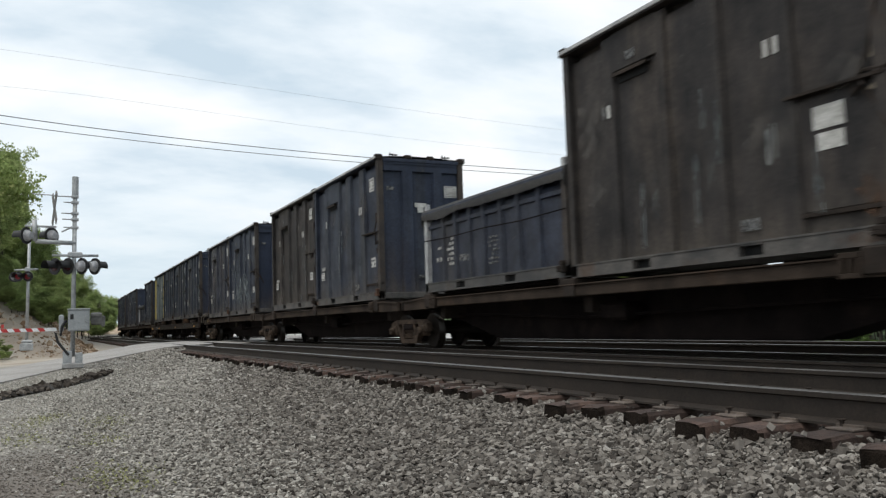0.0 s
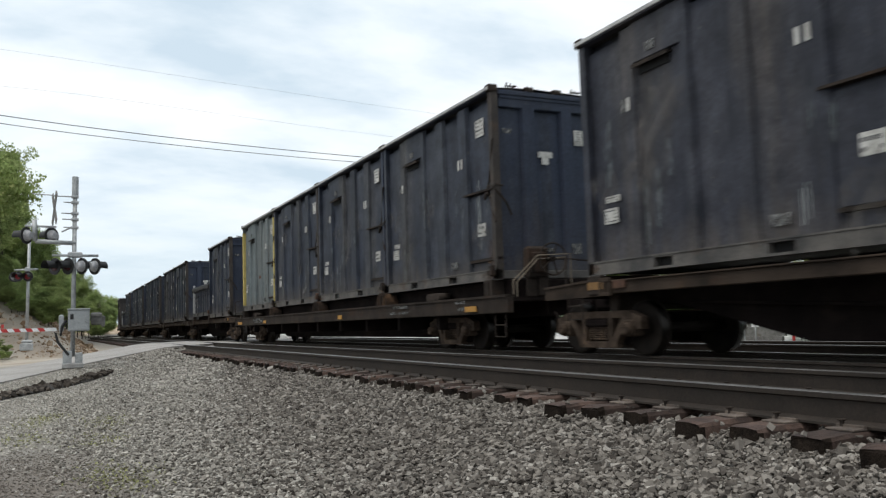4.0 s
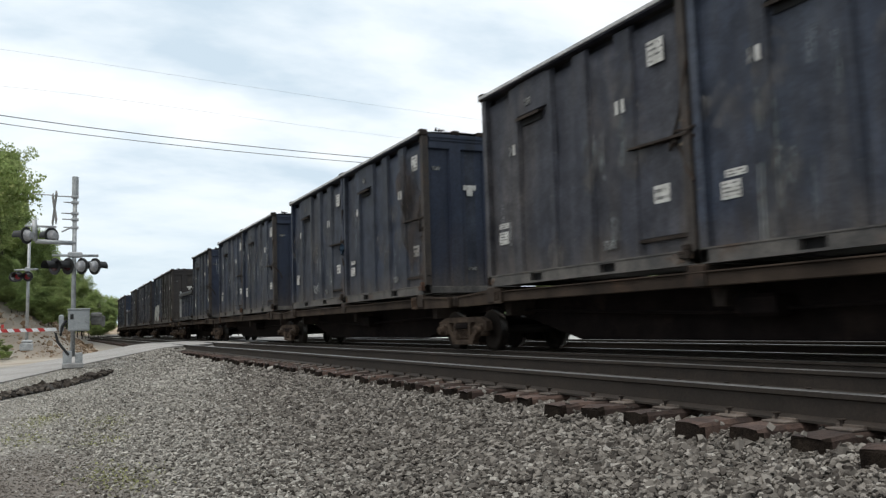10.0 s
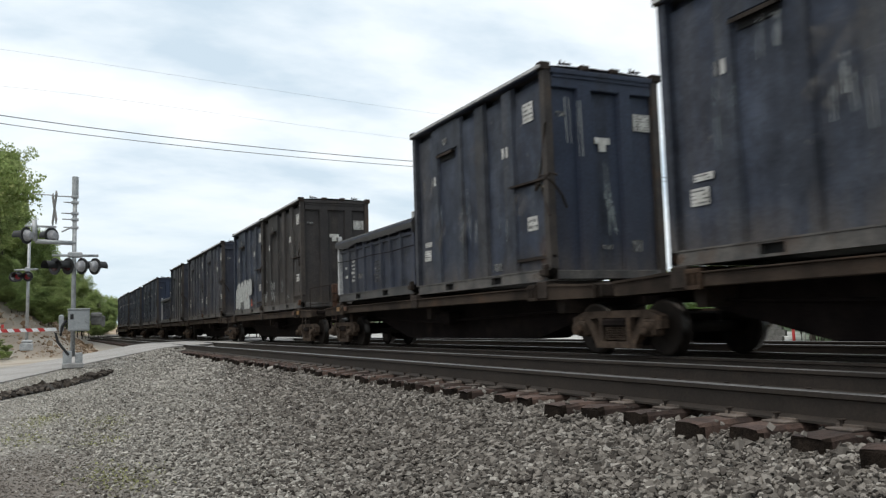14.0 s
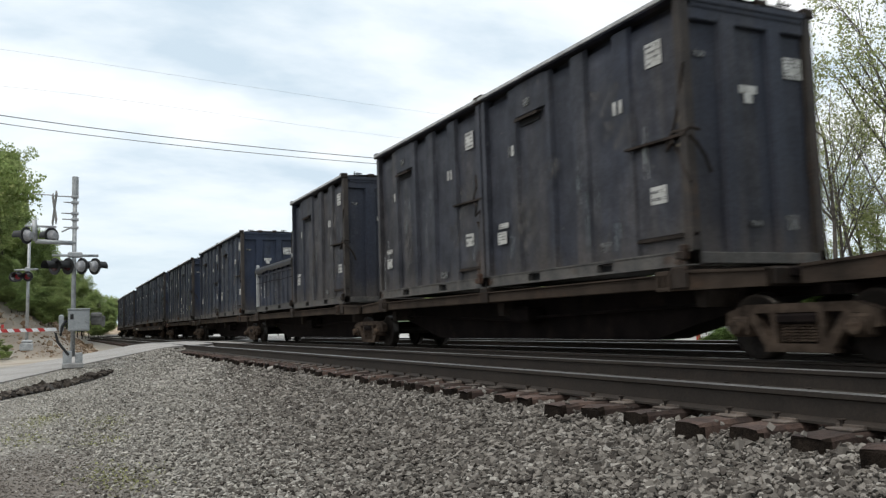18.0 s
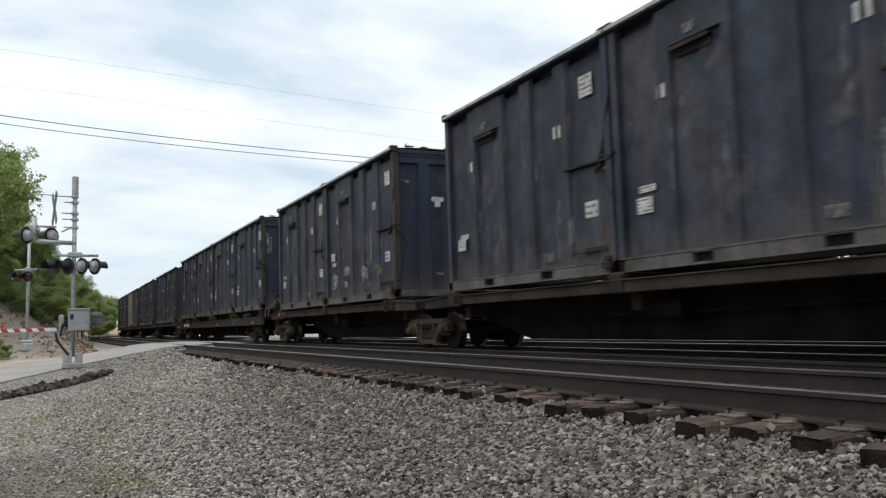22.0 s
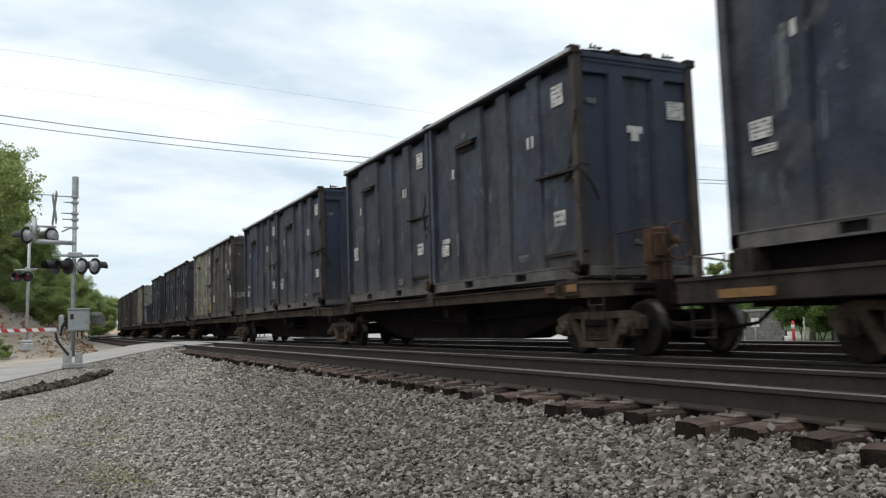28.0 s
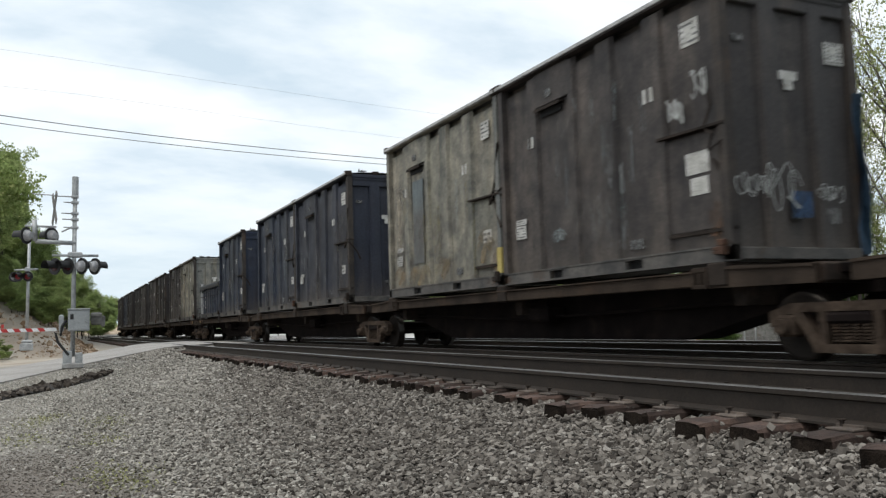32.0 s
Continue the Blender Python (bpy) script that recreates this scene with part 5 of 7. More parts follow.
            piece("graffiti", "q%d%d" % (seed, k), blob(w, hh, seed * 10 + k), m, base, (deep - 0.004, u, z), label="dark line inside a spray-painted shape")
        elif kind == "streak":
            piece("streak_mark", "sk%d%d" % (seed, k), streaks(w, hh, seed * 10 + k, rest[0]), m, base, (deep, u, z), label="long pale run-down lines")
        elif kind == "patch":
            on = any(abs(u - q) < w / 2 + e / 2 + 0.03 for q, e in RIBS)
            piece("paint_patch", "p%d%d" % (seed, k), placard(w, hh, 0, 1), m, base, (deep if on else wall - 0.035, u, z), label="brushed paint patch")
        elif kind == "smear":
            piece("rust_smear", "y%d%d" % (seed, k), smear(w, hh, seed * 10 + k), m, base, (deep, u, z), label="ochre rust smear")
        elif kind == "end_smear":
            piece("rubbed_patch", "eq%d%d" % (seed, k), smear(w, hh, seed * 10 + k), m, base, (u, 0.0, z), (0, 0, 90), "rubbed pale patch")
        elif kind == "end_streak":
            piece("streak_mark", "ek%d%d" % (seed, k), streaks(w, hh, seed * 10 + k, rest[0]), m, base, (u, 0.0, z), (0, 0, 90), "long pale run-down lines")
        elif kind == "end_scrawl":
            piece("graffiti", "g%d%d" % (seed, k), scrawl(w, hh, seed * 10 + k, rest[0], rest[1]), m, base, (u, 0.0, z), (0, 0, 90), "looping spray-paint strokes")
        elif kind == "end_patch":
            piece("paint_patch", "p%d%d" % (seed, k), placard(w, hh, 0, 1), m, base, (u, 0.0, z), (0, 0, 90), "brushed paint patch")
        elif kind == "post":
            def stripe(bm):
                box(bm, -0.008, 0.156, -0.081, 0.081, 0.0, hh)
            piece("post_stripe", "s%.1f" % hh, stripe, m, base, (-C_HALF - 0.002, u, z), label="yellow painted corner post")
    MOVERS.append((base, s_near, C_LEN, lift))
    return base


def side_frame(bm):
    """Cast truck side frame in (y, z), about 0.12 thick."""
    for poly in (((-1.12, 0.42), (-1.12, 0.60), (-0.80, 0.70), (0.80, 0.70), (1.12, 0.60), (1.12, 0.42), (0.98, 0.40), (0.95, 0.54), (0.74, 0.59), (-0.74, 0.59), (-0.95, 0.54), (-0.98, 0.40)),
                 ((-0.80, 0.60), (-0.66, 0.60), (-0.36, 0.22), (-0.50, 0.18)), ((0.66, 0.60), (0.80, 0.60), (0.50, 0.18), (0.36, 0.22)),
                 ((-0.50, 0.12), (-0.50, 0.22), (0.50, 0.22), (0.50, 0.12)), ((-0.40, 0.22), (-0.40, 0.60), (-0.30, 0.60), (-0.30, 0.22)), ((0.30, 0.22), (0.30, 0.60), (0.40, 0.60), (0.40, 0.22))):
        extrude_poly(bm, poly, -0.07, 0.07)
    for y in (-0.865, 0.865):
        box(bm, -0.10, 0.08, y - 0.13, y + 0.13, 0.30, 0.56, bevel=0.03)


def spring_coil(bm):
    path_tube(bm, [(0.055 * math.cos(a * 0.9), 0.055 * math.sin(a * 0.9), 0.235 + 0.0052 * a) for a in range(42)], 0.014, 5)


def bolster_end(bm):
    box(bm, -0.09, 0.09, -0.29, 0.29, 0.45, 0.58, bevel=0.03)
    box(bm, 0.05, 0.20, -0.55, 0.55, 0.16, 0.62, bevel=0.02)


def wheel_profile(bm):
    for sx in (-1, 1):
        p = [(0.055, 0.16), (0.06, 0.36), (0.07, 0.415), (-0.055, 0.425), (-0.065, 0.45), (-0.085, 0.45), (-0.088, 0.36), (-0.03, 0.34), (-0.025, 0.16)]
        prof = [(sx * a, r) for a, r in p]
        lathe(bm, prof, sx * 0.76, 0, 0, 28, [0, 0, 1, 0, 0, 0, 0, 0])
        for k in range(6):
            a = k * math.pi / 3
            box(bm, sx * 0.76 + sx * 0.045 - 0.006, sx * 0.76 + sx * 0.045 + 0.012, 0.25 * math.cos(a) - 0.025, 0.25 * math.cos(a) + 0.025, 0.25 * math.sin(a) - 0.025, 0.25 * math.sin(a) + 0.025)
    tube(bm, (-1.0, 0, 0), (1.0, 0, 0), 0.085, 0.085, 12)


def cap_shape(bm):
    tube(bm, (-0.13, 0, 0), (0.02, 0, 0), 0.09, 0.10, 12)
    for k in range(3):
        a = k * 2.09 + 0.5
        tube(bm, (-0.15, 0.055 * math.cos(a), 0.055 * math.sin(a)), (-0.12, 0.055 * math.cos(a), 0.055 * math.sin(a)), 0.018, 0.018, 6)


def make_bogie(parent, y, s):
    """Two wheelsets between side frames; y is its place on the car, s along the line."""
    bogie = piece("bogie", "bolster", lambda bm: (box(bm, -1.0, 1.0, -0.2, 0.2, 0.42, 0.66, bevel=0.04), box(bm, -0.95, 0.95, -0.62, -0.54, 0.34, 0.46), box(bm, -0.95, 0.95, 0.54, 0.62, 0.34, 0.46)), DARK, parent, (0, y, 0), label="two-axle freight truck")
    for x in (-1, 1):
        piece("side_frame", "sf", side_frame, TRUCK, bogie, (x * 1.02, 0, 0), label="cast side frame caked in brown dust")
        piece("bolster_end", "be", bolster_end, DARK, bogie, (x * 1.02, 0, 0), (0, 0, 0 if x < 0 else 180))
        for q in (-0.2, -0.067, 0.067, 0.2):
            piece("spring", "coil", spring_coil, TRUCK, bogie, (x * 1.02, q, 0))
        for a in (-0.865, 0.865):
            piece("axle_cap", "cap", cap_shape, TRUCK, bogie, (x * 1.10, a, 0.42), (0, 0, 0 if x < 0 else 180))
    for a in (-0.865, 0.865):
        w = piece("wheelset", "ws", wheel_profile, [WHEEL, TREAD], bogie, (0, a, 0.42), label="steel wheels on an axle")
        ROLLERS.append((w, s + a, a))
    return bogie


def brake_wheel(bm):
    n = 20
    ring = [(0.31 * math.cos(2 * math.pi * k / n), 0.0, 0.31 * math.sin(2 * math.pi * k / n)) for k in range(n + 1)]
    path_tube(bm, ring, 0.018, 5)
    for k in range(5):
        a = k * 2 * math.pi / 5
        tube(bm, (0, 0.02, 0), (0.31 * math.cos(a), 0, 0.31 * math.sin(a)), 0.014, 0.014, 5)
    tube(bm, (0, -0.03, 0), (0, 0.14, 0), 0.05, 0.05, 8)


def end_rails(bm):
    path_tube(bm, [(-1.25, 0, 0.0), (-1.25, 0, 0.30), (-0.70, 0, 0.78), (0.05, 0, 0.82), (0.05, 0, 0.0)], 0.016, 5)
    path_tube(bm, [(-1.1, 0.12, 0.0), (-1.1, 0.12, 0.28), (-0.62, 0.12, 0.72), (0.0, 0.12, 0.76)], 0.016, 5)
    path_tube(bm, [(0.3, 0, 0.25), (1.2, 0, 0.35), (1.2, 0, 0.0)], 0.016, 5)


def unit_rails(bm):
    path_tube(bm, [(-1.10, 0, 0.0), (-1.10, 0, 0.80), (-0.55, 0, 0.90), (-0.02, 0, 0.98), (-0.02, 0, 0.0)], 0.018, 5)
    path_tube(bm, [(-1.08, 0.02, 0.26), (-0.42, 0.02, 0.30), (-0.42, 0.02, 0.0)], 0.015, 5)
    path_tube(bm, [(0.45, 0, 0.0), (0.45, 0, 0.46), (1.20, 0, 0.52), (1.20, 0, 0.0)], 0.016, 5)


def brake_stand(bm):
    box(bm, -0.10, 0.10, 0.04, 0.20, 0.0, 0.80, bevel=0.03)
    box(bm, -0.34, 0.10, 0.02, 0.22, 0.34, 0.98, bevel=0.05)
    box(bm, -0.27, 0.03, -0.03, 0.02, 0.46, 0.86, bevel=0.02)
    box(bm, -0.36, -0.14, 0.08, 0.11, 0.02, 0.50)
    tube(bm, (0.06, 0.06, 0.0), (0.06, 0.02, -0.35), 0.02, 0.02, 6)


def stirrup(bm):
    path_tube(bm, [(0, -0.2, 0.0), (0, -0.2, -0.42), (0, 0.2, -0.42), (0, 0.2, 0.0)], 0.016, 5)
    path_tube(bm, [(0, -0.2, -0.2), (0, 0.2, -0.2)], 0.014, 5)


def coupler(bm):
    box(bm, -0.14, 0.14, -0.75, 0.0, 0.74, 0.98, bevel=0.04)
    box(bm, -0.22, 0.22, -0.92, -0.70, 0.70, 1.02, bevel=0.06)
    path_tube(bm, [(-0.45, -0.05, 0.72), (-0.5, -0.5, 0.45), (-0.3, -0.9, 0.38), (-0.1, -1.0, 0.42)], 0.03, 6)


def make_unit(s_near, s_far, lead_joint, trail_joint, seed, rests=()):
    """One unit of an articulated spine car under two containers. Joints: 'truck' shared here, 'next' shared by the next unit, 'end' coupled end."""
    half = (s_far - s_near) / 2
    car = thing("spine_car", (0, 0, 0), "low spine flatcar caked in brown dust under the containers", "railway wagon", "flatcars of the train")
    lo, hi = -half - (1.5 if lead_joint != "end" else 0.9), half + (1.5 if trail_joint != "end" else 0.9)
    a, b = -half - 0.75 + (1.6 if lead_joint == "end" else 0.0), half + 0.75 - (1.6 if trail_joint == "end" else 0.0)

    def sill(bm):
        for y0, y1, z0, z1, hx in ((a + 2.7, b - 2.7, 0.22, 1.18, 0.36),):
            box(bm, -hx, hx, y0, y1, z0, z1, bevel=0.02)
        extrude_poly(bm, ((a + 0.2, 0.80), (a + 2.7, 0.22), (a + 2.7, 1.18), (lo + 0.1, 1.18), (lo + 0.1, 0.80)), -0.36, 0.36)
        extrude_poly(bm, ((b - 2.7, 0.22), (b - 0.2, 0.80), (hi - 0.1, 0.80), (hi - 0.1, 1.18), (b - 2.7, 1.18)), -0.36, 0.36)
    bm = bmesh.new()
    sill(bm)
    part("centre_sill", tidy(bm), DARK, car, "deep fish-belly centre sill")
    for x in (-1, 1):
        bm = bmesh.new()
        box(bm, x * 1.20 - 0.05, x * 1.20 + 0.05, -half + 0.42, half - 0.42, 0.965, 1.150, bevel=0.012)
        box(bm, x * 1.21 - 0.08, x * 1.21 + 0.08, -half + 0.42, half - 0.42, 1.145, 1.168, bevel=0.006)
        part("side_sill", tidy(bm), SILL, car, "dusty brown side sill")
    for y in (-half + 0.25, -0.02, half - 0.25):
        bm = bmesh.new()
        box(bm, -1.285, 1.285, y - 0.16, y + 0.16, 0.955, 1.262, bevel=0.02)
        extrude_poly(bm, ((y - 0.1, 0.7), (y + 0.1, 0.7), (y + 0.14, 0.95), (y - 0.14, 0.95)), -0.9, 0.9)
        part("cross_arm", tidy(bm), FRAME, car)
    for (y0, top), (y1, _) in zip(rests[::2], rests[1::2]):
        bm = bmesh.new()
        box(bm, -0.92, 0.92, y0 + 0.16, y1 - 0.16, 1.235, top, bevel=0.01)
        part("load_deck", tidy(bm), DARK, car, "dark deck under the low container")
    for y, top in rests:
        for x in (-1, 1):
            piece("pedestal", "rest%.2f" % top, lambda bm: box(bm, -0.09, 0.09, -0.10, 0.10, 1.14, top, bevel=0.012), FRAME, car, (x * 1.14, y, 0), label="short steel corner pedestal")

    def bracket(bm):
        for y0, y1, z0, z1 in ((-0.14, 0.14, 0.93, 0.99), (-0.14, 0.14, 1.15, 1.215), (-0.14, -0.09, 0.99, 1.15), (-0.025, 0.025, 0.99, 1.15), (0.09, 0.14, 0.99, 1.15)):
            box(bm, -0.03, 0.03, y0, y1, z0, z1, bevel=0.006)
    for y in (-half + 0.55, half - 0.55):
        for x in (-1, 1):
            piece("end_bracket", "brk", bracket, SILL, car, (x * 1.285, y, 0), label="slotted dusty steel corner bracket")
    for y0, y1, ye in ((lo + 0.15, -half - 0.05, lo + 0.2), (half + 0.05, hi - 0.15, hi - 0.45)):
        bm = bmesh.new()
        box(bm, -0.9, 0.9, y0, y1, 1.02, 1.15, bevel=0.02)
        part("end_platform", tidy(bm), DARK, car)
        bm = bmesh.new()
        box(bm, -1.15, 1.15, ye, ye + 0.25, 0.92, 1.16, bevel=0.03)
        part("end_beam", tidy(bm), SILL_RED if y0 > 0 and s_near == 213.0 else FRAME, car)
    for sgn in (-1, 1):
        for x in (-1, 1):
            bm = bmesh.new()
            y0, y1, y2 = sgn * (half - 0.46), sgn * (half + 0.1), sgn * (half + 1.25)
            extrude_poly(bm, ((y0, 0.935), (y0, 1.20), (y1, 1.205), (y2, 1.13), (y2, 0.92), (y1, 0.93)), x * 1.22 - 0.03, x * 1.22 + 0.03)
            extrude_poly(bm, ((y0, 1.18), (y0, 1.215), (y2, 1.145), (y2, 1.11)), x * 1.19 - 0.09, x * 1.19 + 0.09)
            part("end_plate", tidy(bm), SILL_RED if sgn > 0 and s_near == 213.0 else SILL, car, "dusty steel end plate")
    bm = bmesh.new()
    path_tube(bm, [(-0.55, a + 1.0, 0.75), (-0.62, 0.4, 0.62), (-0.55, b - 0.8, 0.8)], 0.025, 6)
    box(bm, -0.8, -0.45, -0.9, -0.2, 0.55, 0.85, bevel=0.05)
    part("brake_pipe", tidy(bm), DARK, car, "air pipe and brake cylinder")
    if lead_joint == "end":
        make_bogie(car, -half - 0.1, s_near - 0.1)
    if lead_joint == "truck":
        make_bogie(car, -half - 1.52, s_near - 1.52)
    if trail_joint == "end":
        make_bogie(car, half + 0.0, s_far)
    for joint, y, turn in ((lead_joint, lo + 0.1, 0), (trail_joint, hi - 0.1, 180)):
        if joint == "end":
            piece("coupler", "coup", coupler, DARK, car, (0, y, 0.0), (0, 0, turn))
            piece("handrail", "urails", unit_rails, RUST if seed % 2 else FRAME, car, (0, y + (0.15 if not turn else -0.15), 1.10), (0, 0, 0) if not turn else (0, 0, 180), "bent end handrail")
            st = piece("brake_stand", "stand", brake_stand, RUST, car, (0.1, y + (0.25 if not turn else -0.25), 1.10), (0, 0, turn), "rusty hand-brake stand")
            piece("brake_wheel", "bwheel", brake_wheel, RUST, st, (0.14, -0.10, 0.72), label="spoked hand-brake wheel")
            for x in (-1.24, 1.24):
                piece("stirrup", "stir", stirrup, GALV if seed % 2 else FRAME, car, (x, y + (0.45 if not turn else -0.45), 1.0), label="stirrup step")
            for x, w, m in ((-1.295, 0.40, AMBER), (-1.294, 0.30, RUST)):
                piece("reflector", "ref%.1f" % w, placard(w, 0.12, 0, 1), m, car, (x, y + (1.1 if m is AMBER else 1.7) * (1 if not turn else -1), 1.10), label="amber reflector strip")
    MOVERS.append((car, s_near, s_far - s_near, ZT, True))


def make_long_flat(s_near, s_far, seed):
    """A long flatcar under four containers, on its own two trucks."""
    half = (s_far - s_near) / 2
    car = thing("long_flatcar", (0, 0, 0), "long dark-brown flatcar carrying four containers on pedestals", "railway wagon", "flatcars of the train")
    lo, hi = -half - 0.75, half + 0.75
    for x in (-1, 1):
        bm = bmesh.new()
        box(bm, x * 1.38 - 0.06, x * 1.38 + 0.06, lo, hi, 0.74, 1.075, bevel=0.015)
        box(bm, x * 1.38 - 0.09, x * 1.38 + 0.09, lo, hi, 1.04, 1.085)
        tape = AMBER_CLEAN if s_near < 100 else AMBER
        ss = part("side_sill", tidy(bm), FRAME, car, "deep dusty side sill")
        if x < 0:
            for k, (y, w, m) in enumerate(((-half + 0.7, 0.5, tape), (-half + 9.1, 0.35, tape), (half - 5.3, 0.46, tape), (half - 0.5, 0.9, tape))):
                piece("reflector", "fr%.2f" % w, placard(w, 0.11, 0, 1), m, ss, (-1.474, y, 0.85), label="amber reflector strip")
            for k, (y, w) in enumerate(((-half + 4.6, 1.3), (half - 4.05, 1.9), (-half + 1.2, 0.5))):
                piece("lettering", "fl%d%d" % (seed, k), lettering(w, 0.30 if k == 1 else 0.26, 1 if k == 1 else 2, seed + k), PLATE if k == 1 and s_near > 100 else PLATE_DIM, ss, (-1.474, y, 0.93), label="pale painted lettering")
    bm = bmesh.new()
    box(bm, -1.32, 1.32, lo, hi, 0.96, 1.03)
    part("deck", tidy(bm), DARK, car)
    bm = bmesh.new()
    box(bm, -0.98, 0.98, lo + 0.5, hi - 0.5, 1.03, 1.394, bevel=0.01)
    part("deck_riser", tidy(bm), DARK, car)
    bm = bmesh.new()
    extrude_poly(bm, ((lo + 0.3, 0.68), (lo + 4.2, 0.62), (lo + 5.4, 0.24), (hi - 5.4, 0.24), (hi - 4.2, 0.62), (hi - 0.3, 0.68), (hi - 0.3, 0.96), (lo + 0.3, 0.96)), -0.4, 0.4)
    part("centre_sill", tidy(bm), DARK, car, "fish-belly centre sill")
    for k in range(5):
        y = -half + k * (2 * half) / 4
        y = min(max(y, -half + 0.3), half - 0.3)

        def pedestal(bm):
            extrude_poly(bm, [(0.40 * math.cos(a * math.pi / 10), min(0.41 * math.sin(a * math.pi / 10), 0.369)) for a in range(11)], -0.16, 0.16)
            for q in (-0.2, 0.0, 0.2):
                box(bm, -0.18, -0.155, q - 0.03, q + 0.03, 0.02, 0.30)
        def corner_post(bm):
            box(bm, -0.14, 0.14, -0.16, 0.16, 0.0, 0.369, bevel=0.015)
            box(bm, -0.16, -0.13, -0.05, 0.05, 0.0, 0.34)
        for x in (-1, 1):
            if k in (0, 4):
                piece("pedestal", "cpost", corner_post, FRAME, car, (x * 1.14, y, 1.04), label="dusty steel corner pedestal")
                continue
            piece("pedestal", "ped", pedestal, PEDESTAL, car, (x * 1.2, y, 1.04), label="ribbed steel pedestal")
    for y in (-half + 2.85, -half + 20.98):
        def bundle(bm):
            for q in range(4):
                tube(bm, (-0.15, -0.3 + 0.17 * q, 0.08), (0.15, -0.3 + 0.17 * q, 0.08), 0.085, 0.085, 10)
        piece("roller_lock", "bun", bundle, FRAME, car, (-1.2, y, 1.09), label="stowed round locking blocks")
    for k in range(9):
        y = lo + 3.4 + k * (hi - lo - 6.8) / 8
        bm = bmesh.new()
        extrude_poly(bm, ((y - 0.08, 0.44), (y + 0.08, 0.44), (y + 0.08, 0.96), (y - 0.08, 0.96)), -1.3, 1.3)
        part("cross_bearer", tidy(bm), DARK, car)
    make_bogie(car, -half + 2.45, s_near + 2.45)
    make_bogie(car, half - 2.45, s_far - 2.45)
    for y, turn in ((lo, 0), (hi, 180)):
        piece("coupler", "coup", coupler, DARK, car, (0, y, 0.0), (0, 0, turn))
        piece("handrail", "rails", end_rails, TAN, car, (0, y + (0.1 if not turn else -0.1), 1.04), (0, 0, turn), "bent end handrail")
        for x in (-1.38, 1.38):
            piece("stirrup", "stir", stirrup, FRAME, car, (x, y + (0.4 if not turn else -0.4), 0.72), label="stirrup step")
    st = piece("brake_stand", "stand", brake_stand, FRAME, car, (-0.45, lo + 0.25, 1.04), label="rusty hand-brake stand")
    piece("brake_wheel", "bwheel", brake_wheel, FRAME, st, (0.14, -0.10, 0.72), label="spoked hand-brake wheel")
    MOVERS.append((car, s_near, s_far - s_near, ZT, True))


PAINTS = {"n": (NAVY, "dirty navy-blue ribbed steel waste container"), "u": (BLUE, "dirty blue ribbed steel waste container"), "k": (BLACK, "dusty charcoal ribbed steel waste container"),
          "b": (BROWN, "brown-dusted dark steel waste container"), "d": (DUSK, "dark brown-black ribbed steel waste container"), "g": (GREY, "light grey steel container with yellow corner posts"), "o": (OLIVE, "weathered grey-green steel container with rust stains")}
LOW_WORDS = "low navy open-top container under a black tarpaulin"
WHITE_TAG = [("scrawl", 3.9, 0.95, 1.3, 1.0, CHALK, 5, 0.04), ("scrawl", 2.9, 1.0, 1.5, 1.5, CHALK, 5, 0.045), ("scrawl", 1.85, 1.0, 1.1, 1.5, CHALK, 6, 0.045), ("scrawl", 2.2, 1.45, 1.4, 0.5, CHALK, 3, 0.045), ("streak", 3.75, 2.0, 0.7, 2.9, CHALK, 4), ("streak", 4.55, 2.1, 0.5, 2.2, CHALK, 3), ("streak", 1.6, 2.5, 0.9, 1.4, CHALK, 4), ("streak", 3.1, 0.7, 1.8, 1.3, CHALK, 5), ("streak", 1.0, 0.9, 0.7, 0.9, CHALK, 4)]
SMALL_TAGS = [("scrawl", 5.04, 0.76, 0.66, 0.34, SILVER, 8, 0.018), ("scrawl", 5.08, 0.56, 0.55, 0.20, SILVER, 6, 0.016), ("streak", 4.99, 0.36, 0.2, 0.4, CHALK, 2), ("scrawl", 3.87, 0.96, 0.56, 0.30, SILVER, 7, 0.018), ("scrawl", 3.98, 0.56, 0.40, 0.24, SILVER, 5, 0.018), ("mark5", 0, 0.5, 0, 0, None), ("streak", 2.6, 1.0, 1.5, 1.2, CHALK, 4), ("scrawl", 2.35, 0.78, 0.55, 0.42, SILVER, 6, 0.018), ("scrawl", 1.25, 0.80, 0.62, 0.34, CHALK_Y, 7, 0.024)]
SILVER_TAG = [(k, u, z, w, h, m) for u, z, w, h in ((5.38, 0.72, 0.42, 0.90), (4.82, 0.84, 0.66, 1.20), (4.14, 1.00, 0.72, 0.92), (3.46, 1.04, 0.66, 0.96), (2.90, 1.02, 0.52, 0.92), (2.42, 1.16, 0.56, 0.72)) for k, m in (("shade", SHADE_GREY), ("blob", SILVER))]
SILVER_TAG += [("blob", 3.40, 0.42, 0.72, 0.42, SILVER), ("blob", 2.80, 0.46, 0.52, 0.52, SILVER), ("blob", 4.08, 0.40, 0.60, 0.36, SHADE_GREY), ("patch", 5.78, 0.38, 0.22, 0.48, PAINT_R), ("blob", 3.10, 0.80, 0.20, 0.26, PAINT_R), ("blob", 2.14, 0.46, 0.26, 0.34, PAINT_R), ("mark5", 0, 0.22, 0, 0, None)]
SILVER_TAG += [("cut", u, z, 0.035, h, PRINT) for u, z, h in ((4.80, 0.62, 0.60), (4.18, 0.84, 0.40), (4.02, 0.84, 0.36), (3.44, 1.02, 0.46), (2.90, 0.92, 0.40), (2.38, 1.30, 0.22), (5.36, 0.62, 0.34))]
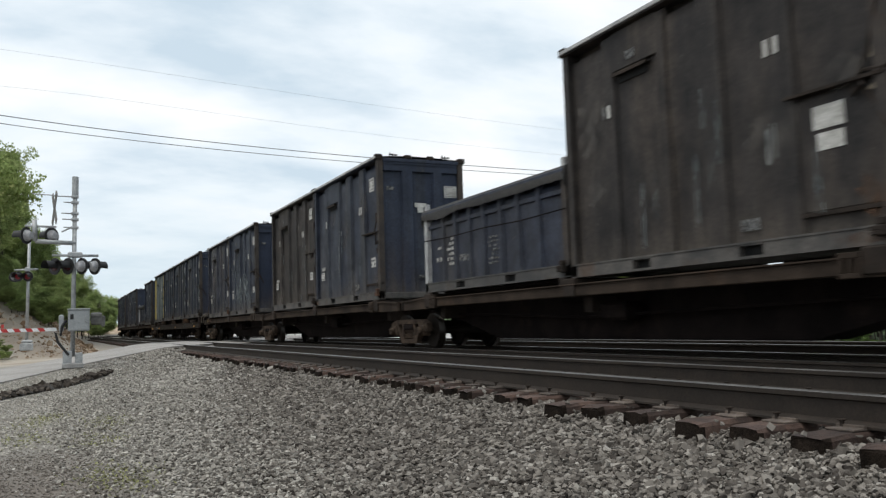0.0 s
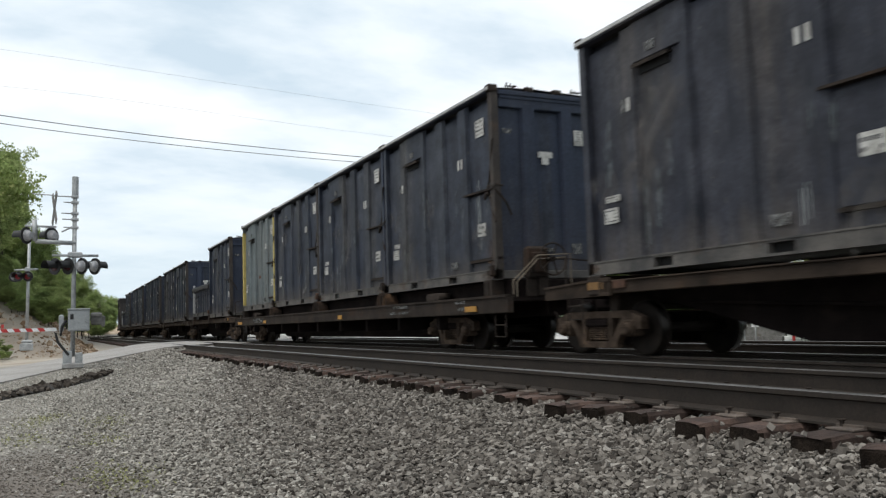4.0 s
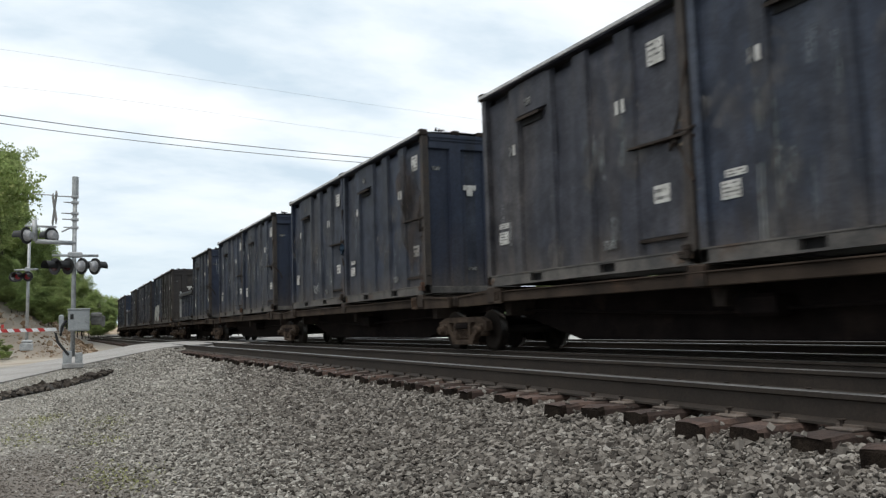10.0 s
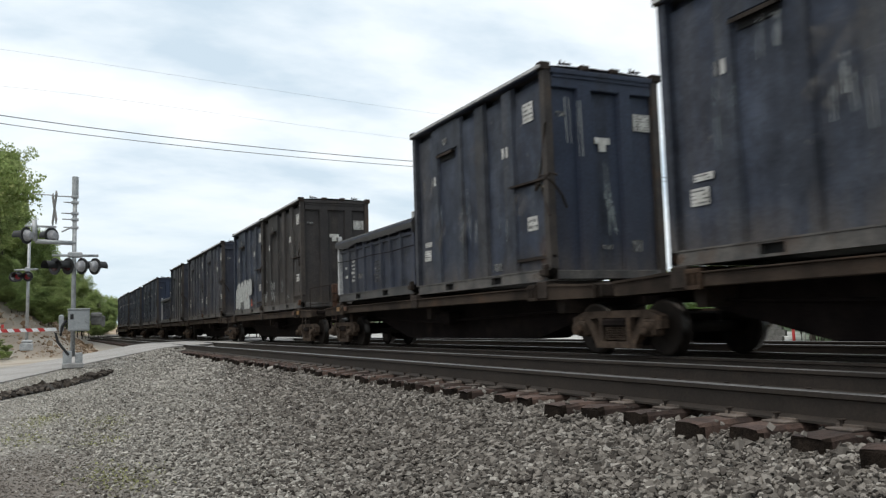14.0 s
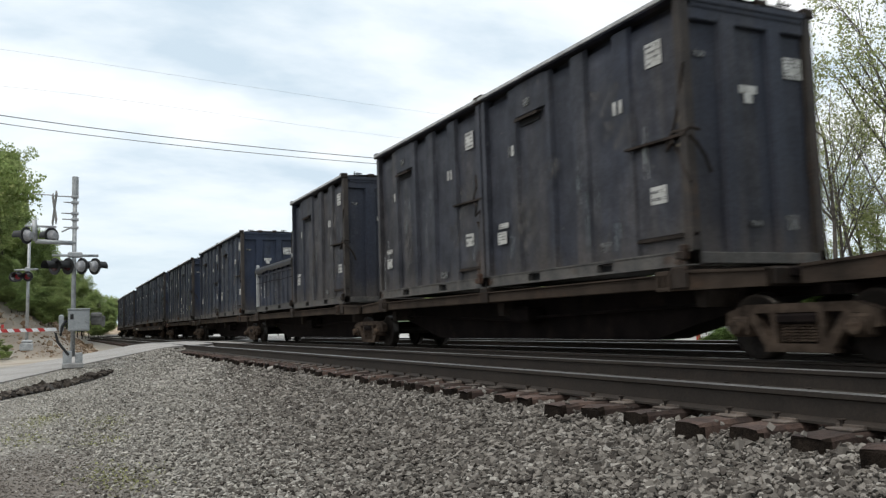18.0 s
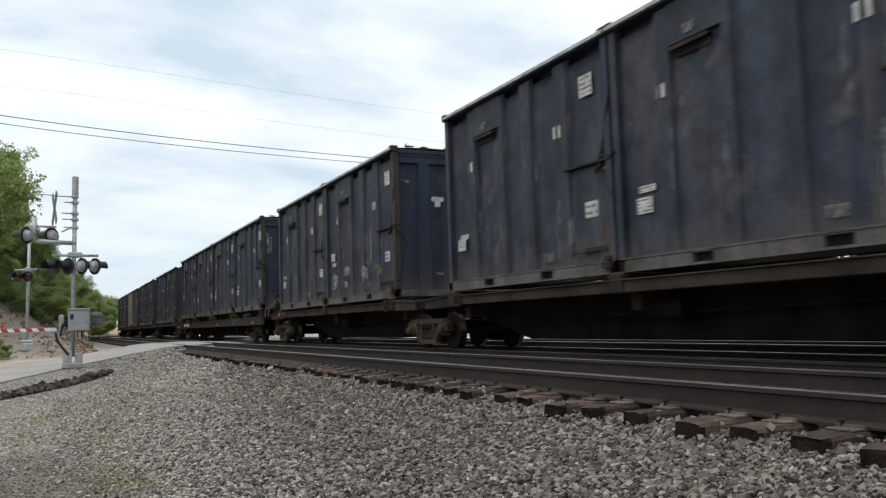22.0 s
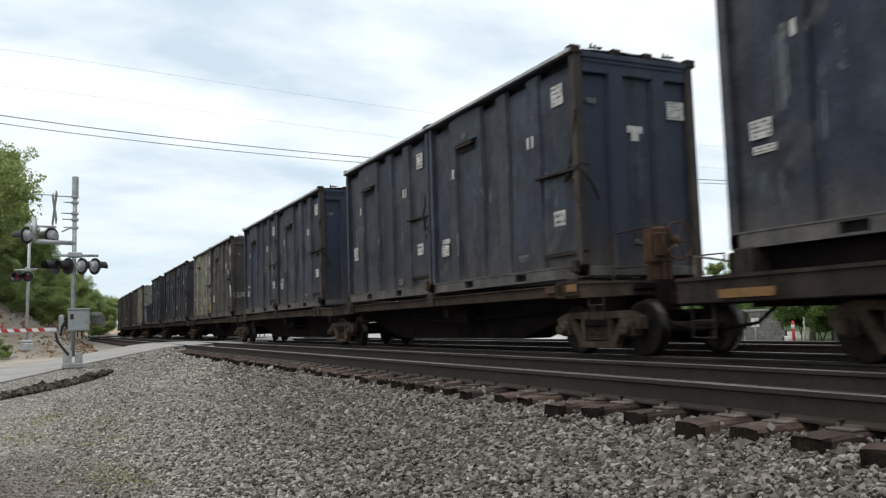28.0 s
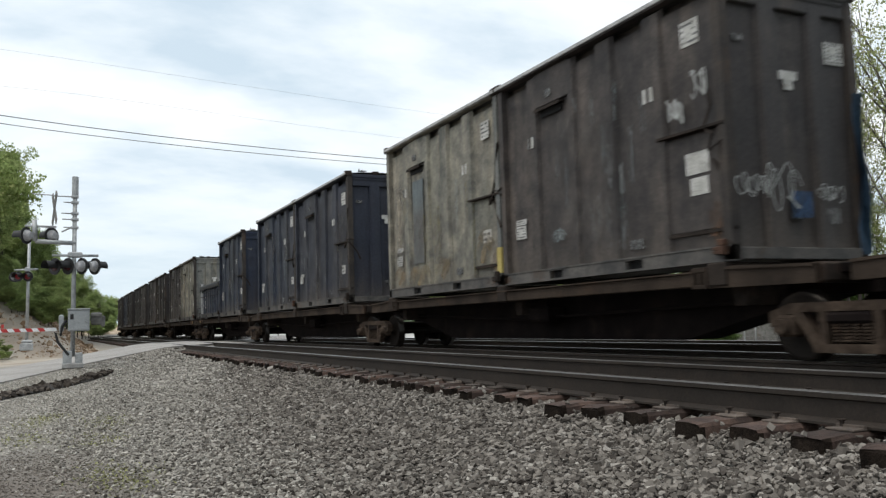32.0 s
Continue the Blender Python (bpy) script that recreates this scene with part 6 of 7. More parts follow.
MID_TAGS = [("scrawl", 5.4, 0.58, 0.55, 0.5, SILVER, 6, 0.013), ("scrawl", 4.2, 0.98, 0.75, 0.34, SILVER, 7, 0.013), ("scrawl", 4.2, 0.58, 0.7, 0.42, SILVER, 6, 0.013), ("patch", 5.4, 1.22, 0.34, 0.12, PLATE_DIM), ("bare5", 0, 0, 0, 0, None)]
RUN_LINES = [("streak", 5.45, 2.75, 0.5, 1.5, RUN_PALE, 4), ("streak", 4.0, 2.5, 0.5, 1.2, RUN_PALE, 3), ("streak", 3.0, 1.7, 1.3, 0.9, RUN_PALE, 5), ("streak", 2.2, 1.9, 0.8, 1.1, RUN_PALE, 4), ("streak", 1.0, 2.4, 0.6, 1.3, RUN_PALE, 3)]
GREY_TAG = [("post", 0.075, 0.25, 0.1, 3.3, YELLOW), ("post", C_LEN - 0.075, 0.25, 0.1, 3.3, YELLOW), ("patch", 2.6, 1.35, 0.35, 0.12, RUST)]
OLIVE_TAG = [("patch", 5.25, 1.7, 0.5, 2.1, SCUFF), ("patch", 4.1, 1.75, 0.62, 2.0, GREY), ("patch", 2.95, 1.2, 0.5, 1.1, SCUFF), ("smear", 4.0, 0.45, 1.3, 0.5, OCHRE), ("smear", 2.7, 0.55, 0.9, 0.6, OCHRE), ("smear", 5.2, 0.5, 0.8, 0.5, OCHRE), ("smear", 0.7, 0.9, 0.8, 0.9, OCHRE), ("streak", 3.0, 1.5, 4.0, 2.5, CHALK_Y, 9), ("post", 0.075, 0.25, 0.1, 0.5, YELLOW)]
LAST_TAG = [("cloth", 1.20, 1.25, 0.16, 2.3, CLOTH, 1), ("scrawl", 0.95, 2.15, 0.4, 0.4, SILVER, 7, 0.021), ("scrawl", 0.45, 2.45, 0.35, 0.45, SILVER, 4, 0.021), ("end_scrawl", -0.32, 1.05, 0.75, 0.80, SILVER, 4, 0.021), ("end_scrawl", -0.85, 1.0, 0.6, 0.34, SILVER, 6, 0.019), ("end_patch", 0.02, 0.76, 0.38, 0.36, PAINT_B), ("end_scrawl", 0.55, 0.92, 0.6, 0.24, SILVER, 5, 0.017), ("scrawl", 4.0, 0.74, 0.5, 0.26, CHALK, 8, 0.021), ("streak", 2.75, 0.8, 0.5, 1.1, CHALK, 3), ("streak", 3.0, 2.7, 1.6, 0.8, CHALK, 4), ("patch", 0.62, 1.38, 0.44, 0.30, PLATE), ("patch", 0.60, 1.06, 0.34, 0.24, PLATE)]

# units in running order: near end of the first container, codes (low ones are 'L'), how its ends are carried
UNITS = [
    (5.62, "dL", "next", "next", {0: [("bare5", 0, 0, 0, 0, None), ("patch", 0.80, 1.52, 0.42, 0.27, PLATE), ("patch", 0.79, 1.24, 0.36, 0.20, PLATE)]}),
    (20.50, "nd", "truck", "next", {}), (35.45, "nk", "truck", "end", {0: WHITE_TAG}),
    (50.42, "nnng", "flat", "flat", {3: GREY_TAG}),
    (77.50, "nL", "end", "next", {1: [("diamond", 5.17, 1.24, 0.8, 0.5, PLATE)]}), (92.43, "uk", "truck", "next", {}), (107.38, "nn", "truck", "next", {0: [("smear", 0.75, 1.9, 1.5, 3.2, WASH), ("smear", 1.2, 2.6, 1.1, 1.8, WASH)], 1: [("cloth", 0.06, 1.60, 0.24, 0.30, CLOTH), ("scrawl", 2.92, 0.56, 0.66, 0.34, SILVER, 6, 0.02), ("smear", 2.84, 1.95, 0.5, 0.7, SCUFF), ("streak", 1.3, 0.8, 0.6, 0.9, RUN_PALE, 3)]}), (122.10, "nu", "truck", "next", {0: RUN_LINES, 1: RUN_LINES[1:3]}), (137.10, "uL", "truck", "end", {0: [("end_streak", -0.62, 2.2, 0.3, 2.6, SILVER, 2), ("end_streak", 0.05, 1.5, 0.12, 1.6, CHALK, 2), ("end_scrawl", 0.05, 1.3, 0.14, 1.0, CHALK, 5, 0.018)]}),
    (153.15, "du", "end", "next", {0: MID_TAGS, 1: SILVER_TAG}), (168.15, "kk", "truck", "next", {}), (182.93, "kL", "truck", "next", {}), (197.95, "un", "truck", "next", {}), (213.00, "nu", "truck", "end", {0: SMALL_TAGS}),
    (227.85, "unun", "flat", "flat", {0: [("end_streak", -0.10, 1.5, 0.3, 1.6, RUN_PALE, 3), ("end_streak", -0.85, 2.7, 0.3, 1.2, RUN_PALE, 4), ("cloth", 0.28, 1.96, 0.30, 0.14, CLOTH)], 1: [("patch", 2.0, 2.55, 0.5, 1.3, PAINT_B)], 3: [("mark5", 0, 0.5, 0, 0, None)]}),
    (255.05, "nn", "end", "next", {1: [("mark5", 0, 0.5, 0, 0, None)]}), (269.66, "nn", "truck", "next", {0: [("end_smear", 0.90, 2.9, 0.50, 0.9, BLEACH), ("end_smear", 0.86, 2.0, 0.5, 1.7, SCUFF), ("end_smear", 0.9, 0.75, 0.4, 0.6, BLEACH), ("end_streak", 0.88, 2.1, 0.4, 2.2, RUN_PALE, 4), ("streak", 1.7, 2.4, 0.8, 1.2, RUN_PALE, 3)]}), (284.60, "bo", "truck", "next", {0: LAST_TAG, 1: OLIVE_TAG}), (299.70, "kn", "truck", "next", {}), (314.80, "nL", "truck", "end", {}),
    (329.40, "ob", "end", "next", {}), (344.40, "db", "truck", "next", {}), (359.40, "bd", "truck", "next", {}), (374.40, "dk", "truck", "next", {}), (389.40, "db", "truck", "next", {}), (404.40, "dn", "truck", "end", {}),
]

LOW_ONES = {5.62: (1.19, 1.87), 77.50: (1.31, 1.76), 182.93: (1.19, 1.81)}      # how high the low ones stand on their pedestals, and how tall they are
LOW_USUAL = (1.21, 1.80)


def build_train():
    k = 0
    for s, codes, lead, trail, extra in UNITS:
        n = len(codes)
        end = s + n * 6.0 - 0.03
        if lead == "flat":
            make_long_flat(s, end, k)
        else:
            half = (end - s) / 2
            rests = [(i * 6.0 + q - half, LOW_ONES.get(s, LOW_USUAL)[0] - ZT + 0.001) for i, c in enumerate(codes) if c == "L" for q in (0.22, C_LEN - 0.22)]
            make_unit(s, end, lead, trail, k, rests)
        for i, c in enumerate(codes):
            k += 1
            if c == "L":
                make_container(s + i * 6.0, NAVY_LOW, LOW_WORDS, LOW_ONES.get(s, LOW_USUAL)[1], k, extra.get(i, ()), LOW_ONES.get(s, LOW_USUAL)[0])
            else:
                make_container(s + i * 6.0, PAINTS[c][0], PAINTS[c][1], 0.0, k, extra.get(i, ()), 1.29 if lead == "flat" else 1.16)


build_train()


# ---- level crossing signals ----
def light_unit(parent, x, z, facing, lit):
    """A round signal head on a black backing disc with a hood. facing: degrees about z."""
    lens = LENS_RED if lit else LENS_DARK

    def disc(bm):
        tube(bm, (0, 0.0, 0), (0, 0.02, 0), 0.255, 0.255, 24)

    def dome(bm):
        tube(bm, (0, 0.02, 0), (0, 0.07, 0), 0.175, 0.165, 20)
        tube(bm, (0, 0.07, 0), (0, 0.17, 0), 0.155, 0.10, 16)

    def eye(bm):
        tube(bm, (0, -0.02, 0), (0, 0.0, 0), 0.13, 0.15, 20)

    def visor(bm):
        n = 14
        for i in range(n):
            a, b = math.pi * (-0.12 + 1.24 * i / n), math.pi * (-0.12 + 1.24 * (i + 1) / n)
            for rr, flip in ((0.165, False), (0.158, True)):
                q = [(rr * math.cos(a), 0.0, rr * math.sin(a)), (rr * math.cos(b), 0.0, rr * math.sin(b)), (rr * math.cos(b), -0.30, rr * math.sin(b)), (rr * math.cos(a), -0.30, rr * math.sin(a))]
                bm.faces.new([bm.verts.new(p) for p in (q[::-1] if flip else q)])
    d = piece("signal_head", "disc", disc, BLACKPAINT, parent, (x[0], x[1], z), (0, 0, facing), "round signal head")
    d.scale = (0.88, 1.0, 0.88)
    piece("housing", "dome", dome, LENS_GREY, d, (0, 0, 0), label="grey lamp housing")
    piece("lens", "eye", eye, lens, d, (0, 0, 0), label="lit red lens" if lit else "unlit red lens")
    piece("visor", "visor", visor, BLACKPAINT, d, (0, 0, 0), label="black hood")


def build_signal_near():
    gx, gy, gz = 0.46, 24.2, -0.40
    s = thing("crossing_signal", (gx, gy, gz), "galvanised level-crossing signal mast with flashing-light heads and a case", "crossing signal", "crossing signals")
    bm = bmesh.new()
    tube(bm, (0, 0, 0.3), (0.03, 0, 4.55), 0.058, 0.055, 16)
    tube(bm, (0.03, 0, 4.55), (0.035, 0, 5.13), 0.085, 0.085, 6)
    part("mast", tidy(bm), GALV, s)
    bm = bmesh.new()
    box(bm, -0.26, 0.26, -0.2, 0.2, 0.0, 0.13, bevel=0.02)
    part("foundation", tidy(bm), CONCRETE, s)
    bm = bmesh.new()
    box(bm, -0.24, -0.02, -0.16, 0.16, 0.1, 0.46, bevel=0.02)
    box(bm, 0.06, 0.24, -0.16, 0.16, 0.1, 0.40, bevel=0.02)
    part("mast_base", tidy(bm), GALV, s, "split cast mast base")
    bm = bmesh.new()
    box(bm, -0.12, 0.40, -0.28, 0.12, 0.97, 1.53, bevel=0.02)
    box(bm, -0.14, 0.42, -0.31, 0.14, 1.525, 1.565, bevel=0.015)
    box(bm, -0.09, 0.37, -0.298, -0.28, 1.0, 1.50, bevel=0.01)
    cs = part("gate_case", tidy(bm), CABINET, s, "grey gate-mechanism case")
    bm = bmesh.new()
    box(bm, -0.07, 0.01, -0.312, -0.298, 1.28, 1.42)
    part("label_plate", tidy(bm), BLACKPAINT, cs, "small black plate")
    bm = bmesh.new()
    tube(bm, (0.30, -0.31, 1.22), (0.30, -0.31, 1.38), 0.015, 0.015, 6)
    tube(bm, (0.30, -0.31, 1.22), (0.35, -0.31, 1.20), 0.012, 0.012, 6)
    part("case_handle", tidy(bm), GALV, cs)
    bm = bmesh.new()
    box(bm, 0.44, 0.72, 0.00, 0.16, 1.12, 1.46, bevel=0.04)
    box(bm, 0.42, 0.70, -0.04, 0.02, 1.24, 1.29)
    box(bm, 0.42, 0.70, -0.04, 0.02, 1.36, 1.41)
    box(bm, 0.70, 0.80, 0.04, 0.20, 1.06, 1.38, bevel=0.04)
    part("counterweight_arm", tidy(bm), WEIGHT, s, "gate arm bracket and counterweights")
    bm = bmesh.new()
    path_tube(bm, [(-0.16, -0.15, 1.26), (-0.26, -0.15, 1.11), (-0.30, -0.15, 0.86), (-0.42, -0.15, 0.95), (-0.36, -0.15, 0.7), (-0.1, -0.15, 0.35)], 0.035, 8)
    part("cable", tidy(bm), BLACKPAINT, s, "black flexible conduit")
    bm = bmesh.new()
    box(bm, -0.34, -0.22, -0.12, 0.1, 0.96, 1.41, bevel=0.03)
    part("side_box", tidy(bm), CABINET, s)
    # cross arm with four heads
    bm = bmesh.new()
    tube(bm, (-0.52, 0, 2.99), (0.62, 0, 2.99), 0.032, 0.035, 8)
    box(bm, -0.14, 0.22, -0.1, 0.1, 2.93, 3.08, bevel=0.03)
    part("cross_arm", tidy(bm), GALV, s)
    for x, y, f in ((-0.46, 0.0, -52), (-0.14, -0.06, -52), (0.22, -0.06, 128), (0.54, 0.0, 128)):
        light_unit(s, (x, y), 2.70, f, False)
    # upper arm with the pair seen from behind
    bm = bmesh.new()
    tube(bm, (0.05, 0, 3.32), (-0.92, -0.1, 3.36), 0.06, 0.06, 10)
    tube(bm, (-0.92, -0.1, 3.36), (-0.95, -0.1, 3.92), 0.065, 0.065, 10)
    tube(bm, (-0.30, 0, 3.62), (0.05, 0, 3.80), 0.02, 0.02, 6)
    tube(bm, (-0.42, -0.1, 3.74), (-1.16, -0.1, 3.76), 0.03, 0.03, 8)
    part("cantilever_arm", tidy(bm), GALV, s, "bent tube arm")
    light_unit(s, (-1.14, -0.12), 3.50, -125, False)
    light_unit(s, (-0.54, 0.06), 3.52, -140, False)
    # thin cross-blade sign seen edge-on, with its clamps
    bm = bmesh.new()
    for ang in (38, -38):
        m = Matrix.Translation((-0.47, 0, 4.25)) @ Matrix.Rotation(radians(9), 4, "Z") @ Matrix.Rotation(radians(ang), 4, "X")
        g = box(bm, -0.012, 0.012, -0.09, 0.09, -0.50, 0.50)
        for v in {v for f in g for v in f.verts}:
            v.co = m @ v.co
    part("crossbuck", tidy(bm), WEIGHT, s, "crossed blades seen almost edge-on")
    for z, w in ((4.58, 0.5), (4.42, 0.25), (4.12, 0.30), (3.96, 0.28), (3.74, 0.25)):
        bm = bmesh.new()
        tube(bm, (0.10, 0, z), (-w, 0, z + 0.01), 0.022, 0.014, 6)
        box(bm, -0.06, 0.12, -0.075, 0.075, z - 0.035, z + 0.035, bevel=0.01)
        part("clamp", tidy(bm), GALV, s, "pipe clamp and bracket")
    bm = bmesh.new()
    tube(bm, (-0.4, 0, 4.6), (-1.02, 0, 4.63), 0.014, 0.012, 6)
    part("stay_rod", tidy(bm), GALV, s)
    # gate arm, lowered across the road, striped
    part("gate_arm", tidy(_gate_bar()), [WHITE, RED], s, "lowered red and white striped gate arm")
    return s


def _gate_bar():
    """A lowered gate arm, slanted stripes, with three small lamps on it."""
    bm = bmesh.new()
    y0, z0, z1, w, lean = 0.25, 0.99, 1.08, 0.145, 0.06
    for k in range(42):
        a, b = -0.36 - w * k, -0.36 - w * (k + 1)
        for q0, q1 in ((y0 - 0.02, y0 + 0.02),):
            v = [bm.verts.new(p) for p in ((a, q0, z0), (b, q0, z0), (b - lean, q0, z1), (a - lean, q0, z1), (a, q1, z0), (b, q1, z0), (b - lean, q1, z1), (a - lean, q1, z1))]
            for f in ((0, 1, 2, 3), (7, 6, 5, 4), (0, 4, 5, 1), (3, 2, 6, 7)):
                bm.faces.new([v[n] for n in f]).material_index = 0 if k < 2 or k % 2 else 1
    for k in (9, 18, 29):
        x = -0.36 - w * k
        box(bm, x - 0.03, x + 0.03, y0 - 0.03, y0 + 0.03, 1.09, 1.20, 1)
    return bm


def build_signal_far():
    p = (-1.06, 40.2, -0.15)
    s = thing("crossing_signal", p, "far level-crossing mast with lit red flashing lights", "crossing signal", "crossing signals")
    bm = bmesh.new()
    tube(bm, (0, 0, 0.2), (0.07, 0, 5.2), 0.07, 0.065, 12)
    part("mast", tidy(bm), GALV, s)
    bm = bmesh.new()
    box(bm, -0.26, 0.26, -0.2, 0.2, 0.0, 0.32, bevel=0.03)
    box(bm, -0.2, 0.24, -0.16, 0.16, 0.32, 0.46, bevel=0.05)
    part("mast_base", tidy(bm), GALV, s)
    bm = bmesh.new()
    tube(bm, (-0.5, -0.05, 3.48), (0.42, -0.05, 3.52), 0.04, 0.04, 8)
    box(bm, -0.1, 0.1, -0.1, 0.1, 3.42, 3.6, bevel=0.02)
    part("cross_arm", tidy(bm), GALV, s)
    for x, lit in ((-0.36, True), (0.02, True)):
        light_unit(s, (x, -0.12), 3.2, -25, lit)
    light_unit(s, (-0.5, 0.12), 3.2, 180, False)


build_signal_near()
build_signal_far()


def build_rubble():
    r = np.random.RandomState(31)
    n = 2600
    y = r.uniform(46, 80, n)
    x = 0.03 * y + 0.1 - r.uniform(-0.6, 4.6, n) ** 1.0
    z = ground_z(x, y) + 0.02
    scatter("bank_rubble", np.stack([x, y, z], 1), 0.04 * np.exp(r.normal(0, 0.6, n)), RUBBLE, 33, "brown broken rock on the cut bank")


build_rubble()


def build_patch():
    """A ragged strip of dark broken asphalt along the road edge."""
    bm = bmesh.new()
    rows = []
    for i in range(61):
        t = i / 60
        x, y = STRIP_A[0] + (STRIP_B[0] - STRIP_A[0]) * t, STRIP_A[1] + (STRIP_B[1] - STRIP_A[1]) * t
        wide = (0.15 + 0.55 * math.sin(math.pi * min(0.05 + t * 0.9, 1.0)) ** 0.8) * (1 + 0.45 * noise.noise(Vector((i * 0.45, 0, 0)))) * (1.0 if t < 0.9 else (1.02 - t) / 0.12)
        row = []
        for k in range(7):
            w = (k / 6 - 0.5) * wide
            px, py = x - 0.25 * w, y + w + 0.1 * noise.noise(Vector((i * 0.7, k, 2)))
            row.append(bm.verts.new((px, py, float(ground_z(px, py)) + 0.02 + 0.05 * (1 - (2 * k / 6 - 1) ** 2) + 0.03 * noise.noise(Vector((px * 4, py * 4, 1))))))
        rows.append(row)
    for a, b in zip(rows, rows[1:]):
        for k in range(6):
            bm.faces.new((a[k], b[k], b[k + 1], a[k + 1]))
    ob = part("asphalt_strip", tidy(bm), DIRTPATCH, None)
    tagged(ob, "dark ragged strip of broken asphalt beside the road", "road edge", kind="structure")
    r = np.random.RandomState(41)
    t = r.uniform(-0.02, 1.03, 1500)
    w = r.normal(0, 0.15, t.size) * np.sin(np.pi * np.clip(0.1 + t * 0.85, 0, 1)) ** 0.7
    x = STRIP_A[0] + (STRIP_B[0] - STRIP_A[0]) * t - 0.25 * w
    y = STRIP_A[1] + (STRIP_B[1] - STRIP_A[1]) * t + w
    scatter("asphalt_crumbs", np.stack([x, y, ground_z(x, y) + 0.045], 1), 0.030 * np.exp(r.normal(0, 0.45, t.size)), CRUMB, 43, "dark asphalt crumbs heaped along the road edge")


build_patch()


# ---- overhead wires ----
def aim_point(px, py, d):
    """A place d metres from the tripod, by its bearing across and up."""
    f = 784 / math.tan(radians(FOV) / 2)
    m = look(EYE, EYE + AIM, ROLL).to_3x3()
    v = m @ Vector(((px - 784) / f, (441 - py) / f, -1.0))
    return EYE + v * (d / math.hypot(v.x, v.y))


def build_wires():
    for pts, rad in ((((-60, 195, 50), (0, 203, 51), (200, 231, 53), (392, 254, 55), (650, 281, 58), (960, 300, 62), (1290, 321, 67)), 0.026), (((-60, 209, 50), (0, 217, 51), (200, 244, 53), (392, 267, 55), (650, 290, 58), (960, 308, 62), (1290, 327, 67)), 0.022),
                                    (((-60, 80, 60), (300, 132, 63), (760, 200, 68), (1290, 262, 75)), 0.006), (((-60, 148, 60), (300, 189, 63), (700, 243, 68), (1290, 300, 75)), 0.006)):
        w = [aim_point(*q) for q in pts]
        fine = []
        n = len(w)
        for i in range(n - 1):
            for q in range(12):
                t = i + q / 12
                fine.append(t)
        fine.append(n - 1)
        xs = list(range(n))
        co = [np.polyfit(xs, [p[c] for p in w], min(n - 1, 3)) for c in range(3)]
        line = [Vector([float(np.polyval(c, t)) for c in co]) for t in fine]
        bm = bmesh.new()
        path_tube(bm, line, rad, 5)
        ob = part("overhead_wire", tidy(bm), WIRE, None)
        tagged(ob, "thin sagging overhead wire", "wire", "overhead wires")


build_wires()


# ---- trees ----
def leaf_cloud(centres, radii, count, size, seed, flat=0.8):
    """Many small leaf blades in clumps, as vertices and faces."""
    r = np.random.RandomState(seed)
    k = r.randint(0, len(centres), count)
    d = r.normal(size=(count, 3))
    d /= np.linalg.norm(d, axis=1, keepdims=True)
    rad = radii[k] * r.uniform(0.25, 1.0, count) ** 0.5
    p = centres[k] + d * rad[:, None] * np.array([1, 1, flat])
    u = r.normal(size=(count, 3))
    u /= np.linalg.norm(u, axis=1, keepdims=True)
    w = np.cross(u, r.normal(size=(count, 3)))
    w /= np.linalg.norm(w, axis=1, keepdims=True)
    s = size * r.uniform(0.6, 1.3, count)[:, None]
    V = np.stack([p - u * s * 0.5, p + w * s * 0.32, p + u * s * 0.5, p - w * s * 0.32], 1).reshape(-1, 3)
    F = np.arange(count * 4).reshape(-1, 4)
    return V, F


def cloud_mesh(name, V, F, material):
    me = bpy.data.meshes.new(name)
    me.vertices.add(len(V))
    me.vertices.foreach_set("co", V.reshape(-1).astype(np.float32))
    k = F.shape[1]
    me.loops.add(F.size)
    me.loops.foreach_set("vertex_index", F.reshape(-1).astype(np.int32))
    me.polygons.add(len(F))
    me.polygons.foreach_set("loop_start", np.arange(0, F.size, k, dtype=np.int32))
    me.materials.append(material)
    me.update(calc_edges=True)
    return me


def grow(bm, a, d, length, r0, level, rng, tips, limit, reach=(0.42, 0.66)):
    """A limb with side branches; tips collect where twigs end."""
    steps = 5
    p, dirn, rad = Vector(a), Vector(d).normalized(), r0
    for i in range(steps):
        q = p + dirn * (length / steps)
        r2 = rad * 0.86
        tube(bm, p, q, rad, r2, 7 if level == 0 else 5 if level == 1 else 4, cap=False)
        if level < limit and i >= (1 if level else 2):
            for _ in range(2 if level < 2 else 1):
                side = dirn.orthogonal().normalized()
                side.rotate(Matrix.Rotation(rng.uniform(0, 6.28), 3, dirn))
                nd = (dirn * rng.uniform(0.35, 0.7) + side * rng.uniform(0.5, 0.9) + Vector((0, 0, 0.15))).normalized()
                grow(bm, q, nd, length * rng.uniform(*reach), r2 * 0.55, level + 1, rng, tips, limit, reach)
        if level >= 2:
            tips.append(q.copy())
        dirn = (dirn + Vector((rng.uniform(-1, 1), rng.uniform(-1, 1), rng.uniform(-0.4, 0.7))) * 0.16).normalized()
        p, rad = q, r2
    tips.append(p)


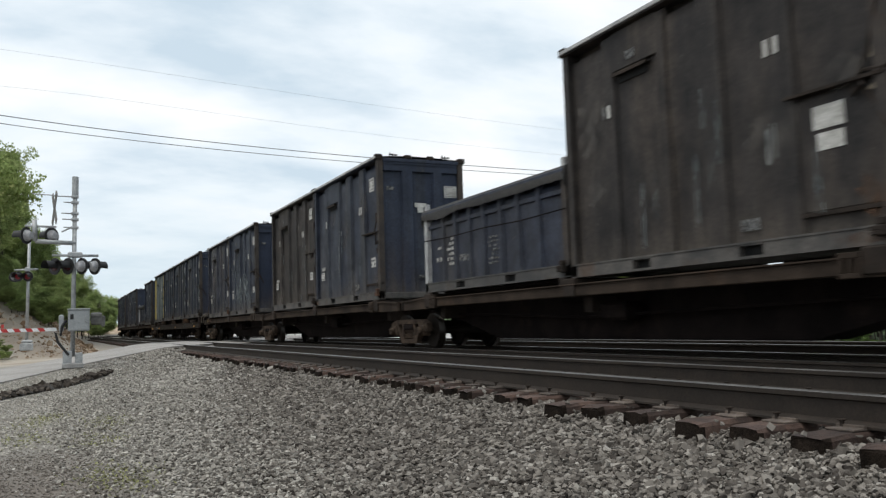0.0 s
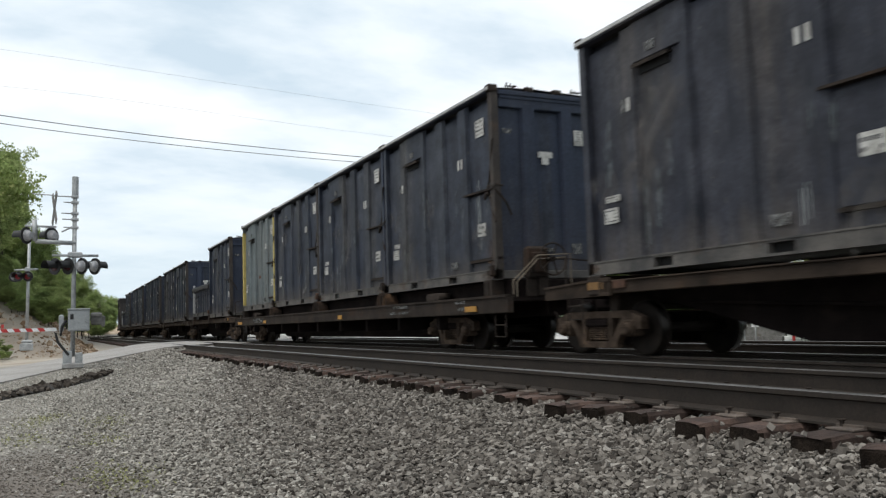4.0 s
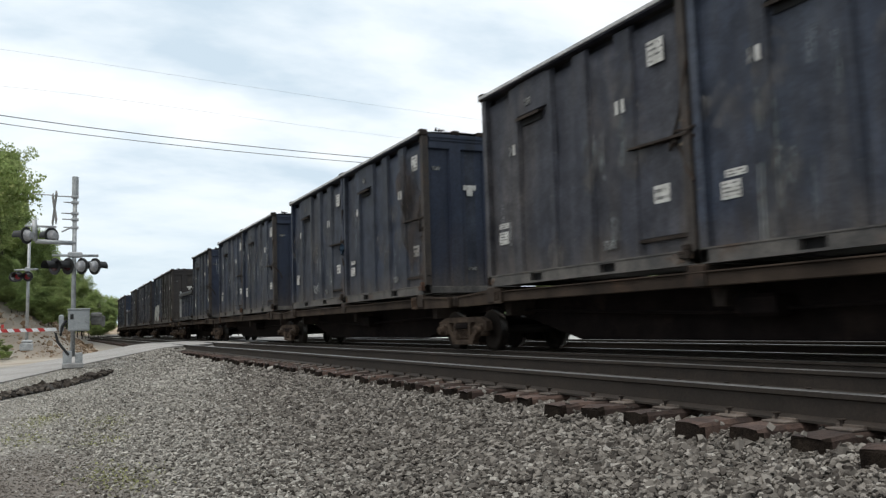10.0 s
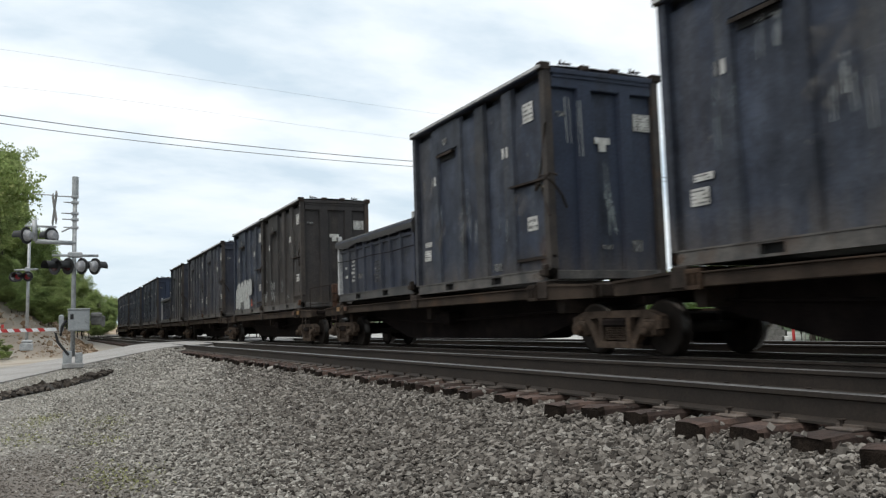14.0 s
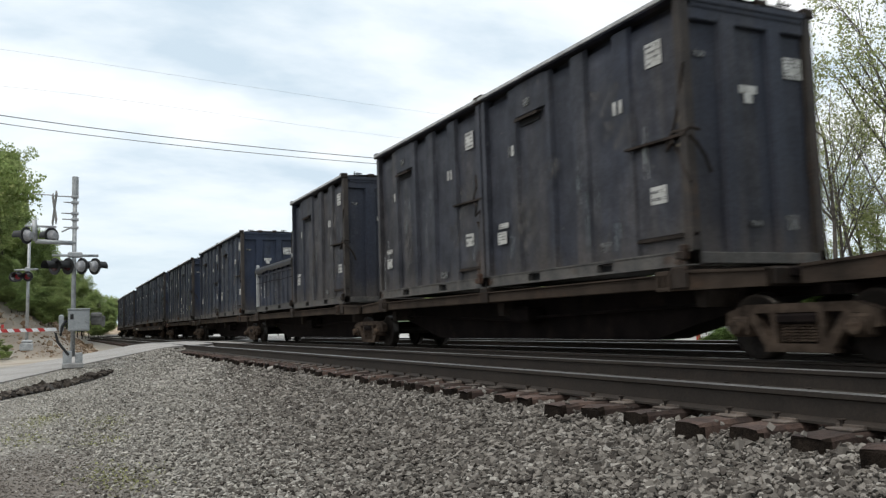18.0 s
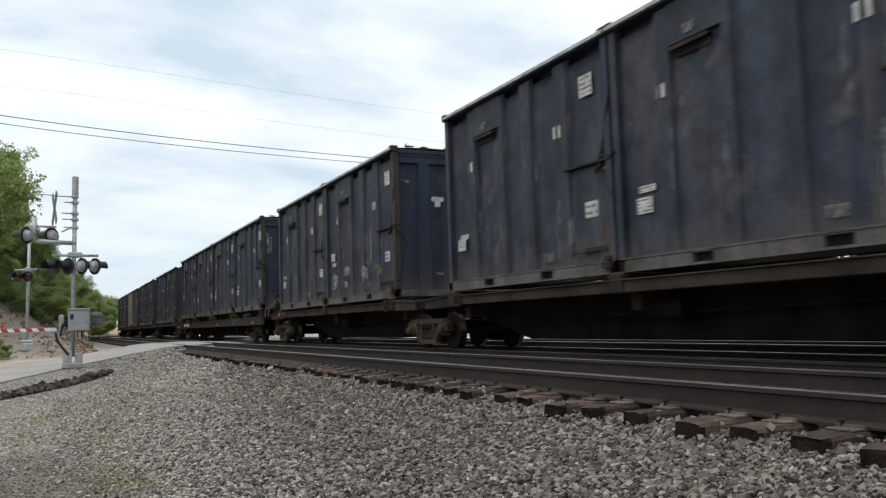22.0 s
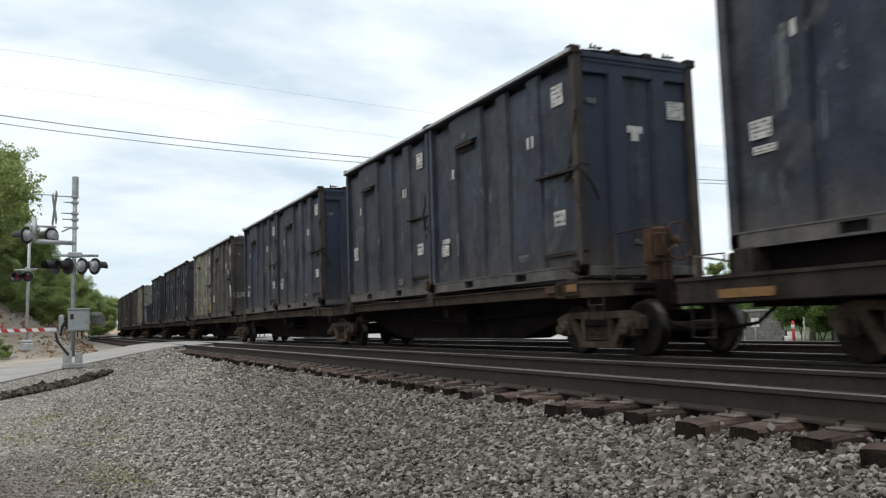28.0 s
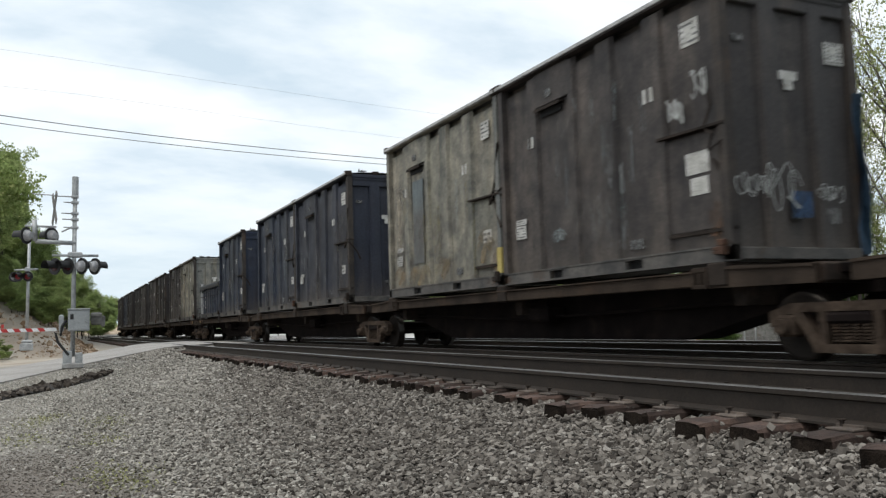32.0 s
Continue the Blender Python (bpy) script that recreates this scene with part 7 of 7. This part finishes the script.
def make_tree_kind(name, height, crown, seed, leaves, size, material, clump, label, girth=0.017, reach=(0.42, 0.66), floor=0.22):
    """A tree scaled to the height named: limbs first, then leaves in clumps round the twigs."""
    rng = random.Random(seed)
    tree = thing(name, (0, 0, 0), label, "tree", "trees")
    bm, tips = bmesh.new(), []
    grow(bm, (0, 0, -0.3), (rng.uniform(-0.06, 0.06), rng.uniform(-0.06, 0.06), 1), height * 0.82, height * girth, 0, rng, tips, 3, reach)
    q = (height - clump * 0.8) / max(t.z for t in tips)
    for v in bm.verts:
        v.co = Vector((v.co.x * q * crown, v.co.y * q * crown, v.co.z * q))
    part("trunk", tidy(bm), BARK, tree, "grey-brown trunk and limbs")
    c = np.array([t[:] for t in tips]) * np.array([q * crown, q * crown, q])
    c = c[c[:, 2] > height * floor]
    V, F = leaf_cloud(c, np.full(len(c), clump), leaves, size, seed)
    part("crown", cloud_mesh("crown", V, F, material), material, tree, "uneven leafy crown")
    return tree


def build_trees():
    kinds = [make_tree_kind("broadleaf_tree", 9.3, 0.85, s, 34000, 0.165, LEAF if s % 2 else LEAF_FAR, 0.55, "green broadleaf tree in spring leaf on the bank", floor=0.06) for s in (11, 12, 13)]
    r = random.Random(3)
    spots = []
    # bearing of the crown edge, distance, bearing of its top
    for px, d, top in ((-14, 50, 222), (8, 52, 275), (28, 51, 306), (46, 53, 330), (60, 60, 352), (76, 64, 392), (94, 66, 424), (106, 72, 436), (118, 78, 446), (60, 72, 420), (132, 86, 474), (112, 92, 452), (150, 96, 490), (166, 106, 500), (140, 112, 490), (172, 120, 506), (182, 132, 512), (168, 140, 512), (190, 150, 518), (200, 165, 522), (210, 185, 525), (222, 205, 527), (236, 230, 529), (252, 260, 530), (270, 290, 532), (40, 70, 400), (80, 84, 430), (290, 320, 534), (310, 350, 536)):
        p = aim_point(px, top, d)
        h = max(p.z - float(ground_z(p.x, p.y)), 2.0)
        p = aim_point(px - 0.30 * h * 1464 / d, top, d)
        g = float(ground_z(p.x, p.y))
        spots.append((p.x, p.y, g, max(p.z - g, 2.0), 1.0))
    for px, d, top in ((-90, 48, 190), (-50, 50, 240), (-22, 52, 300), (-50, 60, 250), (4, 58, 350), (46, 62, 385), (58, 66, 408), (80, 70, 440), (98, 76, 458), (124, 86, 476)):
        p = aim_point(px, top, d)
        g = float(ground_z(p.x, p.y))
        spots.append((p.x, p.y, g, p.z - g, 0.8))
    # low shrubs on the slope itself
    r, rest = random.Random(8), r
    for k in range(80):
        px = r.uniform(-60, 95)
        py = r.uniform(465, 520 + 0.5 * max(px, 0))
        d = r.uniform(50, 62)
        p = aim_point(px, py, d)
        g = float(ground_z(p.x, p.y))
        if g > 1.9 - 0.014 * px:
            spots.append((p.x, p.y, g - 0.2, r.uniform(0.9, 2.0), 1.6))
    r = rest
    for px, py, d, h in ((-6, 606, 45, 0.7), (4, 604, 46, 0.55), (12, 601, 47, 0.5), (-12, 600, 47, 0.9)):
        p = aim_point(px, py, d)
        spots.append((p.x, p.y, float(ground_z(p.x, p.y)) - 0.08, h, 1.8))
    # scrub on the bank and at its foot
    for k in range(70):
        d = r.uniform(56, 190)
        edge = np.interp(d, (55, 70, 90, 120, 150, 190), (84, 112, 146, 178, 194, 206))
        px = edge - 22 * 60 / d - r.uniform(0, 1) ** 1.5 * 70
        p = aim_point(px, 560, d)
        if d < 62 and px < 50:
            continue
        g = float(ground_z(p.x, p.y))
        spots.append((p.x, p.y, g - 0.5, r.uniform(2.6, 5.0), 1.35))
    for k, (x, y, z, h, fat) in enumerate(spots):
        src = kinds[k % 3]
        q = h / 9.3
        t = src if k < 3 else copy_thing(src, Matrix())
        t.scale = (q * 1.1 * fat, q * 1.1 * fat, q)
        t.location, t.rotation_euler = (x, y, z), (0, 0, (k * 2.399) % 6.28)
    bloom = make_tree_kind("blossoming_tree", 5.0, 0.9, 31, 5200, 0.13, BLOSSOM, 0.42, "small tree in pale pink blossom at the foot of the bank", floor=0.1)
    p = aim_point(166, 508, 118)
    bloom.location = (p.x, p.y, p.z - 4.6)
    thin = [make_tree_kind("young_leaf_tree", 12.0, 0.62, s, 2200, 0.105, LEAF_PALE, 0.20, "slender tree with bare twigs and pale young leaves", 0.017, (0.36, 0.56), floor=0.10) for s in (21, 22, 24)]
    sapling = make_tree_kind("sapling", 6.0, 0.62, 27, 1900, 0.095, LEAF_PALE, 0.16, "slender sapling in pale young leaf", 0.010, (0.36, 0.56), floor=0.06)
    k = 0
    for px, d, h in ((1488, 27, 10.0), (1524, 29, 9.5), (1572, 26, 9.5), (1438, 33, 8.6), (1600, 30, 13.0), (1650, 30, 13.0), (1500, 42, 10.0), (1700, 27, 12.0), (1750, 31, 14.0), (1600, 42, 14.0), (1820, 29, 13.0), (1880, 33, 13.0), (1502, 28, 7.4), (1472, 32, 6.6), (1536, 30, 8.0), (1556, 33, 7.0)):
        p = aim_point(px, 560, d)
        g = float(ground_z(p.x, p.y))
        t = thin[k] if k < 3 else copy_thing(thin[k % 3], Matrix())
        t.scale = (h / 12.0,) * 3
        t.location, t.rotation_euler = (p.x, p.y, g), (0, 0, r.uniform(0, 6.28))
        k += 1
    for k, (px, d, h) in enumerate(((1416, 31, 4.4), (1446, 36, 5.6), (1470, 30, 4.2), (1508, 33, 5.0), (1545, 31, 5.6), (1590, 29, 6.0), (1620, 33, 6.4))):
        p = aim_point(px, 560, d)
        t = copy_thing(sapling, Matrix()) if k else sapling
        t.scale = (h / 6.0,) * 3
        t.location, t.rotation_euler = (p.x, p.y, float(ground_z(p.x, p.y))), (0, 0, r.uniform(0, 6.28))
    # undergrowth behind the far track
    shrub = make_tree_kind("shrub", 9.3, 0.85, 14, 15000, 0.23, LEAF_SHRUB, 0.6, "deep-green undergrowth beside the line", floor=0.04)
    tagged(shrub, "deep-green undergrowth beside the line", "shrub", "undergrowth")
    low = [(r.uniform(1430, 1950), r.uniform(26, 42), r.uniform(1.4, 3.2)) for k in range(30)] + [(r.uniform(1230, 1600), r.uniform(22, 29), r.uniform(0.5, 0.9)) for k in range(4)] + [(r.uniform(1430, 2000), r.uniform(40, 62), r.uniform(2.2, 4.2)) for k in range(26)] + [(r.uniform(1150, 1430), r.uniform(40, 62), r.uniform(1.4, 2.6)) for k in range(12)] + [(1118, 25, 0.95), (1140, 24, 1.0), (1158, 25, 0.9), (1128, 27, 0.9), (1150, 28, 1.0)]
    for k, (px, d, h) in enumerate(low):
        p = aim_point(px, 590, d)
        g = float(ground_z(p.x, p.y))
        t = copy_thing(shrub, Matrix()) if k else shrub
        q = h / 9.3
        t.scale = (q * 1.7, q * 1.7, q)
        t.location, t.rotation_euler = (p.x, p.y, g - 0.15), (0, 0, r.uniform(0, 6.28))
    # far treeline
    for k in range(40):
        px, d = r.uniform(420, 1350), r.uniform(95, 150)
        p = aim_point(px, 590, d)
        g = float(ground_z(p.x, p.y))
        t = copy_thing(kinds[k % 3], Matrix())
        q = r.uniform(4.0, 7.0) / 9.3
        t.scale = (q * 1.4, q * 1.4, q)
        t.location, t.rotation_euler = (p.x, p.y, g - 0.3), (0, 0, r.uniform(0, 6.28))


build_trees()


def build_far_wall():
    """A low grey block wall across the tracks, with a coping."""
    a, b = aim_point(1292, 600, 35), aim_point(1392, 600, 34)
    d = b - a
    t = thing("block_wall", (a.x, a.y, float(ground_z(a.x, a.y))), "low weathered grey block wall across the tracks", "wall")
    t.rotation_euler = (0, 0, math.atan2(d.y, d.x))
    w = math.hypot(d.x, d.y)
    n = 6
    for row in range(5):
        for i in range(n):
            piece("block", "blk", lambda bm: box(bm, 0.004, w / n - 0.004, -0.1, 0.1, 0.004, 0.236, bevel=0.008), WEIGHT, t, (i * w / n + (0.0 if row % 2 else -0.12), 0, row * 0.24))
    bm = bmesh.new()
    box(bm, -0.2, w + 0.1, -0.14, 0.14, 1.2, 1.28, bevel=0.01)
    part("coping", tidy(bm), CONCRETE, t)


build_far_wall()


def build_weeds():
    r = np.random.RandomState(77)
    V, F, n = [], [], 0
    spots = [(-0.22, 12.2), (-0.05, 12.9), (0.74, 11.76), (0.62, 11.2), (0.44, 7.28), (0.57, 6.76), (0.5, 9.6), (-0.25, 10.4)]
    for x, y in spots:
        k = 230
        p = np.stack([r.normal(x, 0.16, k), r.normal(y, 0.34, k)], 1)
        z = ground_z(p[:, 0], p[:, 1])
        h, a = r.uniform(0.005, 0.020, k), r.uniform(0, 6.28, k)
        for i in range(k):
            bx, by, bz = p[i, 0], p[i, 1], z[i] + 0.016
            dx, dy = 0.008 * math.cos(a[i]), 0.008 * math.sin(a[i])
            lx, ly = 0.03 * math.sin(a[i]), 0.03 * math.cos(a[i])
            V += [(bx - dx, by - dy, bz), (bx + dx, by + dy, bz), (bx + lx + dx * 0.3, by + ly + dy * 0.3, bz + h[i]), (bx + lx - dx * 0.3, by + ly - dy * 0.3, bz + h[i])]
            F.append((n, n + 1, n + 2, n + 3))
            n += 4
    me = cloud_mesh("weeds", np.array(V), np.array(F), WEED)
    tagged(new("weeds", me), "sparse green weeds in the gravel", "weeds", kind="stuff")


def build_markers():
    """What stands across the tracks: a red marker, a pale post and two small white boards."""
    for name, px, d, h, w, m, words in (("marker_post", 1405, 27, 0.85, 0.10, RED, "slim red marker post across the tracks"), ("marker_post", 1425, 28, 0.95, 0.05, PLATE, "thin pale marker post across the tracks"),
                                        ("marker_post", 1236, 30, 0.6, 0.16, RED, "short red and white marker post")):
        p = aim_point(px, 600, d)
        g = float(ground_z(p.x, p.y))
        t = thing(name, (p.x, p.y, g), words, "marker post")
        bm = bmesh.new()
        tube(bm, (0, 0, -0.05), (0, 0, h), w / 2, w / 2 * 0.8, 10)
        part("post", tidy(bm), m, t)
        bm = bmesh.new()
        tube(bm, (0, 0, h * 0.72), (0, 0, h * 0.86), w / 2 * 1.05, w / 2 * 1.0, 10)
        part("band", tidy(bm), WHITE, t, "white band")
    for px in (1318, 1338):
        p = aim_point(px, 597, 33)
        g = float(ground_z(p.x, p.y))
        t = thing("notice_board", (p.x, p.y, g), "small blank white board on a post", "sign")
        bm = bmesh.new()
        tube(bm, (0, 0, -0.05), (0, 0, 0.9), 0.03, 0.03, 8)
        part("post", tidy(bm), GALV, t)
        bm = bmesh.new()
        box(bm, -0.14, 0.14, -0.02, 0.0, 0.62, 0.95, bevel=0.004)
        part("board", tidy(bm), WHITE, t)
        t.rotation_euler = (0, 0, radians(-40))


build_weeds()
build_markers()


def motions():
    """The train rolls past; every wagon and container follows the line, the wheels turn while they pass near."""
    for mover in MOVERS:
        ob, s, length, h = mover[:4]
        centred = len(mover) > 4
        rows = []
        for t in range(0, 33):
            a, _ = along(s - travel(t), XT)
            b, _ = along(s + length - travel(t), XT)
            d = b - a
            turn = math.degrees(math.atan2(-d.x, d.y))
            p = (a + b) / 2 if centred else a
            lift = h
            off = 0.0 if centred else 0.05
            rows.append((float(t), pose(p.x + off, p.y, lift, 0, 0, turn)))
        walk(ob, rows)
    for ob, s, a in ROLLERS:
        t0 = next((t / 10 for t in range(0, 321) if s - travel(t / 10) < 34), None)
        if t0 is None or s < 2:
            continue
        rows, t, turn0 = [], t0, travel(t0)
        if t0 > 0:
            rows.append((0.0, pose(0, a, 0.42)))
        while t <= 32.0 and s - travel(t) > 1.0:
            rows.append((t, pose(0, a, 0.42, math.degrees((travel(t) - turn0) / 0.42), 0, 0)))
            t = round(t + 1 / 15, 4)
        if len(rows) > 1:
            if rows[-1][0] < 32.0:
                rows.append((32.0, rows[-1][1]))
            walk(ob, rows)


motions()
